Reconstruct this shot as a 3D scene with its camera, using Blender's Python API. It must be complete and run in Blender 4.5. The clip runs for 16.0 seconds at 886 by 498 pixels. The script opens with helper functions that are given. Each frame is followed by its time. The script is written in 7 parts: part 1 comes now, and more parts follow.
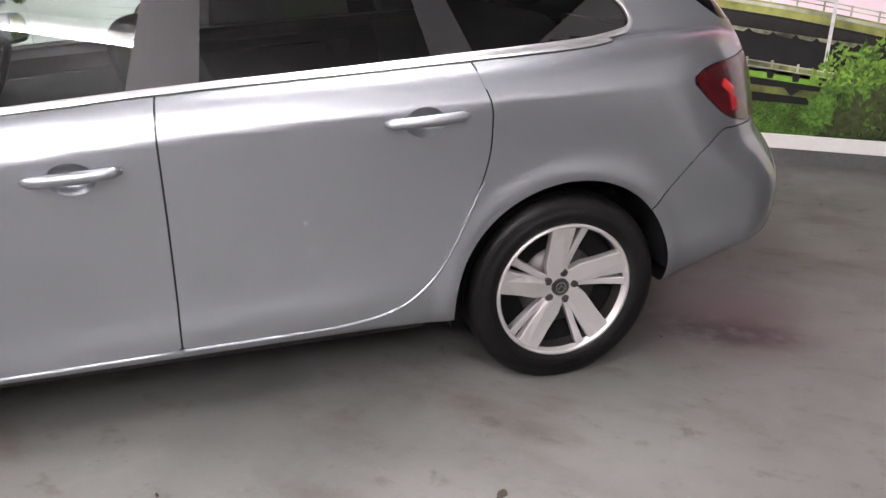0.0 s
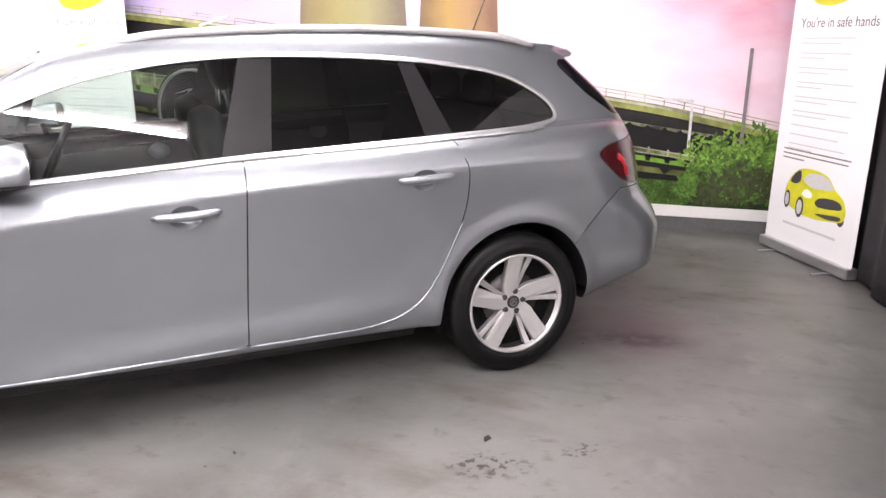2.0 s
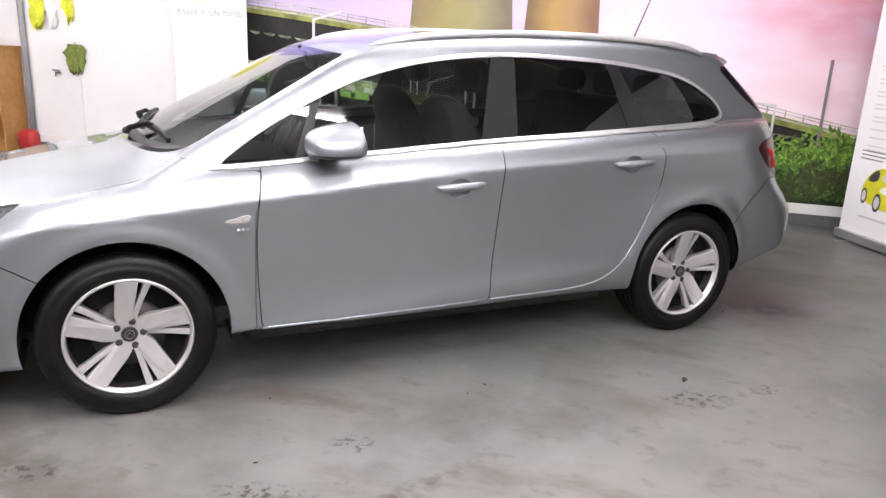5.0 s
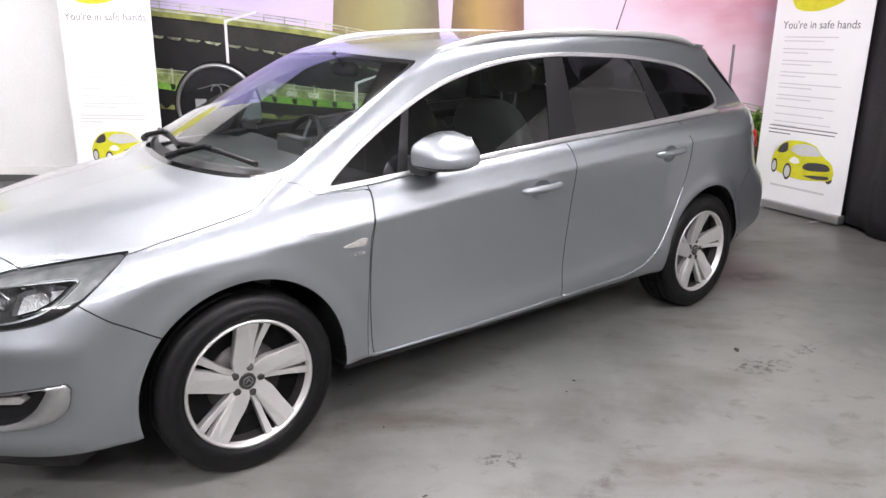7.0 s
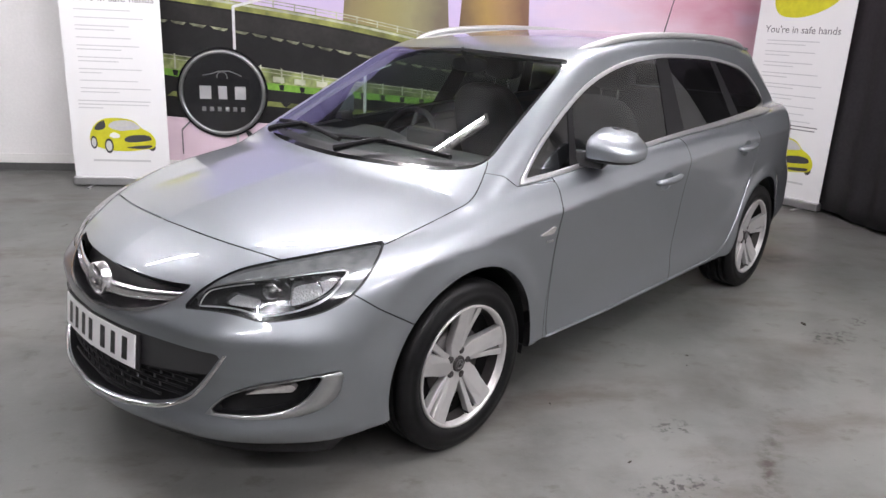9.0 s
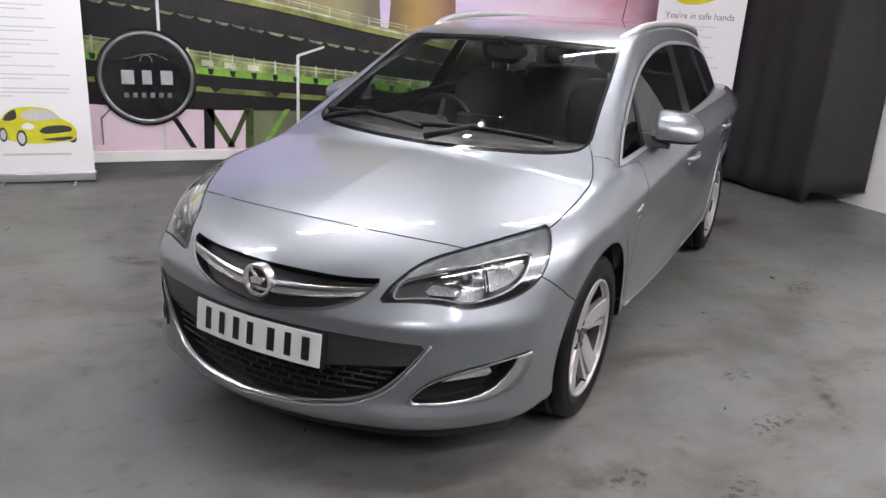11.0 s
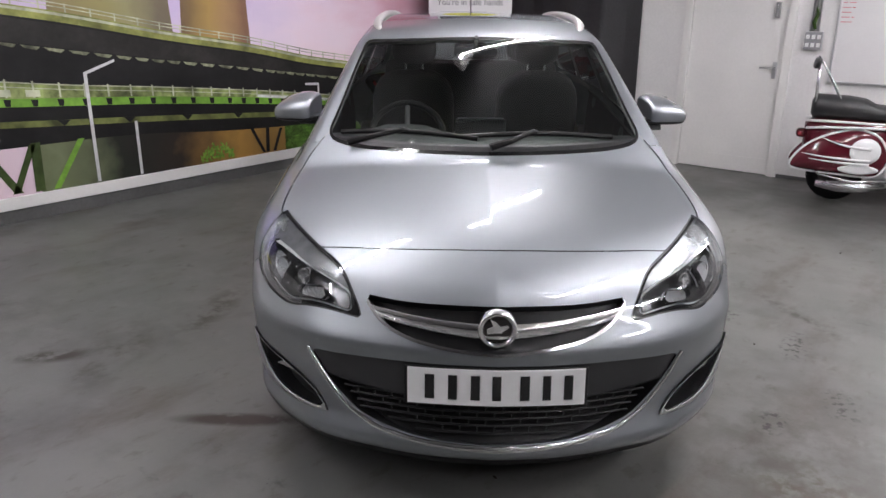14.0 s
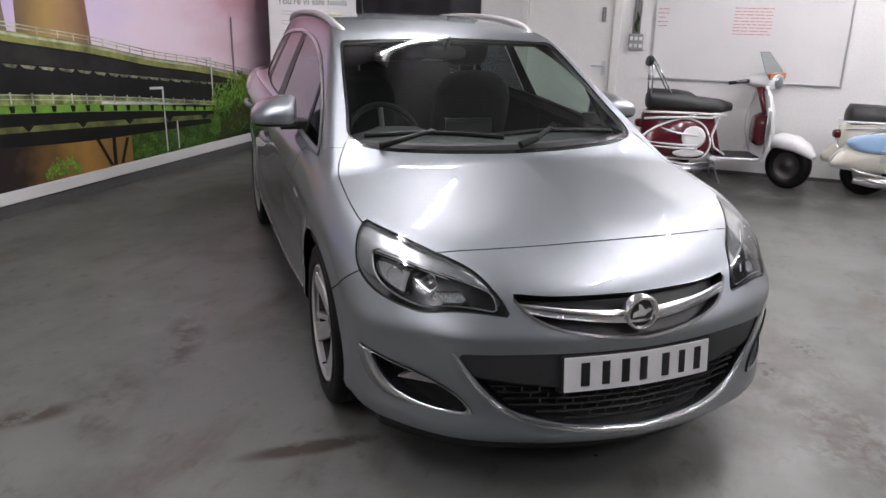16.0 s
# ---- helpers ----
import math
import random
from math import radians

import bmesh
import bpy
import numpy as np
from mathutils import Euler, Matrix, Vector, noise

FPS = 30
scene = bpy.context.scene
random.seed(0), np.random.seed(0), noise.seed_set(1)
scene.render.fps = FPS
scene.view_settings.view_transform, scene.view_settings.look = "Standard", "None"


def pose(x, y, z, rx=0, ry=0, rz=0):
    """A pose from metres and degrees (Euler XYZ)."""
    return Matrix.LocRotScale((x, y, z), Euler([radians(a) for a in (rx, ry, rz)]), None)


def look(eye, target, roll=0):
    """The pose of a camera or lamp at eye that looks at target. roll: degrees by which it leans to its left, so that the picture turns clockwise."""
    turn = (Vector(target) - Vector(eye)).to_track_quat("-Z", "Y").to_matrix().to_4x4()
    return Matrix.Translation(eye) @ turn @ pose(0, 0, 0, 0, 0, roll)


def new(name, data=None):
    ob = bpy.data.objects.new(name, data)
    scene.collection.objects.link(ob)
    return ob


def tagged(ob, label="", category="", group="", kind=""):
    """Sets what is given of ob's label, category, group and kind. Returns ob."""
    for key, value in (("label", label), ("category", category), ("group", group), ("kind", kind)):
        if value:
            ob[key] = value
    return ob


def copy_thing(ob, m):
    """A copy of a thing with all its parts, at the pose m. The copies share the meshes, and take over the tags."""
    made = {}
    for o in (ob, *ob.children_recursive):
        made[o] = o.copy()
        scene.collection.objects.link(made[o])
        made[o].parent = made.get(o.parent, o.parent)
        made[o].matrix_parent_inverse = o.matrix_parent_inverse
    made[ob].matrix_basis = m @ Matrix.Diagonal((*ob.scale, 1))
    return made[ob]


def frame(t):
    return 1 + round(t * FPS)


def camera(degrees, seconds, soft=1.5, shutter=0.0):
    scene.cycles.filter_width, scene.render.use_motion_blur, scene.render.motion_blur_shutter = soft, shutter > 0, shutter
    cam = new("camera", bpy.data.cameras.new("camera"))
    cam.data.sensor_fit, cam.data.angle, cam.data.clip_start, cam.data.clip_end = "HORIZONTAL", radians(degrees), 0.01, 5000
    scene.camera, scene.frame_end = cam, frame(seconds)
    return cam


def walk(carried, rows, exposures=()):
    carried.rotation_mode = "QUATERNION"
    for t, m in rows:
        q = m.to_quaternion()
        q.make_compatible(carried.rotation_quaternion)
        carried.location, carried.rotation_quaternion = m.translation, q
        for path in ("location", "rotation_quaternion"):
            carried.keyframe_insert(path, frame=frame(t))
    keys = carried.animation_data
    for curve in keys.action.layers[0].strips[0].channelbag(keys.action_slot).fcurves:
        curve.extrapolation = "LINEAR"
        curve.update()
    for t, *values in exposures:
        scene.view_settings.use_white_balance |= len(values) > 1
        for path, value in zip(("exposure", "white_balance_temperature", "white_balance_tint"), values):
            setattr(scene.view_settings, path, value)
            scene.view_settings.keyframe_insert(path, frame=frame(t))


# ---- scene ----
cam = camera(62.2, 16.0)
PATH = [
    (0, (3.098, -1.116, 1.37), (2.379, 0.583, 0.598), -1.0),
    (0.5, (3.155, -1.327, 1.396), (2.545, 0.436, 0.673), -2.4),
    (1, (3.142, -1.611, 1.41), (2.656, 0.206, 0.731), -2.7),
    (1.5, (3.13, -1.837, 1.432), (2.661, 0.023, 0.864), -0.3),
    (2, (3.078, -2.066, 1.447), (2.596, -0.203, 0.902), 0.5),
    (2.5, (2.93, -2.268, 1.449), (2.548, -0.39, 0.877), -0.3),
    (3, (2.835, -2.441, 1.448), (2.344, -0.574, 0.927), 2.2),
    (3.5, (2.789, -2.621, 1.439), (2.241, -0.787, 0.86), 0.7),
    (4, (2.651, -2.773, 1.442), (2.099, -0.932, 0.888), 1.4),
    (4.5, (2.449, -2.874, 1.469), (1.934, -1.021, 0.917), -0.4),
    (4.7, (2.357, -2.873, 1.459), (1.851, -1.019, 0.904), 1.2),
    (6.8, (1.237, -2.925, 1.473), (1.251, -1.0, 0.929), 0.2),
    (7, (1.118, -2.932, 1.476), (1.15, -1.013, 0.914), 0.7),
    (7.5, (0.864, -2.965, 1.459), (0.996, -1.044, 0.916), 2.9),
    (8, (0.551, -3.066, 1.502), (0.707, -1.161, 0.914), 0.8),
    (8.5, (0.298, -3.035, 1.48), (0.533, -1.136, 0.898), 1.1),
    (9, (-0.002, -3.002, 1.495), (0.327, -1.118, 0.91), 2.6),
    (9.5, (-0.312, -3.032, 1.495), (0.159, -1.178, 0.91), 0.6),
    (9.7, (-0.427, -3.023, 1.501), (0.054, -1.175, 0.907), 0.0),
    (11.8, (-1.454, -2.521, 1.477), (-0.386, -0.94, 0.877), 2.0),
    (12, (-1.542, -2.445, 1.486), (-0.417, -0.903, 0.889), 0.9),
    (12.5, (-1.723, -2.273, 1.497), (-0.531, -0.783, 0.897), 2.7),
    (13, (-1.987, -2.106, 1.519), (-0.654, -0.748, 0.903), -0.7),
    (13.5, (-2.153, -1.912, 1.495), (-0.741, -0.653, 0.845), 1.3),
    (14, (-2.337, -1.644, 1.519), (-0.848, -0.461, 0.896), 0.5),
    (14.5, (-2.54, -1.429, 1.507), (-0.964, -0.377, 0.868), 1.8),
    (15, (-2.719, -1.199, 1.524), (-1.069, -0.268, 0.882), 1.2),
    (15.5, (-2.794, -0.924, 1.512), (-1.068, -0.144, 0.867), -0.3),
    (16, (-2.906, -0.653, 1.506), (-1.102, -0.044, 0.894), 1.4),
]
EXPOSURES = [(0, 1.06, 6650, 14), (1, 1.24, 6700, 15), (2, 1.25, 6700, 15), (4.5, 1.0, 6600, 13), (7, 0.88, 6450, 10), (9.5, 0.38, 6400, 10), (12, 0.28, 6400, 10), (14, 0.08, 6400, 10), (16, 0.02, 6400, 10)]
walk(cam, [(t, look(eye, target, roll)) for t, eye, target, roll in PATH], EXPOSURES)

# ---- light ----
TUBE_POWER = 230.0
world = bpy.data.worlds.new("world")
scene.world = world
world.use_nodes = True
world.node_tree.nodes["Background"].inputs["Color"].default_value = (0.9, 0.95, 1.0, 1)
world.node_tree.nodes["Background"].inputs["Strength"].default_value = 0.02


# ---- materials ----
def material(name, color, rough=0.5, metal=0.0, grain=0.0, grain_size=40.0, blotch=0.0, blotch_size=2.0, bump=0.0, coat=0.0, emit=0.0, alpha=1.0, transmission=0.0, ior=1.45):
    """A surface with a colour, varied at two scales, and fine relief."""
    m = bpy.data.materials.new(name)
    m.use_nodes = True
    t = m.node_tree
    b = t.nodes["Principled BSDF"]
    b.inputs["Base Color"].default_value = (*color, 1)
    b.inputs["Roughness"].default_value = rough
    b.inputs["Metallic"].default_value = metal
    b.inputs["Coat Weight"].default_value = coat
    b.inputs["Coat Roughness"].default_value = 0.03
    b.inputs["IOR"].default_value = ior
    b.inputs["Transmission Weight"].default_value = transmission
    if emit:
        b.inputs["Emission Color"].default_value = (*color, 1)
        b.inputs["Emission Strength"].default_value = emit
    if grain or blotch or bump:
        where = t.nodes.new("ShaderNodeTexCoord").outputs["Object"]
        fine, wide = t.nodes.new("ShaderNodeTexNoise"), t.nodes.new("ShaderNodeTexNoise")
        fine.inputs["Scale"].default_value, wide.inputs["Scale"].default_value = grain_size, blotch_size
        fine.inputs["Detail"].default_value = wide.inputs["Detail"].default_value = 4
        t.links.new(where, fine.inputs["Vector"]), t.links.new(where, wide.inputs["Vector"])
        value = None
        for tex, amount in ((fine, grain), (wide, blotch)):
            ramp = t.nodes.new("ShaderNodeMapRange")
            ramp.inputs["From Min"].default_value, ramp.inputs["From Max"].default_value = 0.3, 0.7
            ramp.inputs["To Min"].default_value, ramp.inputs["To Max"].default_value = 1 - amount, 1 + amount
            t.links.new(tex.outputs["Fac"], ramp.inputs["Value"])
            if value is None:
                value = ramp.outputs["Result"]
            else:
                mul = t.nodes.new("ShaderNodeMath")
                mul.operation = "MULTIPLY"
                t.links.new(value, mul.inputs[0]), t.links.new(ramp.outputs["Result"], mul.inputs[1])
                value = mul.outputs[0]
        tint = t.nodes.new("ShaderNodeVectorMath")
        tint.operation = "SCALE"
        tint.inputs[0].default_value = color
        t.links.new(value, tint.inputs["Scale"])
        t.links.new(tint.outputs[0], b.inputs["Base Color"])
        if bump:
            up = t.nodes.new("ShaderNodeBump")
            up.inputs["Strength"].default_value, up.inputs["Distance"].default_value = bump, 0.002
            t.links.new(fine.outputs["Fac"], up.inputs["Height"]), t.links.new(up.outputs[0], b.inputs["Normal"])
    return m


WHITE_WALL = material("white_wall_paint", (0.79, 0.78, 0.77), 0.5, grain=0.03, blotch=0.06, blotch_size=1.1, bump=0.35, grain_size=45)
WHITE_PAINT = material("white_gloss_paint", (0.78, 0.77, 0.75), 0.35, grain=0.02, blotch=0.04, bump=0.1)
CEILING = material("ceiling_paint", (0.15, 0.149, 0.147), 0.8, blotch=0.08)
SILVER = material("silver_car_paint", (0.292, 0.310, 0.333), 0.46, 0.93, grain=0.05, grain_size=900, coat=1.0)
RUBBER = material("tyre_rubber", (0.0045, 0.0045, 0.0048), 0.44, grain=0.2, bump=0.2, blotch=0.4, blotch_size=6, ior=1.27)
ALLOY = material("silver_alloy", (0.60, 0.59, 0.585), 0.42, 0.75, grain=0.02)
BLACK = material("black_plastic", (0.010, 0.010, 0.011), 0.45, grain=0.1, bump=0.15, grain_size=200)
CURTAIN = material("black_cloth", (0.017, 0.016, 0.018), 0.8, grain=0.2, bump=0.4)
TUBE = material("fluorescent_tube", (1.0, 0.955, 0.985), emit=TUBE_POWER)
BANNER = material("banner_print", (0.82, 0.82, 0.82), 0.5, blotch=0.02)


def glass(name, tint, rough=0.0):
    """A thin pane: lets tinted light through and mirrors by its angle."""
    m = bpy.data.materials.new(name)
    m.use_nodes = True
    t = m.node_tree
    t.nodes.remove(t.nodes["Principled BSDF"])
    clear, gloss, mix, angle, power, sheen = (t.nodes.new("ShaderNode" + k) for k in ("BsdfTransparent", "BsdfGlossy", "MixShader", "LayerWeight", "Math", "Math"))
    clear.inputs["Color"].default_value = (*tint, 1)
    gloss.inputs["Color"].default_value = (1, 1, 1, 1)
    gloss.inputs["Roughness"].default_value = rough
    angle.inputs["Blend"].default_value = 0.5
    power.operation, power.inputs[1].default_value = "POWER", 5.0
    sheen.operation, sheen.inputs[1].default_value, sheen.inputs[2].default_value = "MULTIPLY_ADD", 0.92, 0.075
    t.links.new(angle.outputs["Facing"], power.inputs[0]), t.links.new(power.outputs[0], sheen.inputs[0])
    t.links.new(sheen.outputs[0], mix.inputs[0]), t.links.new(clear.outputs[0], mix.inputs[1]), t.links.new(gloss.outputs[0], mix.inputs[2])
    t.links.new(mix.outputs[0], t.nodes["Material Output"].inputs[0])
    return m


GLASS = glass("window_glass", (0.70, 0.78, 0.74))
DARK_GLASS = glass("tinted_glass", (0.13, 0.14, 0.15))
CLEAR_LENS = glass("clear_lens", (0.9, 0.92, 0.92))
CHROME = material("chrome", (0.86, 0.86, 0.87), 0.20, 1.0, grain=0.01)
SATIN = material("satin_bright_trim", (0.66, 0.66, 0.67), 0.36, 0.92, grain=0.02)
ALU_TRIM = material("satin_silver_trim", (0.52, 0.53, 0.54), 0.30, 0.9, grain=0.03)
GLOSS_BLACK = material("gloss_black", (0.012, 0.012, 0.013), 0.12, grain=0.05, coat=0.5)
BLACK_SATIN = material("satin_black_plastic", (0.034, 0.034, 0.036), 0.4, grain=0.08, bump=0.08, grain_size=300)
RED_LENS = material("red_lens", (0.060, 0.004, 0.006), 0.22, coat=0.2, grain=0.15, grain_size=90, blotch=0.4, blotch_size=14)
RED_GLOW = material("red_reflector", (0.42, 0.010, 0.014), 0.3, grain=0.1, coat=0.5)


PILLAR = material("grey_pillar_film", (0.012, 0.0118, 0.0125), 0.36, grain=0.08, grain_size=300, ior=1.22)
SPOKE_SHADE = material("spoke_shade_black", (0.006, 0.006, 0.006), 0.85, grain=0.2, ior=1.15)
BOLT = material("dark_bolt_metal", (0.06, 0.055, 0.055), 0.4, 0.6, grain=0.1)
GREY_METAL = material("dull_metal", (0.30, 0.30, 0.30), 0.35, 0.9, grain=0.05)
LAMP_WELL = material("dark_reflector_chrome", (0.13, 0.13, 0.135), 0.22, 0.8, grain=0.3, grain_size=45)
LAMP_GREY = material("lamp_reflector", (0.34, 0.35, 0.36), 0.28, 0.7, grain=0.05, grain_size=30)
LIGHT_GUIDE = material("clear_light_guide", (0.80, 0.81, 0.82), 0.25, grain=0.02, coat=1.0)


def facets(name, color, scale):
    """Moulded reflector chrome in narrow upright flutes."""
    m = material(name, color, 0.30, 0.4, grain=0.05)
    t = m.node_tree
    mp, v, up = t.nodes.new("ShaderNodeMapping"), t.nodes.new("ShaderNodeTexVoronoi"), t.nodes.new("ShaderNodeBump")
    mp.inputs["Scale"].default_value = (scale, scale, scale * 0.35)
    up.inputs["Strength"].default_value, up.inputs["Distance"].default_value = 1.0, 0.012
    t.links.new(t.nodes.new("ShaderNodeTexCoord").outputs["Object"], mp.inputs[0]), t.links.new(mp.outputs[0], v.inputs["Vector"])
    t.links.new(v.outputs["Distance"], up.inputs["Height"]), t.links.new(up.outputs[0], t.nodes["Principled BSDF"].inputs["Normal"])
    return m


FLUTES = facets("fluted_reflector_chrome", (0.84, 0.85, 0.87), 38)
BAND = material("pale_reflector_band", (0.38, 0.39, 0.40), 0.20, 0.7, grain=0.25, grain_size=22)
FOG_LENS = material("frosted_lamp_lens", (0.36, 0.345, 0.335), 0.3, grain=0.15, grain_size=70, coat=0.5)
PLATE_WHITE = material("plate_white", (0.80, 0.80, 0.80), 0.3, grain=0.02)
LINING = material("grey_lining", (0.30, 0.30, 0.29), 0.85, grain=0.06, grain_size=300)
CABIN = material("cabin_plastic", (0.030, 0.030, 0.031), 0.55, grain=0.1, bump=0.2, grain_size=250)
SEAT = material("seat_cloth", (0.005, 0.005, 0.0055), 0.9, grain=0.25, bump=0.3, grain_size=400)


GREY_PLASTIC = material("grey_plastic", (0.30, 0.30, 0.31), 0.5, grain=0.05)
BOARD = material("whiteboard_enamel", (0.74, 0.73, 0.73), 0.25, grain=0.01, blotch=0.03)
SEAT_BLACK = material("black_vinyl", (0.02, 0.02, 0.021), 0.45, grain=0.1, bump=0.3, grain_size=120)
SMOKE = material("smoked_plastic", (0.22, 0.24, 0.25), 0.2, grain=0.05)
ORANGE = material("orange_plastic", (0.50, 0.13, 0.03), 0.35, grain=0.05)
MAROON = material("maroon_paint", (0.09, 0.008, 0.016), 0.18, coat=0.6, grain=0.05)
CREAM = material("cream_paint", (0.72, 0.70, 0.60), 0.25, coat=0.4, grain=0.03)
SKY_BLUE = material("pale_blue_paint", (0.30, 0.45, 0.66), 0.25, coat=0.4, grain=0.04)
WOOD = material("oak_veneer", (0.42, 0.21, 0.07), 0.5, grain=0.12, grain_size=14, blotch=0.1)
OLIVE = material("olive_cloth", (0.17, 0.21, 0.05), 0.9, grain=0.3, grain_size=90, bump=0.3)
HIVIS = material("safety_yellow", (0.62, 0.66, 0.05), 0.8, grain=0.15, grain_size=60, blotch=0.15, blotch_size=12)
RED_PLASTIC = material("red_plastic", (0.40, 0.03, 0.03), 0.4, grain=0.05)
DRY_LEAF = material("dry_leaf", (0.035, 0.028, 0.02), 0.8, grain=0.3)


# ---- shapes ----
def part(name, bm, mat, parent=None, label="", smooth=False):
    """Links a bmesh as one mesh object, under a thing or a part."""
    me = bpy.data.meshes.new(name)
    bm.to_mesh(me)
    bm.free()
    me.materials.append(mat)
    if smooth:
        me.shade_smooth()
    ob = new(name, me)
    if parent:
        ob.parent = parent
    return tagged(ob, label)


def box(x0, x1, y0, y1, z0, z1, bevel=0.0, bm=None):
    bm = bm or bmesh.new()
    got = bmesh.ops.create_cube(bm, size=1)["verts"]
    for v in got:
        v.co = Vector(((x0 + x1) / 2 + v.co.x * (x1 - x0), (y0 + y1) / 2 + v.co.y * (y1 - y0), (z0 + z1) / 2 + v.co.z * (z1 - z0)))
    if bevel:
        edges = list({e for v in got for e in v.link_edges})
        bmesh.ops.bevel(bm, geom=edges, offset=bevel, segments=2, affect="EDGES", profile=0.5)
    return bm


def lathe(profile, count=48, bm=None, axis="y"):
    """Turns (along, radius) pairs about an axis."""
    bm = bm or bmesh.new()
    rings = []
    for a, r in profile:
        ring = []
        for i in range(count):
            c, s = r * math.cos(2 * math.pi * i / count), r * math.sin(2 * math.pi * i / count)
            ring.append(bm.verts.new((c, a, s) if axis == "y" else (a, c, s) if axis == "x" else (c, s, a)))
        rings.append(ring)
    for p, q in zip(rings, rings[1:]):
        for i in range(count):
            bm.faces.new((p[i], p[(i + 1) % count], q[(i + 1) % count], q[i]))
    bmesh.ops.recalc_face_normals(bm, faces=bm.faces)
    return bm


def tube(points, radius, count=8, closed=False, flat=1.0, bm=None):
    """A round bar along points; flat squashes it in its own upward direction."""
    bm = bm or bmesh.new()
    p = [Vector(q) for q in points]
    n = len(p)
    rings = []
    for i, c in enumerate(p):
        a, b = (p[i - 1], p[(i + 1) % n]) if closed else (p[max(i - 1, 0)], p[min(i + 1, n - 1)])
        d = (b - a).normalized()
        ref = Vector((0, 0, 1)) if abs(d.z) < 0.9 else Vector((0, 1, 0))
        s = d.cross(ref).normalized()
        u = s.cross(d)
        r = float(radius[i] if isinstance(radius, (list, tuple)) else radius)
        rings.append([bm.verts.new(c + r * (s * math.cos(2 * math.pi * k / count) + u * flat * math.sin(2 * math.pi * k / count))) for k in range(count)])
    pairs = list(zip(rings, rings[1:])) + ([(rings[-1], rings[0])] if closed else [])
    for a, b in pairs:
        for k in range(count):
            bm.faces.new((a[k], a[(k + 1) % count], b[(k + 1) % count], b[k]))
    if not closed:
        bm.faces.new(rings[0][::-1]), bm.faces.new(rings[-1])
    return bm


def slab(outline, depth, bevel=0.0, bm=None):
    """An outline of (x, z) corners, thick along y from 0 to depth."""
    bm = bm or bmesh.new()
    a = [bm.verts.new((x, 0, z)) for x, z in outline]
    b = [bm.verts.new((x, depth, z)) for x, z in outline]
    n = len(a)
    faces = [bm.faces.new(a), bm.faces.new(b[::-1])] + [bm.faces.new((a[(i + 1) % n], a[i], b[i], b[(i + 1) % n])) for i in range(n)]
    bmesh.ops.recalc_face_normals(bm, faces=faces)
    if bevel:
        bmesh.ops.bevel(bm, geom=list({e for f in faces for e in f.edges}), offset=bevel, segments=2, affect="EDGES", profile=0.5)
    return bm


def egg(radii, power=2.5, flat_x=None, low=-1.0, high=1.0, count=(24, 14)):
    """A rounded block about the origin; its slice between two heights (as parts of the half height)."""
    bm = bmesh.new()
    rings = []
    for j in range(count[1] + 1):
        h = low + (high - low) * j / count[1]
        w = max(1e-3, (1 - abs(h) ** power)) ** (1 / power)
        ring = []
        for i in range(count[0]):
            a = 2 * math.pi * i / count[0]
            c, s = math.cos(a), math.sin(a)
            x, y = math.copysign(abs(c) ** (2 / power), c) * radii[0] * w, math.copysign(abs(s) ** (2 / power), s) * radii[1] * w
            ring.append(bm.verts.new((min(x, flat_x) if flat_x is not None else x, y, h * radii[2])))
        rings.append(ring)
    for p, q in zip(rings, rings[1:]):
        for i in range(count[0]):
            bm.faces.new((p[i], p[(i + 1) % count[0]], q[(i + 1) % count[0]], q[i]))
    bm.faces.new(rings[0][::-1]), bm.faces.new(rings[-1])
    return bm


def placed(ob, m):
    ob.matrix_basis = m
    return ob


def spline(*pts):
    """A smooth curve through (a, b) pairs, for arrays; straight beyond its ends."""
    px, py = np.array([p[0] for p in pts], float), np.array([p[1] for p in pts], float)
    d = np.diff(py) / np.diff(px)
    w = np.diff(px)
    m = np.empty(len(px))
    m[0], m[-1] = d[0], d[-1]
    m[1:-1] = (d[:-1] * w[1:] + d[1:] * w[:-1]) / (w[:-1] + w[1:])

    def f(a):
        a = np.asarray(a, float)
        i = np.clip(np.searchsorted(px, a) - 1, 0, len(px) - 2)
        h = px[i + 1] - px[i]
        t = np.clip((a - px[i]) / h, 0, 1)
        out = ((1 + 2 * t) * (1 - t) ** 2) * py[i] + t * (1 - t) ** 2 * h * m[i] + t * t * (3 - 2 * t) * py[i + 1] + t * t * (t - 1) * h * m[i + 1]
        return out + np.where(a < px[0], (a - px[0]) * m[0], 0) + np.where(a > px[-1], (a - px[-1]) * m[-1], 0)
    return f


def fair(soft, *pts):
    """A spline with its bends evened out over a length, as a fine table."""
    raw = spline(*pts)
    a = np.linspace(pts[0][0] - 1.2, pts[-1][0] + 1.2, 6000)
    step = np.linspace(-2.2, 2.2, 23)
    weight = np.exp(-0.5 * step ** 2)
    b = sum(w * raw(a + soft * o) for w, o in zip(weight, step)) / weight.sum()
    return lambda q: np.interp(q, a, b)


def closed_curve(pts, n=8):
    """A smooth closed curve through points."""
    p = np.array(pts)
    out = []
    for i in range(len(p)):
        a, b, c, d = p[i - 1], p[i], p[(i + 1) % len(p)], p[(i + 2) % len(p)]
        for t in np.arange(n) / n:
            out.append(0.5 * (2 * b + (c - a) * t + (2 * a - 5 * b + 4 * c - d) * t * t + (3 * b - a - 3 * c + d) * t ** 3))
    return np.array(out)


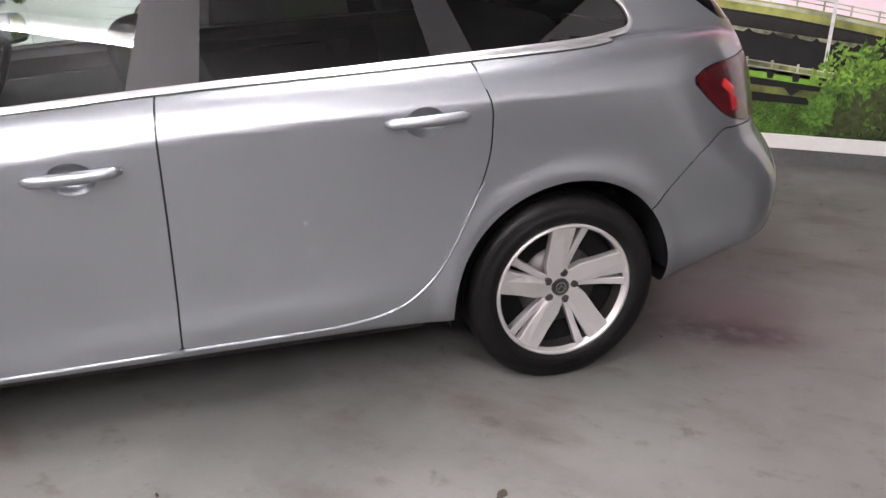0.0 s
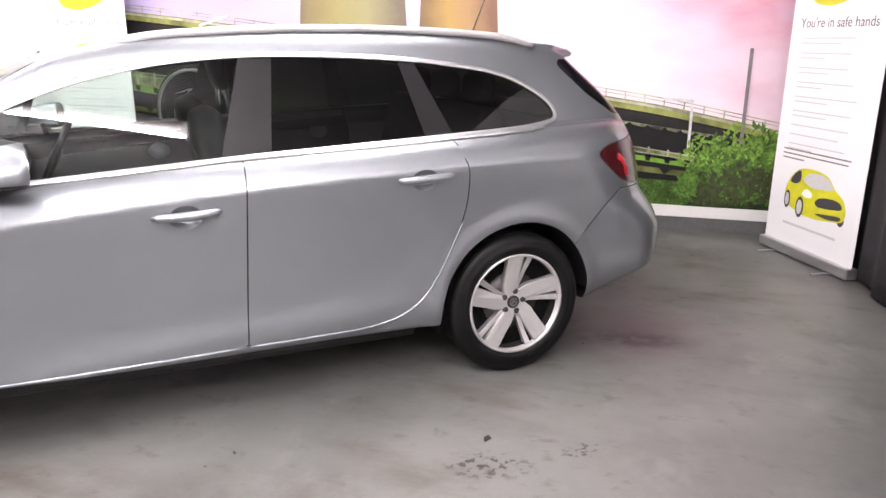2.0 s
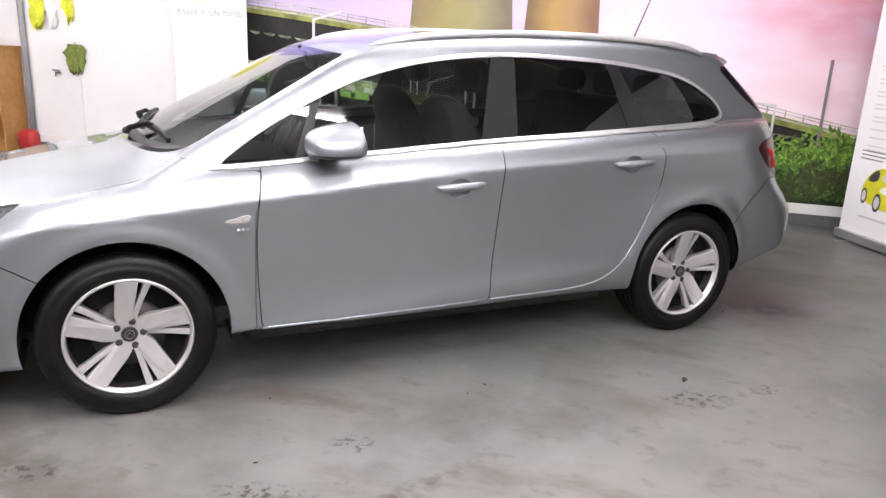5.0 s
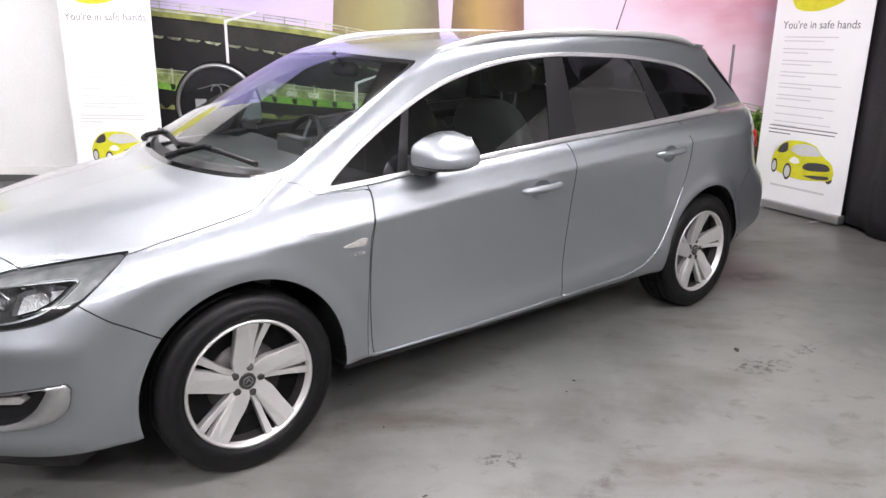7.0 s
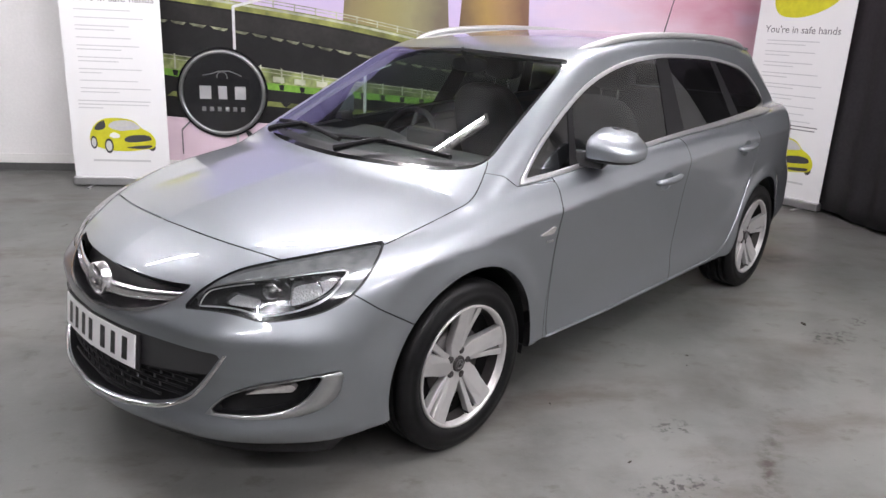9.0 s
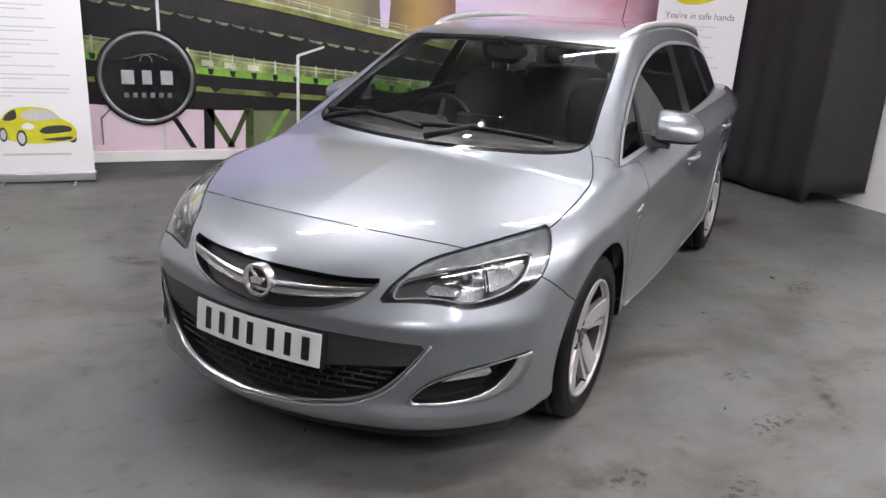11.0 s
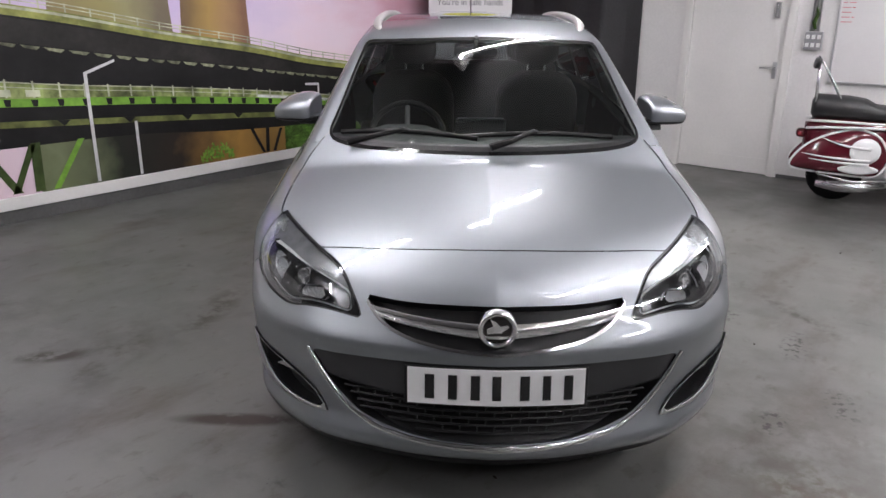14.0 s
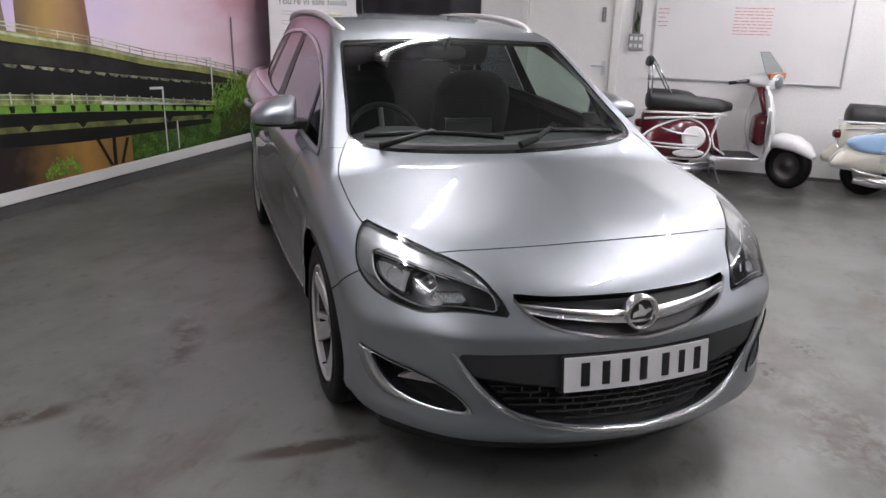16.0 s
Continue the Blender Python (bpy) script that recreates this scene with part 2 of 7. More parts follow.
# ---- the room ----
def floor_paint():
    """Worn grey floor paint: soft blotches, brown tyre dirt, dark scuffs, small spots and painted scooter shade."""
    m = bpy.data.materials.new("grey_floor_paint")
    m.use_nodes = True
    t = m.node_tree
    b = t.nodes["Principled BSDF"]
    co = t.nodes.new("ShaderNodeTexCoord").outputs["Object"]

    def noise_mask(scale, low, high, detail=5, stretch=(1, 1, 1), warp=0.0):
        mp, n, r = t.nodes.new("ShaderNodeMapping"), t.nodes.new("ShaderNodeTexNoise"), t.nodes.new("ShaderNodeMapRange")
        mp.inputs["Scale"].default_value = stretch
        mp.inputs["Rotation"].default_value = (0, 0, warp)
        n.inputs["Scale"].default_value, n.inputs["Detail"].default_value, n.inputs["Roughness"].default_value = scale, detail, 0.62
        r.interpolation_type = "SMOOTHSTEP"
        r.inputs["From Min"].default_value, r.inputs["From Max"].default_value = low, high
        t.links.new(co, mp.inputs["Vector"]), t.links.new(mp.outputs[0], n.inputs["Vector"]), t.links.new(n.outputs["Fac"], r.inputs["Value"])
        return r.outputs["Result"]

    def blend(a, col, mask, amount):
        mul, mix = t.nodes.new("ShaderNodeMath"), t.nodes.new("ShaderNodeMix")
        mul.operation, mul.inputs[1].default_value = "MULTIPLY", amount
        mix.data_type = "RGBA"
        t.links.new(mask, mul.inputs[0]), t.links.new(mul.outputs[0], mix.inputs[0])
        if a is None:
            mix.inputs[6].default_value = (*FLOOR_BASE, 1)
        else:
            t.links.new(a, mix.inputs[6])
        mix.inputs[7].default_value = (*col, 1)
        return mix.outputs[2]
    c = blend(None, (0.175, 0.172, 0.162), noise_mask(0.55, 0.32, 0.70, 4), 0.9)
    c = blend(c, (0.080, 0.079, 0.073), noise_mask(1.6, 0.46, 0.74, 7), 0.75)
    c = blend(c, (0.075, 0.058, 0.046), noise_mask(1.1, 0.50, 0.74, 8, (1, 2.6, 1), 0.5), 0.8)
    c = blend(c, (0.040, 0.038, 0.034), noise_mask(4.2, 0.62, 0.77, 9, (1.5, 1, 1), 1.1), 0.8)
    c = blend(c, (0.030, 0.028, 0.026), noise_mask(17, 0.70, 0.76, 6), 0.8)
    c = blend(c, (0.20, 0.20, 0.19), noise_mask(60, 0.60, 0.72, 3), 0.25)
    c = blend(c, (0.072, 0.060, 0.047), noise_mask(6.5, 0.56, 0.70, 8, (1, 1.7, 1), 2.1), 0.55)
    c = blend(c, (0.185, 0.187, 0.178), noise_mask(2.7, 0.54, 0.70, 8, (1.3, 1, 1), 0.9), 0.5)
    c = blend(c, (0.035, 0.032, 0.029), noise_mask(38, 0.685, 0.735, 4, (1, 1.5, 1), 0.4), 0.7)

    def dirt_or_shade(x, y, rx, ry, turn, col, amount, scale, low, high):
        """One mark of dirt or painted shade with ragged edges, at a place on the floor."""
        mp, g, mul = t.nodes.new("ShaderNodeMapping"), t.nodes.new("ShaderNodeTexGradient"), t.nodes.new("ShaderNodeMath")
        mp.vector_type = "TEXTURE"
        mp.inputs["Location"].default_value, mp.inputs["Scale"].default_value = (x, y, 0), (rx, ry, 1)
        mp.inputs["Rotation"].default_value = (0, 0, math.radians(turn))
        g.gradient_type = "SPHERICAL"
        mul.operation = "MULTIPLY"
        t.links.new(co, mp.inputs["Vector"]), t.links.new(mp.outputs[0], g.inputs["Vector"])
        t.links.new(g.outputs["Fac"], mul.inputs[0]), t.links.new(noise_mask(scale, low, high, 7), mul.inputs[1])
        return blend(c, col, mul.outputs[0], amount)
    brown, black = (0.040, 0.031, 0.024), (0.028, 0.025, 0.022)
    # the (4.4, -1.0) mark is shade round the scooters, put into the colour
    for s in ((3.05, 1.62, 0.62, 0.46, 10, (0.082, 0.052, 0.056), 1.2, 3, 0.2, 0.6), (3.14, 1.53, 0.36, 0.14, 5, (0.022, 0.016, 0.015), 1.6, 9, 0.3, 0.6),
              # (0.15, -1.25) is grime, enlarged to paint down a floor lit too brightly
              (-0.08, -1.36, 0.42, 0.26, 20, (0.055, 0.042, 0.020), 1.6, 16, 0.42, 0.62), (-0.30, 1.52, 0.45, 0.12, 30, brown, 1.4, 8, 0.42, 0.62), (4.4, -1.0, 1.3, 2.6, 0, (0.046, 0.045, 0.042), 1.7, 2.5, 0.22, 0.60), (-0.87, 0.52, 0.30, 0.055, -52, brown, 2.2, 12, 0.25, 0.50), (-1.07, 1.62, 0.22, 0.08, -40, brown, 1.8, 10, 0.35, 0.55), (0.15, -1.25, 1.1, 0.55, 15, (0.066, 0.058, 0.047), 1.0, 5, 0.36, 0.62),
              (-0.85, 1.45, 0.50, 0.18, 40, brown, 1.2, 6, 0.40, 0.65), (1.9, -0.2, 0.9, 0.25, 25, (0.075, 0.068, 0.058), 1.0, 4, 0.35, 0.65), (1.62, -0.88, 0.45, 0.06, 55, brown, 1.2, 14, 0.40, 0.62)):
        c = dirt_or_shade(*s)
    for x, y, rx, ry, turn in ((2.66, 0.20, 0.20, 0.11, 15), (2.98, 0.39, 0.11, 0.06, 40), (1.38, -0.60, 0.11, 0.08, 0), (1.22, -0.98, 0.22, 0.08, 5), (0.73, -1.28, 0.18, 0.09, 20), (0.43, -1.09, 0.14, 0.07, 0)):
        c = dirt_or_shade(x, y, rx, ry, turn, black, 1.8, 30, 0.50, 0.61)
    t.links.new(c, b.inputs["Base Color"])
    r = t.nodes.new("ShaderNodeMapRange")
    r.inputs["To Min"].default_value, r.inputs["To Max"].default_value = 0.34, 0.48
    t.links.new(noise_mask(1.3, 0.3, 0.7, 3), r.inputs["Value"])
    t.links.new(r.outputs[0], b.inputs["Roughness"])
    bump = t.nodes.new("ShaderNodeBump")
    bump.inputs["Strength"].default_value, bump.inputs["Distance"].default_value = 0.12, 0.003
    t.links.new(noise_mask(30, 0.2, 0.8, 6), bump.inputs["Height"])
    t.links.new(bump.outputs[0], b.inputs["Normal"])
    return m


FLOOR_BASE = (0.126, 0.131, 0.124)
FLOOR = floor_paint()


def sky_print():
    """The printed sky: pale at the skyline, pink and lilac above, red at one end."""
    m = bpy.data.materials.new("printed_sky")
    m.use_nodes = True
    t = m.node_tree
    b = t.nodes["Principled BSDF"]
    b.inputs["Roughness"].default_value = 0.45
    sep = t.nodes.new("ShaderNodeSeparateXYZ")
    co = t.nodes.new("ShaderNodeTexCoord").outputs["Object"]
    t.links.new(co, sep.inputs[0])
    n = t.nodes.new("ShaderNodeTexNoise")
    n.inputs["Scale"].default_value, n.inputs["Detail"].default_value = 1.3, 5
    mp = t.nodes.new("ShaderNodeMapping")
    mp.inputs["Scale"].default_value = (1, 1, 2.6)
    t.links.new(co, mp.inputs[0]), t.links.new(mp.outputs[0], n.inputs["Vector"])

    def combine(kind, *args):
        q = t.nodes.new("ShaderNodeMath")
        q.operation = kind
        for i, a in enumerate(args):
            if isinstance(a, float):
                q.inputs[i].default_value = a
            else:
                t.links.new(a, q.inputs[i])
        return q.outputs[0]

    def ramp(value, stops):
        r = t.nodes.new("ShaderNodeValToRGB")
        e = r.color_ramp.elements
        while len(e) < len(stops):
            e.new(0.5)
        for el, (p, c) in zip(e, stops):
            el.position, el.color = p, (*c, 1)
        t.links.new(value, r.inputs[0])
        return r.outputs[0]
    wave = combine("MULTIPLY_ADD", n.outputs["Fac"], 0.5, -0.25)
    high = combine("ADD", combine("MULTIPLY_ADD", sep.outputs["Z"], 0.7, -0.55), combine("MULTIPLY", wave, 0.8))
    along = combine("ADD", combine("MULTIPLY_ADD", sep.outputs["X"], 0.2, 0.1), wave)
    low = ramp(along, [(0.0, (0.70, 0.55, 0.62)), (0.35, (0.66, 0.53, 0.67)), (0.6, (0.82, 0.71, 0.78)), (0.85, (0.80, 0.66, 0.72)), (1.0, (0.72, 0.54, 0.63))])
    top = ramp(along, [(0.0, (0.30, 0.27, 0.56)), (0.30, (0.36, 0.30, 0.60)), (0.50, (0.52, 0.42, 0.66)), (0.66, (0.68, 0.46, 0.60)), (0.80, (0.62, 0.28, 0.40)), (0.92, (0.55, 0.16, 0.24)), (1.0, (0.58, 0.34, 0.46))])
    mix = t.nodes.new("ShaderNodeMix")
    mix.data_type = "RGBA"
    t.links.new(high, mix.inputs[0]), t.links.new(low, mix.inputs[6]), t.links.new(top, mix.inputs[7])
    t.links.new(mix.outputs[2], b.inputs["Base Color"])
    return m


SKY_PRINT = sky_print()
ink = lambda name, c, **k: material(name, c, 0.6, **{"ior": 1.33, "grain": 0.15, "grain_size": 25, "blotch": 0.3, "blotch_size": 3, **k})
P_DARK = ink("print_dark", (0.006, 0.0055, 0.006), blotch=0.5)
P_DECK = ink("print_deck", (0.015, 0.0135, 0.013), blotch=0.6)
P_LIME = ink("print_lime", (0.205, 0.215, 0.060), blotch=0.5, blotch_size=6)
P_OLIVE = ink("print_olive", (0.120, 0.135, 0.040), blotch=0.7, blotch_size=5)
P_FIELD = ink("print_field", (0.16, 0.19, 0.07), grain=0.5, grain_size=18, blotch=0.8, blotch_size=4)
P_LEG = ink("print_leg", (0.040, 0.062, 0.016), blotch=0.5)
P_GREEN = ink("print_green", (0.14, 0.29, 0.035), blotch=0.35)
P_RAIL = ink("print_rail", (0.36, 0.37, 0.28), grain=0.3, grain_size=12, blotch=0.5, blotch_size=4)
P_GLINT = ink("print_glint", (0.15, 0.16, 0.10), grain=0.5, blotch=0.8, blotch_size=7)


def tower_print(name, x0, x1, stops):
    """A printed tower: its colours run across it, with streaks."""
    m = bpy.data.materials.new(name)
    m.use_nodes = True
    t = m.node_tree
    b = t.nodes["Principled BSDF"]
    b.inputs["Roughness"].default_value, b.inputs["IOR"].default_value = 0.6, 1.33
    co = t.nodes.new("ShaderNodeTexCoord").outputs["Object"]
    sep, n, r, add, ramp = (t.nodes.new("ShaderNode" + k) for k in ("SeparateXYZ", "TexNoise", "MapRange", "Math", "ValToRGB"))
    n.inputs["Scale"].default_value, n.inputs["Detail"].default_value = 5, 6
    r.inputs["From Min"].default_value, r.inputs["From Max"].default_value = x0, x1
    add.operation, add.inputs[1].default_value = "MULTIPLY_ADD", 0.22
    e = ramp.color_ramp.elements
    while len(e) < len(stops):
        e.new(0.5)
    for el, (p, c) in zip(e, stops):
        el.position, el.color = p, (*c, 1)
    t.links.new(co, sep.inputs[0]), t.links.new(co, n.inputs["Vector"]), t.links.new(sep.outputs["X"], r.inputs["Value"])
    t.links.new(n.outputs["Fac"], add.inputs[0]), t.links.new(r.outputs[0], add.inputs[2])
    t.links.new(add.outputs[0], ramp.inputs[0]), t.links.new(ramp.outputs[0], b.inputs["Base Color"])
    return m


P_TOWER = tower_print("print_tower", 0.18, 1.21, [(0.0, (0.11, 0.09, 0.075)), (0.22, (0.22, 0.175, 0.085)), (0.5, (0.27, 0.235, 0.10)), (0.75, (0.27, 0.25, 0.13)), (1.0, (0.16, 0.13, 0.09))])
P_RUST = tower_print("print_rust_tower", 1.26, 1.97, [(0.0, (0.10, 0.065, 0.06)), (0.25, (0.20, 0.13, 0.06)), (0.5, (0.36, 0.235, 0.08)), (0.75, (0.34, 0.21, 0.10)), (1.0, (0.20, 0.11, 0.07))])
P_PIPE = tower_print("print_tank", -0.02, 2.30, [(0.0, (0.06, 0.075, 0.03)), (0.16, (0.15, 0.17, 0.095)), (0.28, (0.10, 0.115, 0.065)), (0.40, (0.014, 0.015, 0.012)), (0.60, (0.022, 0.016, 0.014)), (0.74, (0.15, 0.085, 0.03)), (0.88, (0.36, 0.20, 0.05)), (1.0, (0.24, 0.14, 0.04))])
P_BUSH = ink("print_bush", (0.045, 0.095, 0.014), grain=0.6, grain_size=60, blotch=0.6, blotch_size=9)
P_LEAF = ink("print_leaf", (0.065, 0.135, 0.020), grain=0.5, grain_size=60, blotch=0.4, blotch_size=9)
P_SHADE = ink("print_hedge_shade", (0.016, 0.030, 0.008), grain=0.6, grain_size=40, blotch=0.6, blotch_size=9)
P_BRIGHT = ink("print_bright_leaf", (0.14, 0.25, 0.035), grain=0.4, grain_size=40, blotch=0.4, blotch_size=9)
P_STALK = ink("print_stalk", (0.040, 0.050, 0.018), grain=0.4)
P_POST = ink("print_post", (0.55, 0.55, 0.56), blotch=0.1)
P_GREYPOST = ink("print_grey_post", (0.18, 0.16, 0.17), blotch=0.1)
YELLOW = material("printed_yellow", (0.62, 0.60, 0.03), 0.4, grain=0.03, blotch=0.1, blotch_size=12)
INK = material("printed_ink", (0.05, 0.05, 0.055), 0.5, grain=0.05)
HEAD_INK = material("printed_grey_ink", (0.16, 0.16, 0.165), 0.5, grain=0.05)
PALE_INK = material("printed_pale_ink", (0.57, 0.57, 0.58), 0.5, grain=0.05)
RED_INK = material("red_marker", (0.62, 0.22, 0.24), 0.5, grain=0.1)
ALU = material("brushed_aluminium", (0.62, 0.62, 0.63), 0.35, 0.9, grain=0.06, grain_size=120)
DARK_BASE = material("dark_skirting_paint", (0.10, 0.10, 0.10), 0.5, grain=0.1, blotch=0.2)


def structure(name, bm, mat, label):
    return tagged(part(name, bm, mat), label, "structure", kind="structure")


# south and west walls are out of view; their tones stand for dim light
UNLIT_WALL = material("unlit_wall_tone", (0.07, 0.07, 0.072), 0.6, grain=0.05, blotch=0.1, bump=0.2)
DIM_WALL = material("dim_wall_tone", (0.26, 0.26, 0.26), 0.6, grain=0.05, blotch=0.1, bump=0.2)
NORTH, EAST, PICTURE = 4.42, 5.085, 4.02
structure("floor", box(-8, EAST + 0.2, -8, NORTH + 0.2, -0.1, 0), FLOOR, "worn grey painted concrete floor with dirt and scuffs")
# unseen ceiling, its tone set for reflections in the glass and fill light
structure("ceiling", box(-8.2, EAST + 0.2, -8.2, NORTH + 0.2, 3.05, 3.15), CEILING, "plain dark ceiling out of view, with tube lights")
structure("wall_north", box(-8, EAST + 0.2, NORTH, NORTH + 0.2, 0, 3.05), WHITE_WALL, "white painted wall behind the picture wall")
DOOR0, DOOR1, DOOR_TOP = 0.235, 1.185, 2.06
structure("wall_east", box(EAST, EAST + 0.2, DOOR1, NORTH, 0, 3.05), WHITE_WALL, "white painted wall between door and curtain")
structure("wall_east_south", box(EAST, EAST + 0.2, -8, DOOR0, 0, 3.05), WHITE_WALL, "white painted wall behind the parked scooters")
structure("wall_east_lintel", box(EAST, EAST + 0.2, DOOR0, DOOR1, DOOR_TOP, 3.05), WHITE_WALL, "white painted wall above the door")
structure("wall_south", box(-8, EAST + 0.2, -8.2, -8, 0, 3.05), DIM_WALL, "plain unseen wall at the far end, toned down as dimly lit")
structure("wall_west", box(-8.2, -8, -8.2, NORTH + 0.2, 0, 3.05), UNLIT_WALL, "plain unseen side wall, darkened as if unlit")
structure("baseboard", box(EAST - 0.006, EAST - 0.001, -7.9, DOOR0 - 0.06, 0.0, 0.035), DARK_BASE, "thin dark line along the wall foot")
structure("baseboard_north", box(-7.9, -1.5, NORTH - 0.012, NORTH - 0.001, 0.0, 0.07), DARK_BASE, "dark grey skirting along the white wall")
structure("trim_north", box(-7.9, -1.5, NORTH - 0.016, NORTH - 0.001, 0.072, 0.16, 0.003), WHITE_PAINT, "white wooden rail above the dark skirting")

# the picture wall: board, plinth and the flat printed shapes on it
P0, P1 = -1.62, 4.62
picture = structure("picture_wall", box(P0, P1, PICTURE, PICTURE + 0.05, 0.19, 3.05), SKY_PRINT, "large printed picture of viaducts, towers and pink sky")
structure("plinth", box(P0, P1, PICTURE - 0.022, PICTURE + 0.05, 0.10, 0.19, 0.004), WHITE_PAINT, "white wooden board under the printed picture")
structure("plinth_base", box(P0, P1, PICTURE - 0.005, PICTURE + 0.05, 0.0, 0.10), DARK_BASE, "dark grey recess under the white board")


def printed(name, pts, mat, layer, label=""):
    """A flat printed shape on the picture wall, from (x, z) corners."""
    bm = bmesh.new()
    y0 = PICTURE - 0.0015 * layer
    f = bm.faces.new([bm.verts.new((x, y0, z)) for x, z in pts])
    got = bmesh.ops.extrude_face_region(bm, geom=[f])["geom"]
    for v in got:
        if isinstance(v, bmesh.types.BMVert):
            v.co.y = y0 + 0.0012
    bmesh.ops.triangulate(bm, faces=[q for q in bm.faces if len(q.verts) > 4])
    bmesh.ops.recalc_face_normals(bm, faces=bm.faces)
    return part(name, bm, mat, picture, label)


deck_top = spline((-1.7, 1.705), (-0.8, 1.615), (0.19, 1.49), (1.14, 1.325), (2.02, 1.19), (2.63, 1.07), (3.25, 0.98), (4.2, 0.80), (4.7, 0.71))
glint_z = spline((-1.7, 1.455), (-0.8, 1.36), (0.1, 1.225), (0.82, 1.12), (1.66, 1.015), (2.21, 0.94), (3.68, 0.75), (4.7, 0.63))
rail_z = spline((-1.7, 1.17), (-0.8, 1.08), (0.3, 0.95), (1.06, 0.88), (2.18, 0.76), (3.51, 0.59), (4.7, 0.44))
green_z = spline((-1.7, 1.06), (-0.57, 0.925), (1.03, 0.808), (2.2, 0.70), (3.5, 0.56), (4.7, 0.43))
beam_z = spline((-1.7, 0.85), (-0.51, 0.752), (1.02, 0.652), (3.54, 0.465), (4.7, 0.38))
under_line = spline((-1.7, 0.61), (-0.62, 0.55), (1.01, 0.51), (1.37, 0.475), (3.53, 0.38), (4.7, 0.33))


def strip(name, upper, lower, mat, layer, x0=P0, x1=P1, label=""):
    xs = [x0 + (x1 - x0) * i / 40 for i in range(41)]
    return printed(name, [(x, float(upper(x))) for x in xs] + [(x, float(lower(x))) for x in reversed(xs)], mat, layer, label)


def tower(x0, x1, waist, mat, layer):
    xs = []
    for i in range(13):
        z = 0.9 + 2.1 * i / 12
        xs.append((z, waist * math.sin(min(1, max(0, (z - 1.1) / 1.9)) * math.pi / 2)))
    printed("printed_tower", [(x0 + d, z) for z, d in xs] + [(x1 - d, z) for z, d in reversed(xs)], mat, layer, "printed cooling tower")


tower(0.18, 1.21, 0.09, P_TOWER, 1)
tower(1.26, 1.97, 0.07, P_RUST, 1)
strip("printed_deck", lambda x: deck_top(x) - 0.02, under_line, P_DARK, 2, label="printed dark viaduct")
strip("printed_underside", lambda x: deck_top(x) - 0.09, lambda x: glint_z(x) + 0.02, P_DECK, 3)
strip("printed_parapet", deck_top, lambda x: deck_top(x) - 0.075, P_LIME, 4, label="printed sunlit parapet")
strip("printed_parapet_edge", lambda x: deck_top(x) - 0.01, lambda x: deck_top(x) - 0.03, P_RAIL, 5)
strip("printed_rail", lambda x: deck_top(x) + 0.060, lambda x: deck_top(x) + 0.052, P_RAIL, 4)
strip("printed_rail", lambda x: deck_top(x) + 0.034, lambda x: deck_top(x) + 0.027, P_RAIL, 4)
strip("printed_far_field", rail_z, green_z, P_FIELD, 3, x1=3.55)
strip("printed_green_deck", green_z, lambda x: green_z(x) - 0.060, P_GREEN, 4, x1=3.55, label="printed green painted deck")
strip("printed_beam", beam_z, lambda x: beam_z(x) - 0.045, P_OLIVE, 3, x1=3.55)
strip("printed_rail", lambda x: rail_z(x) + 0.006, lambda x: rail_z(x) - 0.002, P_RAIL, 5, x1=3.55)
strip("printed_rail", lambda x: rail_z(x) - 0.028, lambda x: rail_z(x) - 0.034, P_RAIL, 5, x1=3.55)
strip("printed_barrier", lambda x: rail_z(x) - 0.036, lambda x: rail_z(x) - 0.060, P_POST, 4, 2.0, 3.42, "printed white road barrier")
x = P0 + 0.05
while x < P1 - 0.3:
    w = 0.14 + 0.02 * math.sin(x * 5)
    z = float(glint_z(x))
    printed("printed_girder", [(x, z + 0.012), (x + w * 0.98, float(glint_z(x + w * 0.98)) + 0.012), (x + w * 0.78, float(glint_z(x + w * 0.78)) - 0.014), (x + w * 0.20, z - 0.012)], P_GLINT, 4)
    x += w * (1.15 if x < 2 else 0.95)
x = P0 + 0.1
while x < 4.4:
    z = float(deck_top(x))
    printed("printed_rail_post", [(x, z), (x, z + 0.062), (x + 0.011, z + 0.061), (x + 0.011, z)], P_RAIL, 5)
    if x < 3.5:
        z = float(green_z(x))
        top = float(rail_z(x))
        printed("printed_rail_post", [(x + 0.06, z), (x + 0.06, top + 0.012), (x + 0.074, top + 0.012), (x + 0.074, z)], P_RAIL, 6)
        printed("printed_bracket", [(x + 0.04, z - 0.01), (x + 0.09, z - 0.014), (x + 0.083, z - 0.062), (x + 0.05, z - 0.06)], P_DARK, 6)
    x += 0.185 if x < 1.5 else 0.15
x = -1.4
while x < 3.3:
    z = float(beam_z(x))
    printed("printed_strut", [(x, z + 0.002), (x + 0.10, z - 0.008), (x + 0.05, z - 0.048)], P_DARK, 5)
    x += 0.52
for x0, mat, name in ((-0.42, P_RAIL, "printed_sign"), (-0.23, P_RAIL, "printed_sign"), (-0.03, P_RAIL, "printed_sign")):
    z = float(green_z(x0))
    printed(name, [(x0, z + 0.012), (x0, z + 0.062), (x0 + 0.10, z + 0.055), (x0 + 0.10, z + 0.006)], mat, 7)
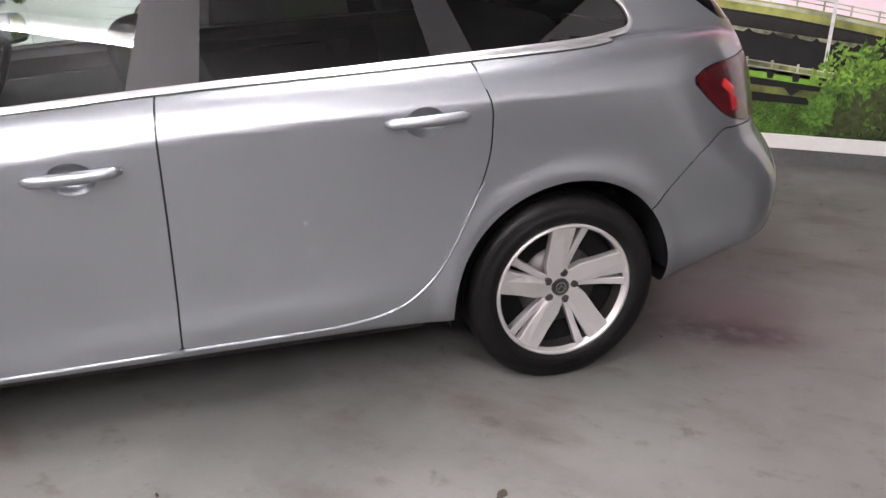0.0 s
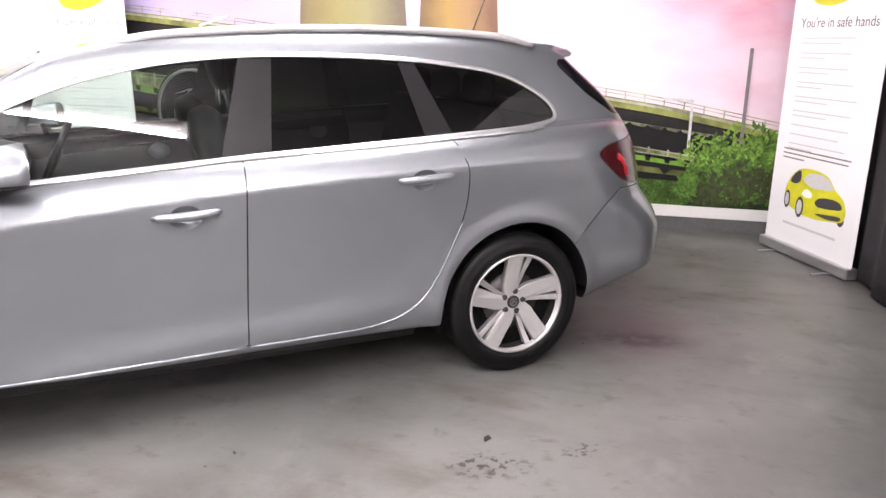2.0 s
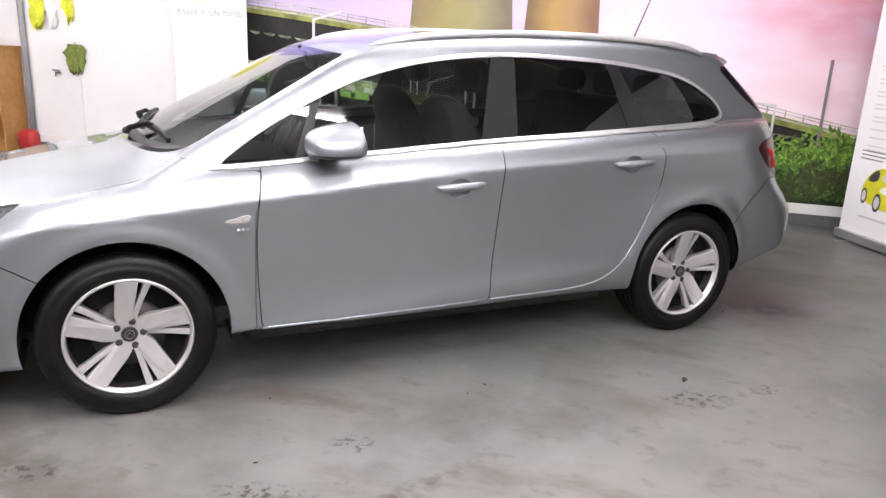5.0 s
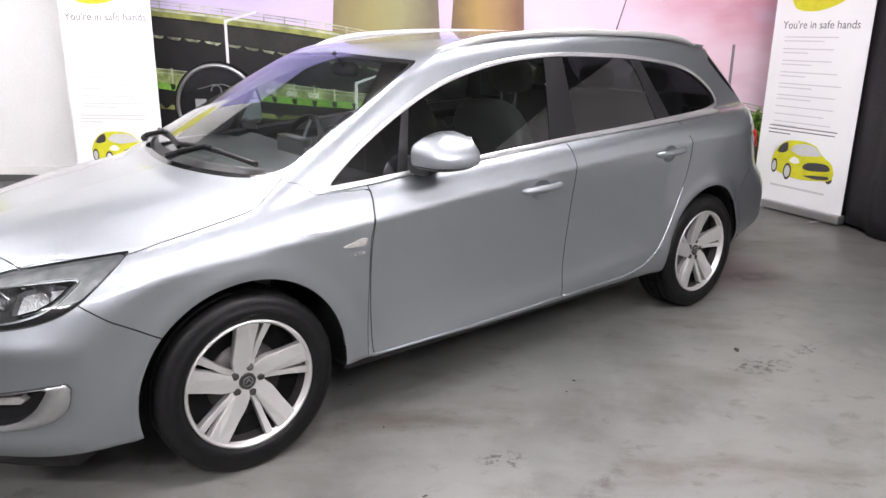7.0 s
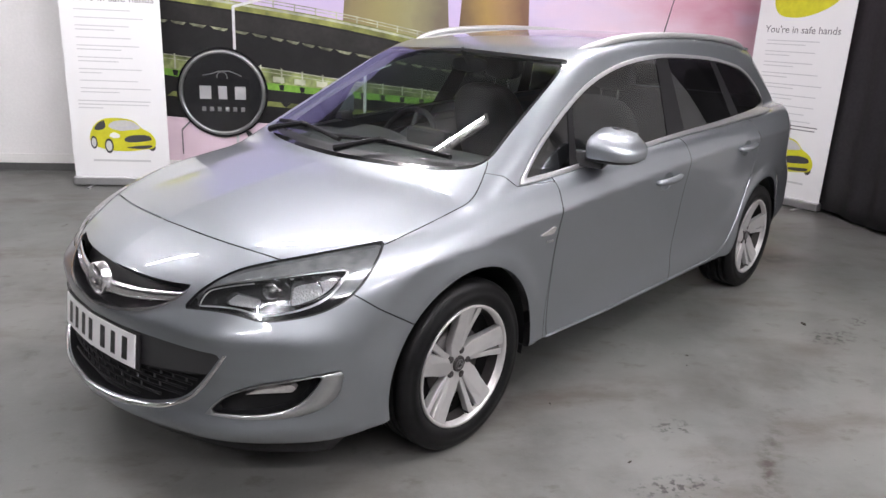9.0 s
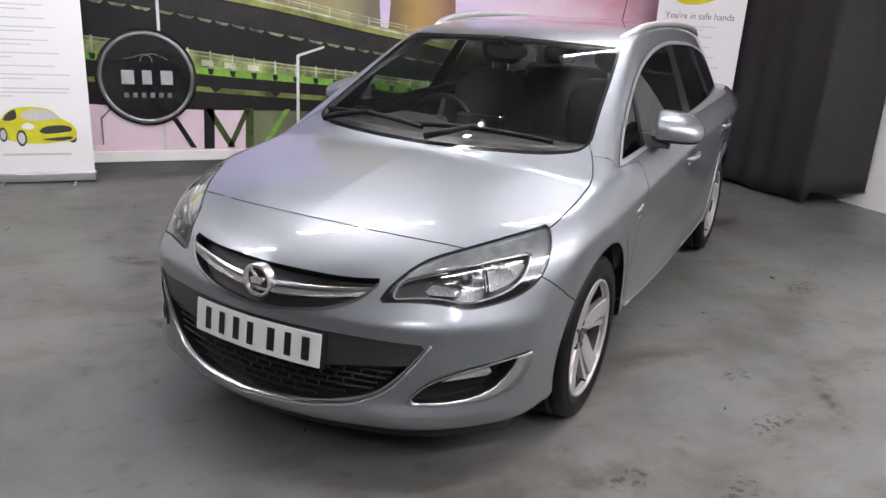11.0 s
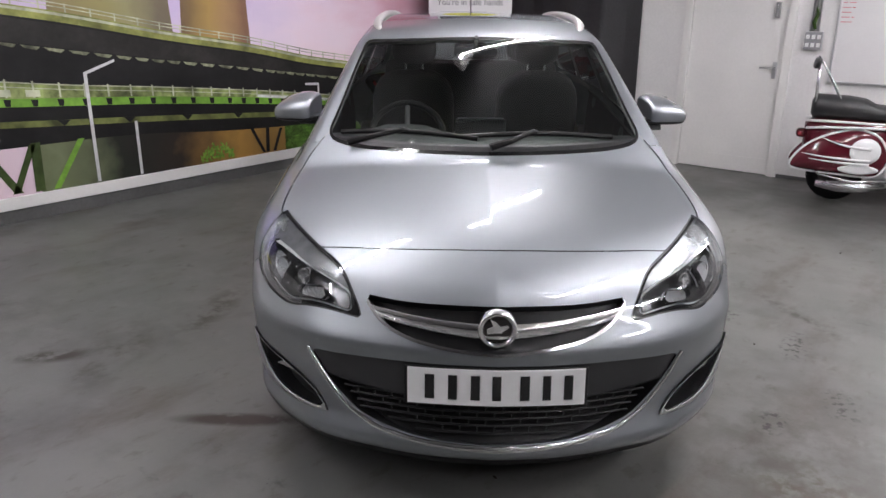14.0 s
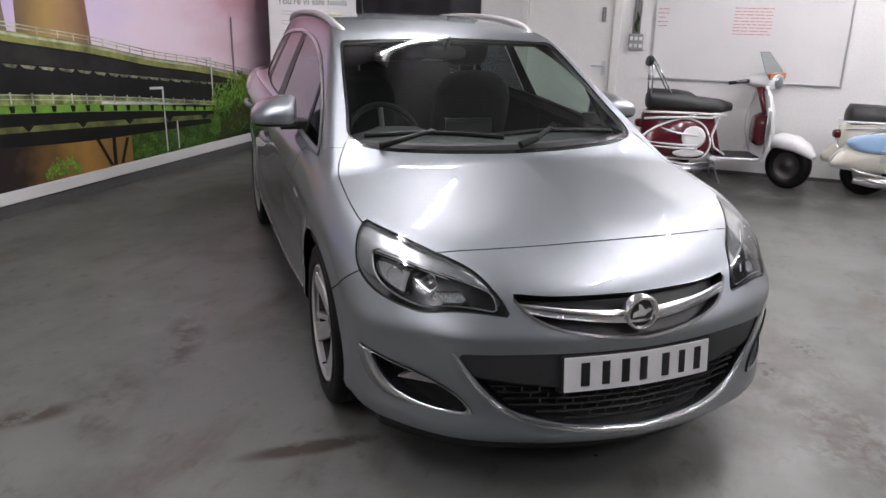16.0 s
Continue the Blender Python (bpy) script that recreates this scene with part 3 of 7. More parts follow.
# below the lower deck
strip("printed_tank", lambda x: under_line(x) + 0.002, lambda x: 0.19 + 0 * x, P_PIPE, 1, -0.02, 2.30, "printed tank and earth bank under the viaduct")
strip("printed_scrub", lambda x: under_line(x) + 0.002, lambda x: 0.19 + 0 * x, P_BUSH, 1, 2.30, 3.60, "printed low green scrub")
for a, b, w, mat in (((-0.66, 0.47), (-0.51, 0.21), 0.05, P_DARK), ((-0.37, 0.56), (-0.38, 0.20), 0.09, P_DARK), ((-0.38, 0.56), (-0.18, 0.21), 0.06, P_LEG), ((-0.02, 0.56), (-0.03, 0.20), 0.07, P_LEG),
                     ((-0.04, 0.55), (-0.20, 0.21), 0.05, P_LEG), ((0.32, 0.55), (0.09, 0.20), 0.05, P_GREEN), ((1.91, 0.44), (2.04, 0.20), 0.035, P_DARK), ((2.09, 0.43), (2.08, 0.20), 0.04, P_DARK), ((2.25, 0.41), (2.16, 0.20), 0.035, P_DARK)):
    printed("printed_leg", [(a[0] - w / 2, a[1]), (a[0] + w / 2, a[1]), (b[0] + w / 2, b[1]), (b[0] - w / 2, b[1])], mat, 3, "printed viaduct leg")


def bush(cx, z0, width, height, mat, layer, seed, count, size):
    """Printed foliage: many small pointed leaves, flat on the picture."""
    random.seed(seed)
    verts, faces = [], []
    for k in range(count):
        u = random.uniform(-1, 1)
        crest = height * (1 - abs(u) ** 2.6) ** 0.5 * (0.80 + 0.13 * math.sin(9 * u + seed) + 0.10 * math.sin(23 * u + 2 * seed))
        x, z = cx + u * width / 2, z0 + crest * random.random() ** 0.75
        a = math.radians(random.gauss(90, 42))
        long, wide = size * random.uniform(0.6, 1.5), size * random.uniform(0.16, 0.34)
        y = PICTURE - 0.0015 * layer - 0.0012 * random.random()
        c, d = math.cos(a), math.sin(a)
        n = len(verts)
        verts += [(x + p * c - q * d, y, max(0.193, z + p * d + q * c)) for p, q in ((0, 0), (long * 0.4, -wide), (long, 0), (long * 0.45, wide))]
        faces.append((n, n + 1, n + 2, n + 3))
    me = bpy.data.meshes.new("printed_foliage")
    me.from_pydata(verts, [], faces)
    me.materials.append(mat)
    ob = new("printed_foliage", me)
    ob.parent = picture
    return tagged(ob, "printed green leaves")


printed("printed_hedge", [(3.48, 0.19), (3.50, 0.50), (3.58, 0.60), (3.70, 0.63), (3.85, 0.70), (4.05, 0.74), (4.3, 0.75), (4.62, 0.70), (4.62, 0.19)], P_SHADE, 6, "printed green hedge")
bush(4.05, 0.20, 1.20, 0.60, P_BUSH, 7, 1, 900, 0.075)
bush(4.05, 0.24, 1.20, 0.60, P_LEAF, 8, 2, 620, 0.065)
bush(3.90, 0.50, 0.95, 0.36, P_BRIGHT, 9, 3, 260, 0.045)
bush(4.10, 0.20, 1.00, 0.36, P_STALK, 10, 6, 200, 0.085)
bush(1.52, 0.20, 0.34, 0.15, P_BRIGHT, 7, 4, 150, 0.035)
bush(2.75, 0.20, 0.9, 0.17, P_LEAF, 4, 5, 260, 0.04)
for x0, z0, z1, arm, mat, w in ((-0.75, 0.20, 1.57, 0.28, P_POST, 0.024), (0.415, 0.20, 1.04, 0.24, P_POST, 0.026), (0.775, 0.20, 0.635, 0, P_POST, 0.024), (2.745, 0.21, 0.80, -0.17, P_POST, 0.018), (2.91, 0.21, 0.47, 0, P_POST, 0.018),
                                (3.49, 0.64, 1.025, -0.22, P_POST, 0.020), (3.875, 0.70, 1.415, 0, P_GREYPOST, 0.026), (-1.24, 0.25, 0.48, 0.08, P_GREYPOST, 0.012)):
    printed("printed_lamp_post", [(x0 - w / 2, z0), (x0 + w / 2, z0), (x0 + w / 2, z1), (x0 - w / 2, z1)], mat, 9, "printed pale post")
    if arm:
        lift = 0.085 if arm > 0 else 0.012
        printed("printed_lamp_arm", [(x0, z1 - 0.02), (x0, z1 + 0.004), (x0 + arm, z1 + lift), (x0 + arm, z1 + lift - 0.02)], mat, 10)

# tube lights: rows known from reflections, and more added as fill
def tube_light():
    lamp = part("ceiling_light", box(-0.76, 0.76, -0.06, 0.06, 0.03, 0.10, 0.008), WHITE_PAINT, None)
    tagged(lamp, "white batten light with one bright fluorescent tube, some added as fill", "ceiling light", "tube lights on the ceiling")
    for s in (-0.75, 0.75):
        part("lamp_holder", box(s - 0.012, s + 0.012, -0.018, 0.018, -0.022, 0.032, 0.003), WHITE_PAINT, lamp)
    part("tube", lathe([(-0.735, 0.001), (-0.735, 0.014), (0.735, 0.014), (0.735, 0.001)], 12, axis="x"), TUBE, lamp, "glowing white tube", True)
    return lamp


first = tube_light()
# y 1.12 and -1.35 follow reflections; y -3.8 and (4.0, -1.95) are added fill
spots = [(x, 1.12) for x in (-5.0, -2.6, -0.30, 1.95)] + [(4.0, -1.95)] + [(x, -1.35) for x in (0.35, 2.60)] + [(x, -3.8) for x in (-1.9, 0.35, 2.60)]
first.matrix_basis = pose(*spots[0], 2.95)
for x, y in spots[1:]:
    copy_thing(first, pose(x, y, 2.95) if (x, y) != (2.60, -1.35) else pose(2.11, -1.50, 2.95, 0, 0, 22))


# ---- car body as one smooth form ----
def smax(a, b, k):
    h = np.clip(0.5 + 0.5 * (a - b) / k, 0, 1)
    return b + (a - b) * h + k * h * (1 - h)


def smin(a, b, k):
    return -smax(-a, -b, k)


nose_x = fair(0.011, (0.15, -0.90), (0.20, -0.945), (0.245, -0.975), (0.275, -0.990), (0.295, -0.984), (0.325, -0.966), (0.38, -0.950), (0.46, -0.946), (0.54, -0.950), (0.578, -0.952), (0.595, -0.943), (0.63, -0.915), (0.66, -0.893), (0.71, -0.855), (0.76, -0.788), (0.81, -0.69), (1.0, -0.2))
nose_back = fair(0.05, (0, 0), (0.1, 0.0065), (0.2, 0.018), (0.4, 0.07), (0.53, 0.115), (0.63, 0.183), (0.70, 0.25), (0.80, 0.37), (0.88, 0.53))
tail_x = fair(0.03, (0.2, 3.58), (0.28, 3.66), (0.42, 3.73), (0.58, 3.735), (0.66, 3.71), (0.75, 3.645), (0.9, 3.60), (1.02, 3.55), (1.12, 3.48), (1.40, 3.14), (1.6, 2.9))
tail_in = fair(0.05, (0, 0), (0.3, 0.02), (0.5, 0.085), (0.6, 0.15), (0.7, 0.25), (0.8, 0.42), (0.9, 0.7))
half_width = fair(0.22, (-0.9, 0.82), (-0.4, 0.845), (0, 0.862), (0.5, 0.866), (1.5, 0.884), (2.3, 0.886), (2.7, 0.880), (3.0, 0.855), (3.3, 0.81), (3.6, 0.76))
crease_z = fair(0.25, (-0.4, 0.745), (0.0, 0.785), (0.66, 0.845), (1.5, 0.922), (2.4, 0.965), (3.2, 0.975))
section_in = fair(0.006, (-0.70, 0.070), (-0.62, 0.040), (-0.56, 0.032), (-0.48, 0.0355), (-0.38, 0.033), (-0.28, 0.026), (-0.15, 0.016), (-0.05, 0.0045), (-0.008, 0.0006), (0, 0.0), (0.008, 0.003), (0.03, 0.014), (0.1, 0.054), (0.2, 0.14), (0.4, 0.33))
bonnet_z = fair(0.14, (-0.95, 0.70), (-0.68, 0.806), (-0.37, 0.876), (0.0, 0.942), (0.15, 0.965), (0.5, 1.00))
belt_z = fair(0.22, (0.2, 0.945), (0.5, 0.950), (0.92, 0.980), (1.54, 1.022), (2.38, 1.064), (2.8, 1.088), (3.5, 1.10))
glass_y = fair(0.22, (0.2, 0.765), (0.8, 0.785), (1.5, 0.785), (2.2, 0.765), (2.8, 0.705), (3.1, 0.655), (3.5, 0.57))
roof_z = fair(0.12, (0.8, 1.375), (0.95, 1.415), (1.25, 1.462), (1.6, 1.488), (2.1, 1.497), (2.6, 1.482), (3.0, 1.445), (3.3, 1.41))
under_z = spline((-0.95, 0.228), (-0.4, 0.234), (0.3, 0.284), (1.0, 0.284), (2.0, 0.284), (2.3, 0.276), (3.0, 0.27), (3.3, 0.35), (3.8, 0.42))


blade_z = fair(0.08, (0.4, 0.40), (1.0, 0.385), (1.6, 0.40), (1.95, 0.445), (2.15, 0.53), (2.30, 0.66), (2.42, 0.80))


def car_form(p):
    """Below zero inside the car. x: to the tail from the front axle, y: across, z: up."""
    x, y, z = p[..., 0], np.abs(p[..., 1]), p[..., 2]
    r = np.minimum(np.hypot(x, z - 0.33), np.hypot(x - 2.685, z - 0.33))
    flare = 0.012 * np.exp(-((r - 0.39) / 0.045) ** 2)
    ease = lambda a: a * a * (3 - 2 * a)
    blade = 0.011 / (1 + np.exp(np.clip((z - blade_z(x)) / 0.034, -30, 30))) * ease(np.clip((x - 0.45) / 0.5, 0, 1)) * ease(np.clip((2.50 - x) / 0.25, 0, 1))
    side = y - (half_width(x) - section_in(z - crease_z(x)) + flare + blade)
    rise = 0.5 - 0.5 * np.cos(math.pi * np.clip((x - 0.05) / 0.5, 0, 1))
    deck = (bonnet_z(x) - 0.05 * y * y - 0.012 * y + 0.008 * np.exp(-y / 0.22) - 0.004 - 0.0013 * np.logaddexp(0, (y - 0.50 - 0.22 * x) / 0.022)) * (1 - rise) + (belt_z(x) + 0.002) * rise
    top = (z - deck) * 0.95
    front = (nose_x(z) + nose_back(y) * (1 + 0.16 * np.clip((0.46 - z) / 0.2, 0, 1)) - x) * 0.85
    rear = (x - tail_x(z) + tail_in(y) * (1 - 0.22 * np.clip((0.74 - z) / 0.16, 0, 1))) * 0.85
    low = smax(smax(side, top, 0.06), smax(front, rear, 0.02), 0.06)
    low = smax(low, under_z(x) - z, 0.025)
    gside = (y - (glass_y(x) - np.maximum(z - belt_z(x), -0.05) * 0.47 - 0.10 * np.clip(z - 1.2, 0, 1) ** 2)) * 0.9
    gtop = z - (roof_z(x) - 0.06 * y * y)
    screen = (0.05 + (z - 0.965) * 1.88 + 0.28 * y * y - x) * 0.47
    house = smax(smax(gside, gtop, 0.05), smax(screen, rear, 0.02), 0.035)
    house = smax(house, 0.8 - z, 0.01)
    return smin(low, house, 0.012)


def form_normal(p, e=0.002):
    n = np.stack([car_form(p + np.eye(3)[i] * e) - car_form(p - np.eye(3)[i] * e) for i in range(3)], -1)
    return n / np.maximum(np.linalg.norm(n, axis=-1, keepdims=True), 1e-9)


def settle(p, steps=4):
    """Moves points onto the form."""
    for _ in range(steps):
        g = np.stack([car_form(p + np.eye(3)[i] * 0.001) - car_form(p - np.eye(3)[i] * 0.001) for i in range(3)], -1) / 0.002
        p = p - np.clip(car_form(p) / np.maximum((g * g).sum(-1), 0.05), -0.02, 0.02)[:, None] * g
    return p


def form_skin(h):
    """The car's half skin (y <= 0) as vertices and quads, by surface nets."""
    ax = [np.arange(-1.05, 3.85, h), np.arange(-1.0, 3 * h, h), np.arange(0.1, 1.6, h)]
    n = [len(a) for a in ax]
    v = car_form(np.stack(np.meshgrid(*ax, indexing="ij"), -1))
    inside = v < 0
    total, count = np.zeros((n[0] - 1, n[1] - 1, n[2] - 1, 3)), np.zeros((n[0] - 1, n[1] - 1, n[2] - 1))
    corner = [(i, j, k) for i in (0, 1) for j in (0, 1) for k in (0, 1)]
    cut = lambda a, c: a[c[0]:n[0] - 1 + c[0], c[1]:n[1] - 1 + c[1], c[2]:n[2] - 1 + c[2]]
    for a in corner:
        for axis in range(3):
            if a[axis] == 0:
                b = tuple(c + (i == axis) for i, c in enumerate(a))
                va, vb = cut(v, a), cut(v, b)
                cross = cut(inside, a) != cut(inside, b)
                t = np.where(cross, va / np.where(cross, va - vb, 1), 0)
                for i in range(3):
                    total[..., i] += np.where(cross, a[i] + (t if i == axis else 0), 0)
                count += cross
    used = count > 0
    index = np.full(used.shape, -1)
    index[used] = np.arange(used.sum())
    cell = np.argwhere(used)
    verts = np.array([a[0] for a in ax]) + h * (cell + total[used] / count[used][:, None])
    quads = []
    for axis in range(3):
        u, w = (axis + 1) % 3, (axis + 2) % 3
        lo = [slice(None)] * 3
        hi = [slice(None)] * 3
        lo[axis], hi[axis] = slice(0, -1), slice(1, None)
        cross = np.argwhere(inside[tuple(lo)] != inside[tuple(hi)])
        ok = (cross[:, u] > 0) & (cross[:, w] > 0) & (cross[:, u] < n[u] - 1) & (cross[:, w] < n[w] - 1)
        cross = cross[ok]
        e = np.eye(3, dtype=int)
        q = np.stack([index[tuple((cross - e[u] * a - e[w] * b).T)] for a, b in ((0, 0), (1, 0), (1, 1), (0, 1))], 1)
        out = inside[tuple(cross.T)]
        q[~out] = q[~out][:, ::-1]
        quads.append(q)
    return settle(verts), np.concatenate(quads)


def rounded(pts):
    """A closed outline from corners (a, b) or (a, b, radius)."""
    out = []
    n = len(pts)
    for i, c in enumerate(pts):
        p, a, b = np.array(c[:2]), np.array(pts[i - 1][:2]), np.array(pts[(i + 1) % n][:2])
        r = c[2] if len(c) > 2 else 0
        if not r:
            out.append(p)
            continue
        da, db = a - p, b - p
        la, lb = np.linalg.norm(da), np.linalg.norm(db)
        p0, p1 = p + da / la * min(r, la * 0.49), p + db / lb * min(r, lb * 0.49)
        for t in np.linspace(0, 1, 7):
            out.append((1 - t) ** 2 * p0 + 2 * t * (1 - t) * p + t * t * p1)
    return np.array(out)


def distance(loop):
    """Signed distance to a closed outline, below zero inside, of points (n, 2)."""
    a, b = loop, np.roll(loop, -1, 0)
    d = b - a
    dd = np.maximum((d * d).sum(1), 1e-12)

    def f(q):
        out = np.empty(len(q))
        for s in range(0, len(q), 4000):
            w = q[s:s + 4000, None] - a[None]
            t = np.clip((w * d).sum(-1) / dd, 0, 1)
            near = np.linalg.norm(w - t[..., None] * d, axis=-1).min(1)
            up = (a[:, 1] <= q[s:s + 4000, None, 1]) != (b[:, 1] <= q[s:s + 4000, None, 1])
            side = w[..., 0] - w[..., 1] * d[:, 0] / np.where(d[:, 1] == 0, 1e-12, d[:, 1])
            out[s:s + 4000] = np.where((up & (side < 0)).sum(1) % 2 == 1, -near, near)
        return out
    return f


class Skin:
    """A skin whose faces carry labels and can be cut along curves."""

    def __init__(self, verts, quads):
        self.v = verts
        self.faces = {"shell": [tuple(q) for q in quads.tolist()]}

    def cut(self, source, f, inside, outside=None):
        """Faces of source with f below zero become inside, the others outside (or stay)."""
        faces = self.faces.pop(source)
        ids = np.unique(np.concatenate([np.array(q) for q in faces]))
        val = np.full(len(self.v), 1.0)
        val[ids] = f(self.v[ids])
        val = np.where(np.abs(val) < 2e-5, 2e-5, val)
        fresh, edge, base = [], {}, len(self.v)
        got, rest = [], []
        neg = val < 0

        def crossing(i, j):
            key = (i, j) if i < j else (j, i)
            if key not in edge:
                t = val[i] / (val[i] - val[j])
                edge[key] = base + len(fresh)
                fresh.append(self.v[i] + t * (self.v[j] - self.v[i]))
            return edge[key]
        for q in faces:
            k = sum(neg[i] for i in q)
            if k == 0:
                rest.append(q)
            elif k == len(q):
                got.append(q)
            else:
                a, b = [], []
                for i, j in zip(q, q[1:] + q[:1]):
                    (a if neg[i] else b).append(i)
                    if neg[i] != neg[j]:
                        c = crossing(i, j)
                        a.append(c), b.append(c)
                if len(a) > 2:
                    got.append(tuple(a))
                if len(b) > 2:
                    rest.append(tuple(b))
        if fresh:
            self.v = np.concatenate([self.v, np.array(fresh)])
        self.faces.setdefault(inside, []).extend(got)
        self.faces.setdefault(outside or source, []).extend(rest)

    def panel(self, source, f, inside, gap=0.0022):
        """Cuts a panel out of source with an open joint round it."""
        def even(p):
            """The distance along the skin, near the line."""
            d = f(p)
            near = np.abs(d) < 0.03
            if near.any():
                q = p[near]
                n = form_normal(q)
                g = np.stack([f(q + np.eye(3)[i] * 0.001) - f(q - np.eye(3)[i] * 0.001) for i in range(3)], -1) / 0.002
                g -= (g * n).sum(1)[:, None] * n
                d[near] /= np.clip(np.linalg.norm(g, axis=1), 0.25, 1.2)
            return d
        self.cut(source, lambda p: even(p) - gap, "cut")
        self.cut("cut", lambda p: even(p) + gap, inside, "joint")

    def settle(self):
        on = np.abs(self.v[:, 1]) > 1e-6
        self.v[on] = settle(self.v[on], 2)
        self.n = form_normal(self.v)

    def take(self, label, inward=0.0):
        """Vertices, faces and normals of a label, moved inwards."""
        faces = self.faces[label]
        ids = np.unique(np.concatenate([np.array(q) for q in faces]))
        index = {int(i): k for k, i in enumerate(ids)}
        return self.v[ids] - inward * self.n[ids], [tuple(index[i] for i in q) for q in faces], self.n[ids]


def xz(f, y_most=-0.3):
    return lambda p: np.maximum(f(p[:, [0, 2]]), p[:, 1] - y_most)


def yz(f, x_most=0.0):
    return lambda p: np.maximum(f(p[:, [1, 2]]), p[:, 0] - x_most)


def half(label, inward=0.0, side=-1):
    v, q, n = SKIN.take(label, inward)
    if side > 0:
        return v * [1, -1, 1], [f[::-1] for f in q], n * [1, -1, 1]
    return v, q, n


def whole(label, inward=0.0):
    """Both halves, joined at the middle."""
    v, q, n = SKIN.take(label, inward)
    mid = np.abs(v[:, 1]) < 1e-4
    v[mid, 1] = 0
    n[mid, 1] = 0
    other = np.where(mid, np.arange(len(v)), -1)
    other[~mid] = len(v) + np.arange((~mid).sum())
    return (np.concatenate([v, v[~mid] * [1, -1, 1]]), q + [tuple(int(other[i]) for i in f[::-1]) for f in q], np.concatenate([n, n[~mid] * [1, -1, 1]]))


def rim_walls(v, q, w):
    """Walls from the open border of faces q over v down to the same border over w: vertices and faces."""
    seen = {}
    for f in q:
        for i, j in zip(f, f[1:] + f[:1]):
            seen[(i, j)] = 1
    border = [(i, j) for i, j in seen if (j, i) not in seen]
    verts, faces = [], []
    for i, j in border:
        k = len(verts)
        verts += [v[i], v[j], w[j], w[i]]
        faces.append((k, k + 1, k + 2, k + 3))
    return verts, faces


def mesh_object(name, verts, faces, mat, parent=None, normals=None, label="", smooth=True):
    me = bpy.data.meshes.new(name)
    me.from_pydata(np.asarray(verts).tolist(), [], faces)
    me.materials.append(mat)
    if smooth:
        me.shade_smooth()
    if normals is not None:
        me.normals_split_custom_set_from_vertices(np.asarray(normals).tolist())
    ob = new(name, me)
    ob.parent = parent
    return tagged(ob, label)


def panel_object(name, data, mat, parent, label="", thick=0.0):
    """A panel of the skin; with a thickness it gets a proud face and walls."""
    v, q, n = data
    if thick:
        top = v + n * thick
        walls, faces = rim_walls(top, q, v)
        k = len(top)
        return mesh_object(name, np.concatenate([top, np.array(walls)]), q + [tuple(i + k for i in f) for f in faces], mat, parent, None, label, True)
    return mesh_object(name, v, q, mat, parent, n, label)


def bright_band(name, data, f, parent, label="", thick=0.004, bulge=0.9, mat=None):
    """A chrome strip with a rounded back: f runs from -1 to 1 across it."""
    v, q, n = data
    val = np.clip(f(v), -1, 1)
    g = np.stack([f(v + np.eye(3)[i] * 0.001) - f(v - np.eye(3)[i] * 0.001) for i in range(3)], -1)
    g -= (g * n).sum(1)[:, None] * n
    g /= np.maximum(np.linalg.norm(g, axis=1, keepdims=True), 1e-9)
    round_n = n + bulge * val[:, None] * g
    round_n /= np.linalg.norm(round_n, axis=1, keepdims=True)
    top = v + n * thick
    walls, faces = rim_walls(top, q, v)
    k = len(top)
    w = np.array(walls).reshape(-1, 4, 3)
    flat = np.cross(w[:, 1] - w[:, 0], w[:, 3] - w[:, 0])
    flat /= np.maximum(np.linalg.norm(flat, axis=1, keepdims=True), 1e-9)
    return mesh_object(name, np.concatenate([top, np.array(walls)]), q + [tuple(i + k for i in c) for c in faces], mat or CHROME, parent, np.concatenate([round_n, np.repeat(-flat, 4, 0)]), label)


def pocket(name, label_of, depth, mat, parent, side=None, label=""):
    """A recess: the floor of a cut set back by depth, with its walls."""
    v, q, n = whole(label_of) if side is None else half(label_of, 0, side)
    low = v - n * depth
    walls, faces = rim_walls(v, q, low)
    k = len(low)
    return mesh_object(name, np.concatenate([low, np.array(walls)]), q + [tuple(i + k for i in f) for f in faces], mat, parent, None, label, False)


# the cuts, for one half
V, Q = form_skin(0.017)
SKIN = Skin(V, Q)
SKIN.cut("shell", lambda p: p[:, 1], "shell", "beyond")
SKIN.faces.pop("beyond")
SKIN.v[:, 1] = np.where(np.abs(SKIN.v[:, 1]) < 2e-4, 0, SKIN.v[:, 1])
SKIN.cut("shell", lambda p: p[:, 2] - under_z(p[:, 0]) - 0.008, "underbody")
for wheel_x in (0.0, 2.685):
    for source in ("shell", "underbody"):
        SKIN.cut(source, lambda p: np.maximum(np.hypot((p[:, 0] - wheel_x) * (1.0 if wheel_x else 1.02), p[:, 2] - 0.325) - 0.378, p[:, 1] + 0.5), "arch")
        SKIN.faces.pop("arch")
DLO = distance(rounded([(0.302, 0.936, 0.03), (0.51, 0.946, 0.1), (0.93, 0.979, 0.2), (1.55, 1.022, 0.2), (2.40, 1.062, 0.2), (2.79, 1.080, 0.10), (2.955, 1.108, 0.05), (2.935, 1.195, 0.10),
                        (2.71, 1.326, 0.16), (2.25, 1.386, 0.2), (1.63, 1.406, 0.25), (1.25, 1.368, 0.15), (0.985, 1.306, 0.12), (0.78, 1.226, 0.15), (0.487, 1.072, 0.2)]))
SKIN.cut("shell", xz(lambda q: DLO(q), -0.4), "dlo")
SKIN.cut("dlo", xz(lambda q: DLO(q) + 0.017, -0.4), "dlo", "window_trim")


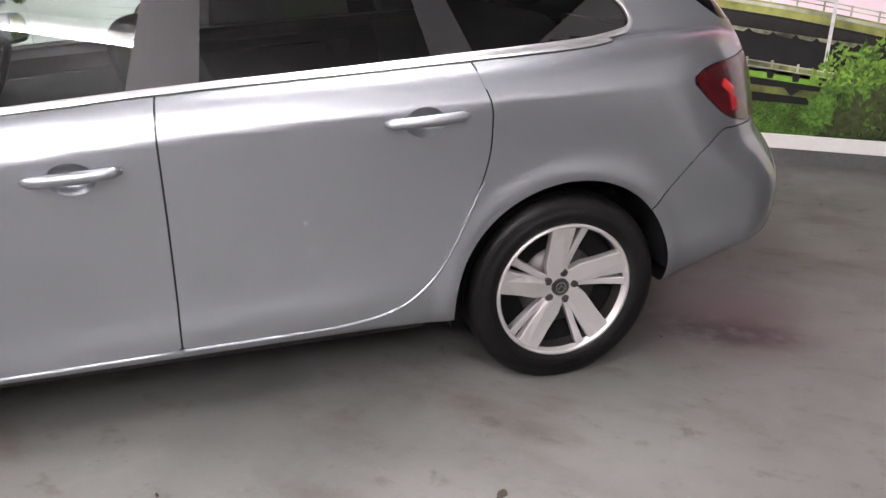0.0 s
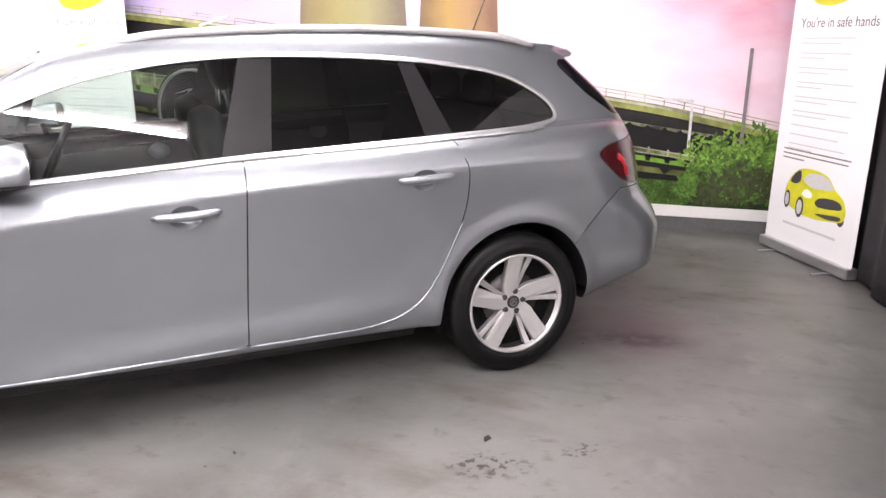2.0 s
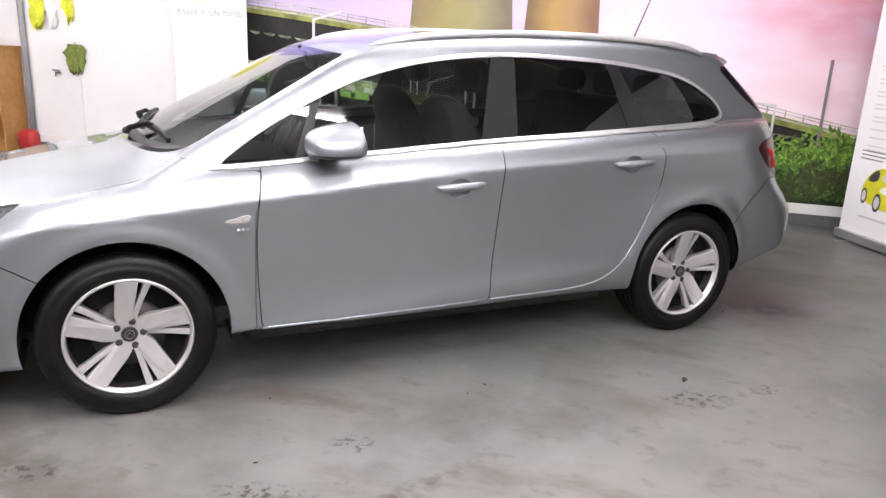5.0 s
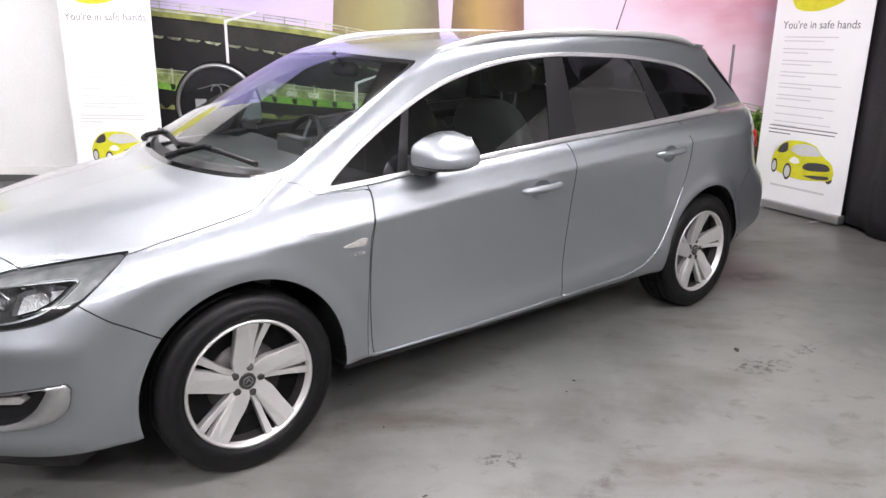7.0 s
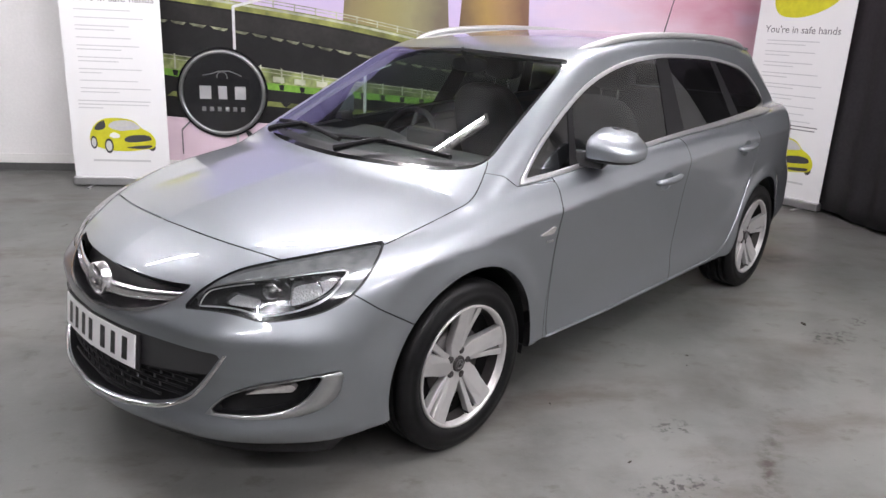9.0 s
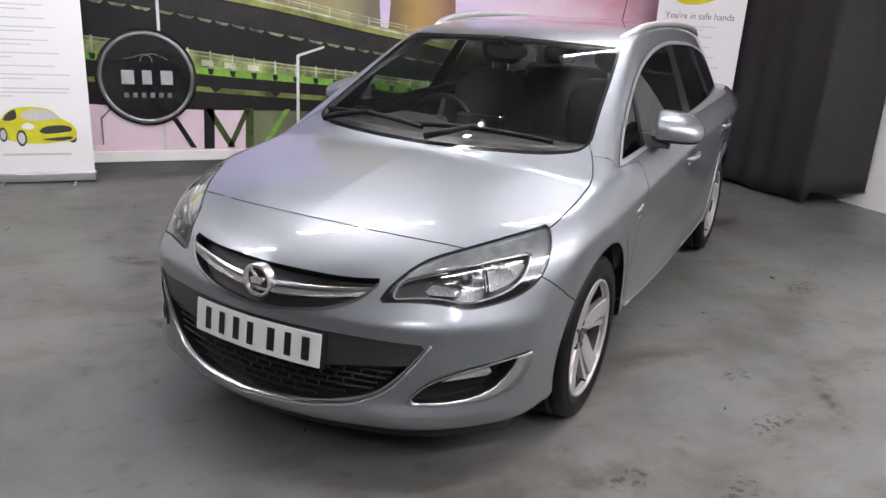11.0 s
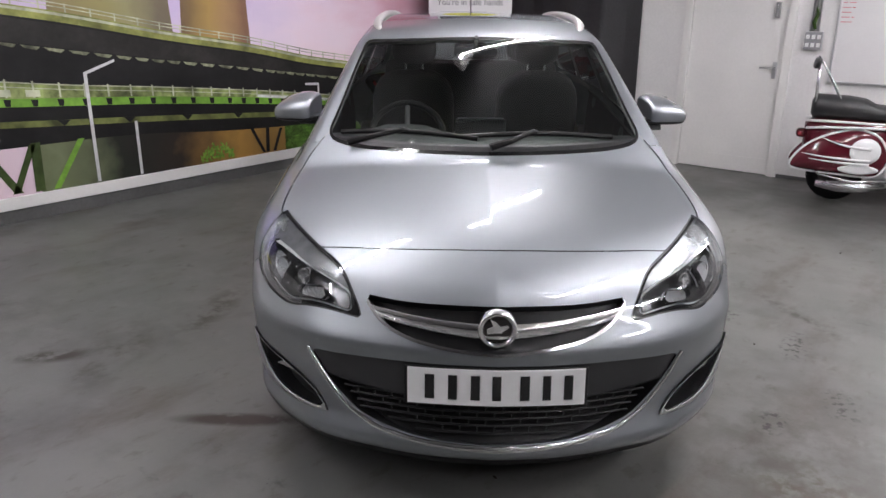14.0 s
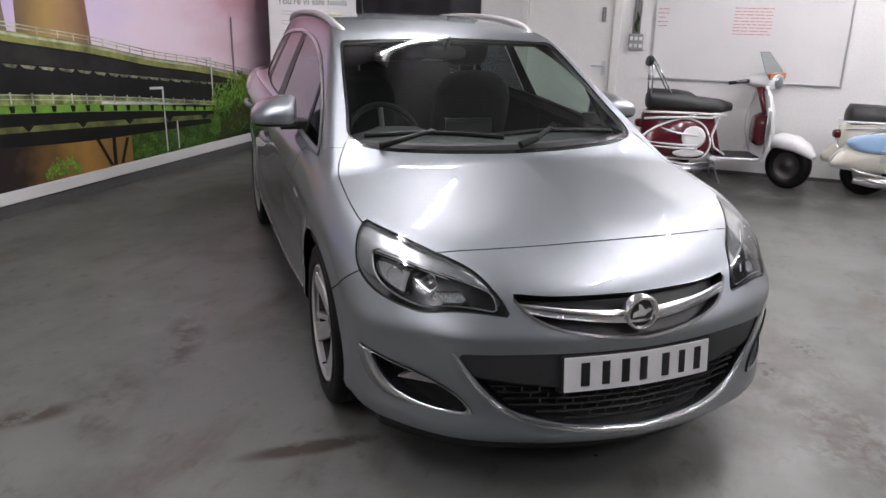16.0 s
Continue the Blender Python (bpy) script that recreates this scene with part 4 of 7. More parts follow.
def left_of(a, b):
    """Below zero on the front side of the line from a (low) to b (high), in the side view."""
    d = np.array(b) - np.array(a)
    nrm = np.array([d[1], -d[0]]) / np.hypot(*d)
    return lambda p: (p[:, [0, 2]] - np.array(a)) @ nrm


for a, b, name in (((0.645, 0.965), (0.741, 1.194), "corner_glass"), ((0.692, 0.965), (0.777, 1.204), "corner_pillar"), ((1.469, 1.03), (1.578, 1.39), "front_glass"),
                   ((1.560, 1.04), (1.632, 1.39), "b_pillar"), ((1.651, 1.04), (1.698, 1.39), "b_pillar_rear"), ((2.280, 1.06), (2.209, 1.36), "rear_glass"), ((2.405, 1.075), (2.281, 1.354), "c_pillar")):
    SKIN.cut("dlo", left_of(a, b), name)
SKIN.faces["quarter_glass"] = SKIN.faces.pop("dlo")
SCREEN = distance(rounded([(0.3, 0.962), (0, 0.962), (-0.30, 0.965, 0.2), (-0.56, 0.972, 0.12), (-0.672, 1.0, 0.06), (-0.635, 1.10, 0.1), (-0.597, 1.25, 0.1), (-0.558, 1.372, 0.03), (0, 1.392, 0.3), (0.3, 1.392)]))
SKIN.cut("shell", lambda p: np.maximum(np.maximum(SCREEN(p[:, [1, 2]]), p[:, 0] - 1.1), -0.05 - p[:, 0]), "screen")
SKIN.cut("screen", lambda p: np.maximum(SCREEN(p[:, [1, 2]]) + 0.012, p[:, 0] - 1.1), "windscreen", "screen_seal")
SKIN.cut("windscreen", lambda p: p[:, 2] - 0.996 - 0.05 * np.abs(p[:, 1]) ** 3, "cowl")
lamp_q = lambda p: np.stack([0.81 * p[:, 0] - 0.59 * p[:, 1], p[:, 2]], 1)
LAMP = distance(rounded([(-0.440, 0.640, 0.01), (-0.402, 0.684, 0.05), (-0.342, 0.724, 0.05), (-0.266, 0.756, 0.08), (-0.140, 0.782, 0.1), (0.020, 0.808, 0.1), (0.172, 0.829, 0.006),
                         (0.150, 0.797, 0.05), (0.108, 0.750, 0.06), (0.066, 0.709, 0.05), (0.004, 0.674, 0.05), (-0.075, 0.650, 0.06), (-0.205, 0.632, 0.05), (-0.272, 0.648, 0.05), (-0.35, 0.651, 0.05)]))
SKIN.panel("shell", lambda p: np.maximum(LAMP(lamp_q(p)), p[:, 0] + 0.2), "headlight", 0.003)
LAMP_IN = distance(rounded([(-0.402, 0.655, 0.01), (-0.34, 0.664, 0.03), (-0.272, 0.666, 0.04), (-0.200, 0.650, 0.04), (-0.120, 0.664, 0.05), (-0.047, 0.687, 0.04), (0.000, 0.714, 0.04), (0.050, 0.768, 0.008), (-0.065, 0.756, 0.05), (-0.192, 0.738, 0.06), (-0.300, 0.720, 0.06), (-0.372, 0.698, 0.02)]))
SKIN.cut("headlight", lambda p: LAMP_IN(lamp_q(p)), "lamp_well", "lamp_rest")
SKIN.cut("lamp_rest", lambda p: LAMP_IN(lamp_q(p)) - 0.0035 - 0.003 * np.clip((lamp_q(p)[:, 0] + 0.16) / 0.1, 0, 1), "lamp_line")
SKIN.cut("lamp_rest", lambda p: np.minimum(-LAMP(lamp_q(p)) - 0.004, p[:, 2] - np.maximum(0.668, 0.702 + 0.25 * lamp_q(p)[:, 0])), "lamp_border", "lamp_reflector")
FLUTE_A = distance(rounded([(-0.125, 0.676, 0.01), (-0.050, 0.698, 0.02), (-0.005, 0.722, 0.02), (0.032, 0.758, 0.006), (-0.040, 0.750, 0.01), (-0.115, 0.737, 0.01)]))
FLUTE_B = distance(rounded([(-0.325, 0.672, 0.006), (-0.215, 0.668, 0.01), (-0.205, 0.694, 0.006), (-0.285, 0.704, 0.006)]))
SKIN.cut("lamp_well", lambda p: FLUTE_A(lamp_q(p)), "flute_a")
SKIN.cut("lamp_well", lambda p: FLUTE_B(lamp_q(p)), "flute_b")
SKIN.faces["headlight"] = SKIN.faces["flute_a"] + SKIN.faces["flute_b"] + SKIN.faces["lamp_well"] + SKIN.faces["lamp_line"] + SKIN.faces["lamp_border"] + SKIN.faces["lamp_reflector"]
GRILLE = distance(rounded([(0.3, 0.692), (0, 0.692), (-0.139, 0.692, 0.1), (-0.277, 0.692, 0.1), (-0.392, 0.700, 0.012), (-0.345, 0.642, 0.05), (-0.268, 0.610, 0.08), (-0.13, 0.588, 0.1), (0, 0.577, 0.1), (0.3, 0.577)]))
SKIN.cut("shell", yz(GRILLE, -0.5), "grille")
SKIN.cut("shell", yz(lambda q: np.maximum(GRILLE(q) - 0.008, q[:, 1] - 0.69), -0.5), "grille_trim")
bar_z = spline((0, 0.632), (0.07, 0.634), (0.17, 0.641), (0.30, 0.654), (0.36, 0.662), (0.4, 0.668))
SKIN.cut("grille", lambda p: np.abs(p[:, 2] - bar_z(np.abs(p[:, 1]))) - 0.0175 + 0.016 * np.abs(p[:, 1]), "grille_bar")
SKIN.faces["grille_all"] = SKIN.faces["grille"] + SKIN.faces["grille_bar"]
LOWER = distance(rounded([(0.3, 0.540), (0, 0.540), (-0.29, 0.538, 0.1), (-0.565, 0.530, 0.012), (-0.505, 0.440, 0.1), (-0.444, 0.372, 0.08), (-0.387, 0.338, 0.1), (-0.258, 0.310, 0.15), (-0.12, 0.300, 0.15), (0, 0.298), (0.3, 0.298)]))
SKIN.cut("shell", yz(LOWER, -0.5), "lower_opening")
SKIN.cut("lower_opening", lambda p: p[:, 2] - 0.410 - 0.17 * p[:, 1] ** 2, "lower_mesh", "lower_panel")
FOG = distance(rounded([(-0.508, 0.328, 0.01), (-0.545, 0.382, 0.05), (-0.591, 0.414, 0.05), (-0.653, 0.443, 0.08), (-0.735, 0.465, 0.08), (-0.803, 0.482, 0.006), (-0.792, 0.412, 0.08), (-0.776, 0.368, 0.08), (-0.74, 0.338, 0.08), (-0.655, 0.322, 0.08)]))
FOG_IN = distance(rounded([(-0.520, 0.335, 0.01), (-0.548, 0.378, 0.05), (-0.591, 0.410, 0.05), (-0.653, 0.439, 0.08), (-0.735, 0.461, 0.08), (-0.778, 0.473, 0.006), (-0.750, 0.412, 0.08), (-0.728, 0.378, 0.06), (-0.698, 0.353, 0.06), (-0.640, 0.337, 0.08)]))
SKIN.cut("shell", yz(FOG, -0.45), "fog")
SKIN.cut("fog", yz(FOG_IN, -0.45), "fog_pocket", "fog_trim")
BONNET = distance(rounded([(-0.672, 0.3), (-0.672, 0), (-0.652, -0.31, 0.2), (-0.585, -0.585, 0.05), (-0.45, -0.69, 0.05), (-0.32, -0.744, 0.04), (-0.16, -0.751, 0.2), (0.083, -0.741, 0.1), (0.16, -0.716, 0.06), (0.26, -0.665, 0.03), (0.42, -0.5), (0.42, 0.3)]))
SKIN.panel("shell", lambda p: np.maximum(BONNET(p[:, :2]), 0.6 - p[:, 2]), "bonnet", 0.0026)
side_line = lambda pts: xz(distance(rounded(pts)), -0.25)
SKIN.panel("shell", lambda p: distance(rounded([(-1.3, -0.1), (-0.2, -0.1), (-0.20, 0.52), (-0.28, 0.567), (-0.429, 0.658), (-0.50, 0.713), (-0.52, 0.80), (-0.50, 0.95), (-1.3, 0.95)]))(p[:, [0, 2]]), "front_bumper", 0.0022)
SKIN.panel("shell", side_line([(0.512, 1.0), (0.508, 0.93, 0.05), (0.477, 0.77, 0.1), (0.478, 0.53, 0.2), (0.492, 0.300, 0.02), (1.510, 0.318, 0.01), (1.527, 0.66, 0.3), (1.540, 1.005, 0.01), (1.545, 1.10)]), "front_door")
CUPS = {"front_door": (1.325, 0.845), "rear_door": (2.225, 0.920)}
cup = lambda p, c: (np.hypot((p[:, 0] - c[0]) / 0.058, (p[:, 2] - c[1]) / 0.043) - 1) * 0.043
SKIN.panel("shell", side_line([(1.546, 1.10), (1.541, 1.005), (1.528, 0.66, 0.3), (1.511, 0.318, 0.01), (1.96, 0.322, 0.05), (2.10, 0.345, 0.10), (2.20, 0.400, 0.12), (2.288, 0.50, 0.15), (2.417, 0.77, 0.15), (2.418, 0.945, 0.03), (2.378, 1.06), (2.36, 1.2)]), "rear_door")
SKIN.panel("shell", side_line([(3.075, 0.970, 0.02), (3.135, 1.006, 0.05), (3.312, 1.016, 0.05), (3.70, 1.03), (3.70, 0.80), (3.36, 0.803, 0.05), (3.255, 0.834, 0.06), (3.165, 0.896, 0.05)]), "tail_light", 0.002)
SKIN.panel("shell", lambda p: distance(rounded([(2.9, -0.1), (2.9, 0.5), (3.03, 0.622), (3.14, 0.735), (3.24, 0.800, 0.02), (3.4, 0.79), (4.0, 0.78), (4.0, -0.1)]))(p[:, [0, 2]]), "rear_bumper", 0.002)
SKIN.cut("shell", lambda p: distance(rounded([(3.005, 1.345), (3.152, 1.217), (3.30, 1.122, 0.02), (3.7, 1.11), (3.4, 1.372), (3.02, 1.372)]))(p[:, [0, 2]]), "rear_window")
SKIN.panel("shell", side_line([(-0.8, -0.1), (0.47, -0.1), (0.47, 0.42), (0.474, 0.77), (0.506, 0.935), (0.30, 0.934), (0.25, 0.975), (0.16, 0.99), (0.0, 1.1), (-0.8, 1.1)]), "front_wing", 0.0015)
SKIN.cut("shell", lambda p: np.maximum(np.maximum(np.abs(p[:, 1]) - 0.52 + 0.02 * (p[:, 0] - 1.2) * 0, 1.36 - p[:, 2]), p[:, 0] - 3.0), "roof")
SKIN.cut("front_wing", side_line([(0.352, 0.757, 0.006), (0.45, 0.779, 0.004), (0.457, 0.768, 0.004), (0.442, 0.748, 0.006), (0.37, 0.749, 0.006)]), "side_indicator")
for name, c in CUPS.items():
    SKIN.cut(name, lambda p: np.maximum(cup(p, c), p[:, 1] + 0.5), name + "_cup")
SKIN.settle()

def on_form(p):
    """The place on the form nearest to a point."""
    return settle(np.array([p], float), 8)[0]


car = new("estate_car")
car.matrix_world = pose(0, 0, 0, 0, 0, 38.0)
tagged(car, "metallic silver five-door estate car parked on the grey floor", "car")
panel_object("body_shell", whole("shell"), SILVER, car)
panel_object("roof", whole("roof"), SILVER, car)
panel_object("bonnet", whole("bonnet"), SILVER, car)
front_bumper = panel_object("front_bumper", whole("front_bumper"), SILVER, car)
panel_object("rear_bumper", whole("rear_bumper"), SILVER, car)
panel_object("underbody", whole("underbody"), BLACK, car)
panel_object("panel_joint", whole("joint", 0.007), BLACK, car)
windscreen = panel_object("windscreen", whole("windscreen"), GLASS, car, "clear laminated windscreen")
windscreen.visible_shadow = False
panel_object("screen_seal", whole("screen_seal", 0.001), GLOSS_BLACK, car)
panel_object("cowl", whole("cowl", 0.012), BLACK, car, "black plastic scuttle under the wipers")
panel_object("rear_window", whole("rear_window", 0.002), DARK_GLASS, car)
grille = pocket("grille", "grille_all", 0.045, BLACK, car, None, "black grille with chrome bar")
panel_object("grille_surround", whole("grille_trim"), CHROME, grille, "chrome lower lip", 0.004)
panel_object("lower_panel", whole("lower_panel", 0.006), BLACK_SATIN, front_bumper, "smooth black plastic panel")
lower_grille = pocket("lower_grille", "lower_mesh", 0.06, BLACK, car, None, "black plastic mesh grille")
doors = {}
across_fog = lambda q: (FOG(q) + FOG_IN(q)) / (np.abs(FOG_IN(q) - FOG(q)) + 1e-4)
for side in (-1, 1):
    panel_object("front_wing", half("front_wing", 0, side), SILVER, car)
    for name, glass, tint in (("front_door", "front_glass", GLASS), ("rear_door", "rear_glass", DARK_GLASS)):
        door = doors[name, side] = panel_object(name, half(name, 0, side), SILVER, car)
        pane = panel_object("window", half(glass, 0.004, side), tint, door)
        pane.visible_shadow = False
    for name in ("corner_glass", "quarter_glass"):
        pane = panel_object(name, half(name, 0.004, side), DARK_GLASS, car)
        pane.visible_shadow = False
    for name in ("corner_pillar", "b_pillar", "b_pillar_rear", "c_pillar"):
        panel_object("pillar_cover", half(name, 0.001, side), PILLAR, car)
    bright_band("window_trim", half("window_trim", 0, side), lambda p: (DLO(p[:, [0, 2]]) + 0.0085) / 0.0085, car, "bright chrome window surround", 0.004, 0.6, SATIN)
    tail = panel_object("tail_light", half("tail_light", -0.002, side), RED_LENS, car, "dark red tail light")
    part("light_element", tube([tuple(on_form((x, side * 0.8, z)) + np.array((0.0, side * 0.001, 0))) for x, z in ((3.235, 0.955), (3.285, 0.93), (3.305, 0.895), (3.32, 0.862))], 0.014, 8, flat=1.0), RED_GLOW, tail, "brighter red inner element", True)
    bright_band("fog_light_trim", half("fog_trim", 0, side), lambda p: across_fog(np.stack([-np.abs(p[:, 1]), p[:, 2]], 1)), front_bumper, "chrome crescent trim", 0.006, 0.9, ALU_TRIM)
    pocket("fog_light_pocket", "fog_pocket", 0.05, BLACK, front_bumper, side)


# ---- the car's fittings ----
# wheels
def build_wheel():
    wheel = part("wheel", lathe([(-0.096, 0.2165), (-0.104, 0.2205), (-0.107, 0.226), (-0.104, 0.2315), (-0.094, 0.231), (-0.09, 0.222), (-0.078, 0.2165)], 64), ALLOY, car, "five-spoke silver alloy wheel", True)
    part("barrel", lathe([(-0.079, 0.2165), (-0.02, 0.214), (0.06, 0.208), (0.10, 0.214), (0.10, 0.232), (0.09, 0.232)], 48), BOLT, wheel, "inner rim darkened for the shade between the spokes", True)
    tread = [(-0.094, 0.228), (-0.104, 0.236), (-0.1115, 0.252), (-0.1135, 0.272), (-0.1115, 0.274), (-0.1105, 0.290), (-0.104, 0.308), (-0.092, 0.318), (-0.078, 0.3212)]
    for y in (-0.055, -0.018, 0.018, 0.055):
        tread += [(y - 0.006, 0.3222), (y - 0.005, 0.3150), (y + 0.005, 0.3150), (y + 0.006, 0.3222)]
    tread += [(-y, r) for y, r in tread[8::-1]]
    part("tyre", lathe(tread, 72), RUBBER, wheel, "black rubber tyre", True)
    broad = [(-0.040, 0.028), (0.010, 0.028), (0.018, 0.070), (0.030, 0.140), (0.043, 0.214), (0.005, 0.220), (-0.038, 0.218), (-0.043, 0.140), (-0.049, 0.085)]
    narrow = [(0.0105, 0.035), (0.024, 0.040), (0.035, 0.075), (0.061, 0.140), (0.088, 0.199), (0.062, 0.209), (0.038, 0.140), (0.022, 0.100)]
    for k in range(5):
        bm = slab(broad, 0.030, 0.004)
        first_count = len(bm.verts)
        slab(narrow, 0.030, 0.003, bm)
        bm.verts.index_update()
        late = {v.index for v in list(bm.verts)[first_count:]}
        for v in bm.verts:
            r = math.hypot(v.co.x, v.co.z)
            v.co.y += -0.066 - 0.034 * (max(0, r - 0.03) / 0.19) ** 1.5 + (0.007 if v.index in late else 0)
        placed(part("spoke", bm, ALLOY, wheel, "", False), pose(0, 0, 0, 0, -72 * k, 0))
    part("hub", lathe([(-0.050, 0.066), (-0.062, 0.060), (-0.066, 0.034), (-0.066, 0.001)], 40), ALLOY, wheel, "", True)
    cap = part("hub_cap", lathe([(-0.064, 0.0305), (-0.072, 0.0295), (-0.073, 0.026), (-0.071, 0.024), (-0.0725, 0.001)], 36), BOLT, wheel, "dark centre cap with a plain metal ring", True)
    part("cap_ring", tube([(0.017 * math.cos(a), -0.0735, 0.017 * math.sin(a)) for a in np.arange(0, 6.28, 0.35)], 0.0022, 6, True), GREY_METAL, cap, "", True)
    part("cap_figure", tube([(-0.010, -0.074, -0.006), (0.002, -0.074, 0.009), (0.010, -0.074, -0.004)], 0.0025, 6), GREY_METAL, cap, "", True)
    for k in range(5):
        a = math.radians(75 - 72 * k)
        bolt = lathe([(-0.058, 0.0135), (-0.069, 0.0135), (-0.071, 0.008), (-0.071, 0.0005)], 12)
        placed(part("wheel_bolt", bolt, BOLT, wheel), pose(0.050 * math.cos(a), 0, 0.050 * math.sin(a)))
    # brake disc, backing disc and barrel are darkened to paint shade between the spokes
    part("brake_disc", lathe([(-0.042, 0.05), (-0.042, 0.135), (-0.030, 0.135), (-0.030, 0.05)], 40), BOLT, wheel, "", True)
    part("wheel_back", lathe([(-0.036, 0.213), (-0.034, 0.001)], 32), SPOKE_SHADE, wheel)
    valve = lathe([(-0.100, 0.004), (-0.075, 0.004)], 8)
    placed(part("valve", valve, BLACK, wheel), pose(0.03, 0, -0.198))
    return wheel


wheel = build_wheel()
placed(wheel, pose(0, -0.7275, 0.3225, 0, 0, 0))
copy_thing(wheel, pose(2.685, -0.7275, 0.3225, 0, -3, 0))
copy_thing(wheel, pose(0, 0.7275, 0.3225, 0, 20, 180))
copy_thing(wheel, pose(2.685, 0.7275, 0.3225, 0, 50, 180))
for wheel_x in (0.0, 2.685):
    for side in (-1, 1):
        bm = bmesh.new()
        rows = []
        for y in (0.80, 0.60, 0.52):
            rows.append([bm.verts.new((wheel_x + 0.384 * math.cos(math.radians(a)), side * y, 0.325 + 0.384 * math.sin(math.radians(a)))) for a in range(2 if wheel_x else -12, 195, 8)])
        mid = bm.verts.new((wheel_x, side * 0.50, 0.3))
        for p, q in zip(rows, rows[1:]):
            for i in range(len(p) - 1):
                bm.faces.new((p[i], p[i + 1], q[i + 1], q[i]))
        for i in range(len(rows[2]) - 1):
            bm.faces.new((rows[2][i], rows[2][i + 1], mid))
        bm.faces.new((rows[2][0], mid, rows[2][-1]))
        part("arch_liner", bm, BLACK, car, "", True)

# lamps
for side in (-1, 1):
    lens = panel_object("headlight", half("headlight", -0.001, side), CLEAR_LENS, car, "clear headlight with dark inside and chrome strip")
    lens.visible_shadow = False
    pocket("reflector", "lamp_reflector", 0.012, BAND, lens, side, "pale grey reflector")
    panel_object("lamp_border", half("lamp_border", 0.005, side), GLOSS_BLACK, lens)
    panel_object("light_strip", half("lamp_line", 0.014, side), LIGHT_GUIDE, lens, "thin clear light guide strip", 0.005)
    pocket("lamp_well", "lamp_well", 0.040, LAMP_WELL, lens, side)
    panel_object("main_reflector", half("flute_a", 0.030, side), FLUTES, lens, "fluted chrome reflector", 0.006)
    panel_object("turn_reflector", half("flute_b", 0.024, side), FLUTES, lens, "small fluted chrome reflector", 0.006)
    for x, y, z, r in ((-0.560, 0.684, 0.708, 0.026), (-0.655, 0.600, 0.704, 0.024)):
        bowl = lathe([(0.03, 0.3 * r), (0.024, 0.55 * r), (0.010, 0.86 * r), (-0.008, r), (-0.010, 1.06 * r), (-0.004, 1.08 * r), (0.02, 1.0 * r)], 32)
        lathe([(0.028, 0.32 * r), (0.010, 0.34 * r), (0.0, 0.24 * r), (-0.003, 0.001)], 24, bm=bowl)
        placed(part("lamp_bowl", bowl, CHROME, lens, "chrome lamp bowl", True), pose(x, side * y, z, 0, 0, -90 + (35 if side < 0 else -35)))
    for k in range(5):
        a, b = -0.105 + 0.026 * k, 0.700 + 0.007 * k
        fin = [np.array(on_form((-0.63 + 0.81 * (a + 0.10) - 0.012 * j, side * (0.62 + 0.59 * (a + 0.10)), b - 0.018 + 0.018 * j))) + np.array((0.020, -side * 0.014, 0)) for j in range(3)]
        part("reflector_rib", tube([tuple(q) for q in fin], 0.0022, 6), CHROME, lens)
    for k in range(3):
        blade = [on_form((-0.735 + 0.03 * i, side * (0.505 + 0.032 * i), 0.723 - 0.010 * k + 0.006 * i)) + np.array((0.022 + 0.003 * k, -side * 0.012, 0)) for i in range(3)]
        part("lamp_louvre", tube([tuple(q) for q in blade], 0.0028, 6), CHROME, lens)
    ind = panel_object("side_indicator", half("side_indicator", 0, side), FOG_LENS, car, "clear side repeater lamp", 0.004)
    # small letters under the side lamp, as bars
    for k in range(3):
        p = on_form((0.408 + 0.017 * k, side * 0.87, 0.718))
        placed(part("badge_bar", box(-0.006, 0.006, -0.0015, 0.0015, -0.005, 0.005), CHROME, car), pose(p[0], p[1] + side * 0.001, p[2]))
    # fog lamp lens in its pocket
    p = on_form((-0.72, side * 0.66, 0.412))
    fog = slab([(-0.075, -0.012), (0.07, -0.002), (0.085, 0.010), (0.07, 0.026), (-0.02, 0.020)], 0.03, 0.003)
    placed(part("fog_light", fog, FOG_LENS, front_bumper, "pale daytime lamp", False), pose(p[0] + 0.012, p[1] - side * 0.012, p[2] - 0.004, 0, -3, -50) if side < 0 else pose(p[0] + 0.012, p[1] - side * 0.012, p[2] - 0.004, 0, 3, 230))

# grille bar, emblem and mesh
v, q, n = whole("grille_bar", 0.012)
bar = bright_band("grille_bar", (v, q, n), lambda p: (p[:, 2] - bar_z(np.abs(p[:, 1]))) / (0.0175 - 0.016 * np.abs(p[:, 1])), grille, "chrome cross bar", 0.012, 1.2)
x0 = float(nose_x(0.643)) - 0.012
emblem = part("emblem", lathe([(-0.002, 0.040), (-0.012, 0.046), (-0.014, 0.052), (-0.010, 0.0565), (0.02, 0.0565)], 48, axis="x"), CHROME, grille, "round chrome emblem ring", True)
emblem_face = part("emblem_face", lathe([(-0.004, 0.001), (-0.003, 0.030), (0.0, 0.043)], 40, axis="x"), BOLT, grille, "dark metal emblem disc", True)
emblem_face.location = (x0, 0, 0.643)
emblem.location = (x0, 0, 0.643)
fig = slab([(-0.030, -0.018), (-0.012, -0.030), (0.004, -0.016), (0.006, -0.036), (0.016, -0.034), (0.014, -0.008), (0.034, 0.008), (0.026, 0.018), (0.008, 0.012), (-0.008, 0.030), (-0.022, 0.034), (-0.014, 0.012), (-0.032, 0.004)], 0.010, 0.002)
placed(part("emblem_figure", fig, CHROME, grille), pose(x0 - 0.006, 0, 0.643, 12, 0, -90))
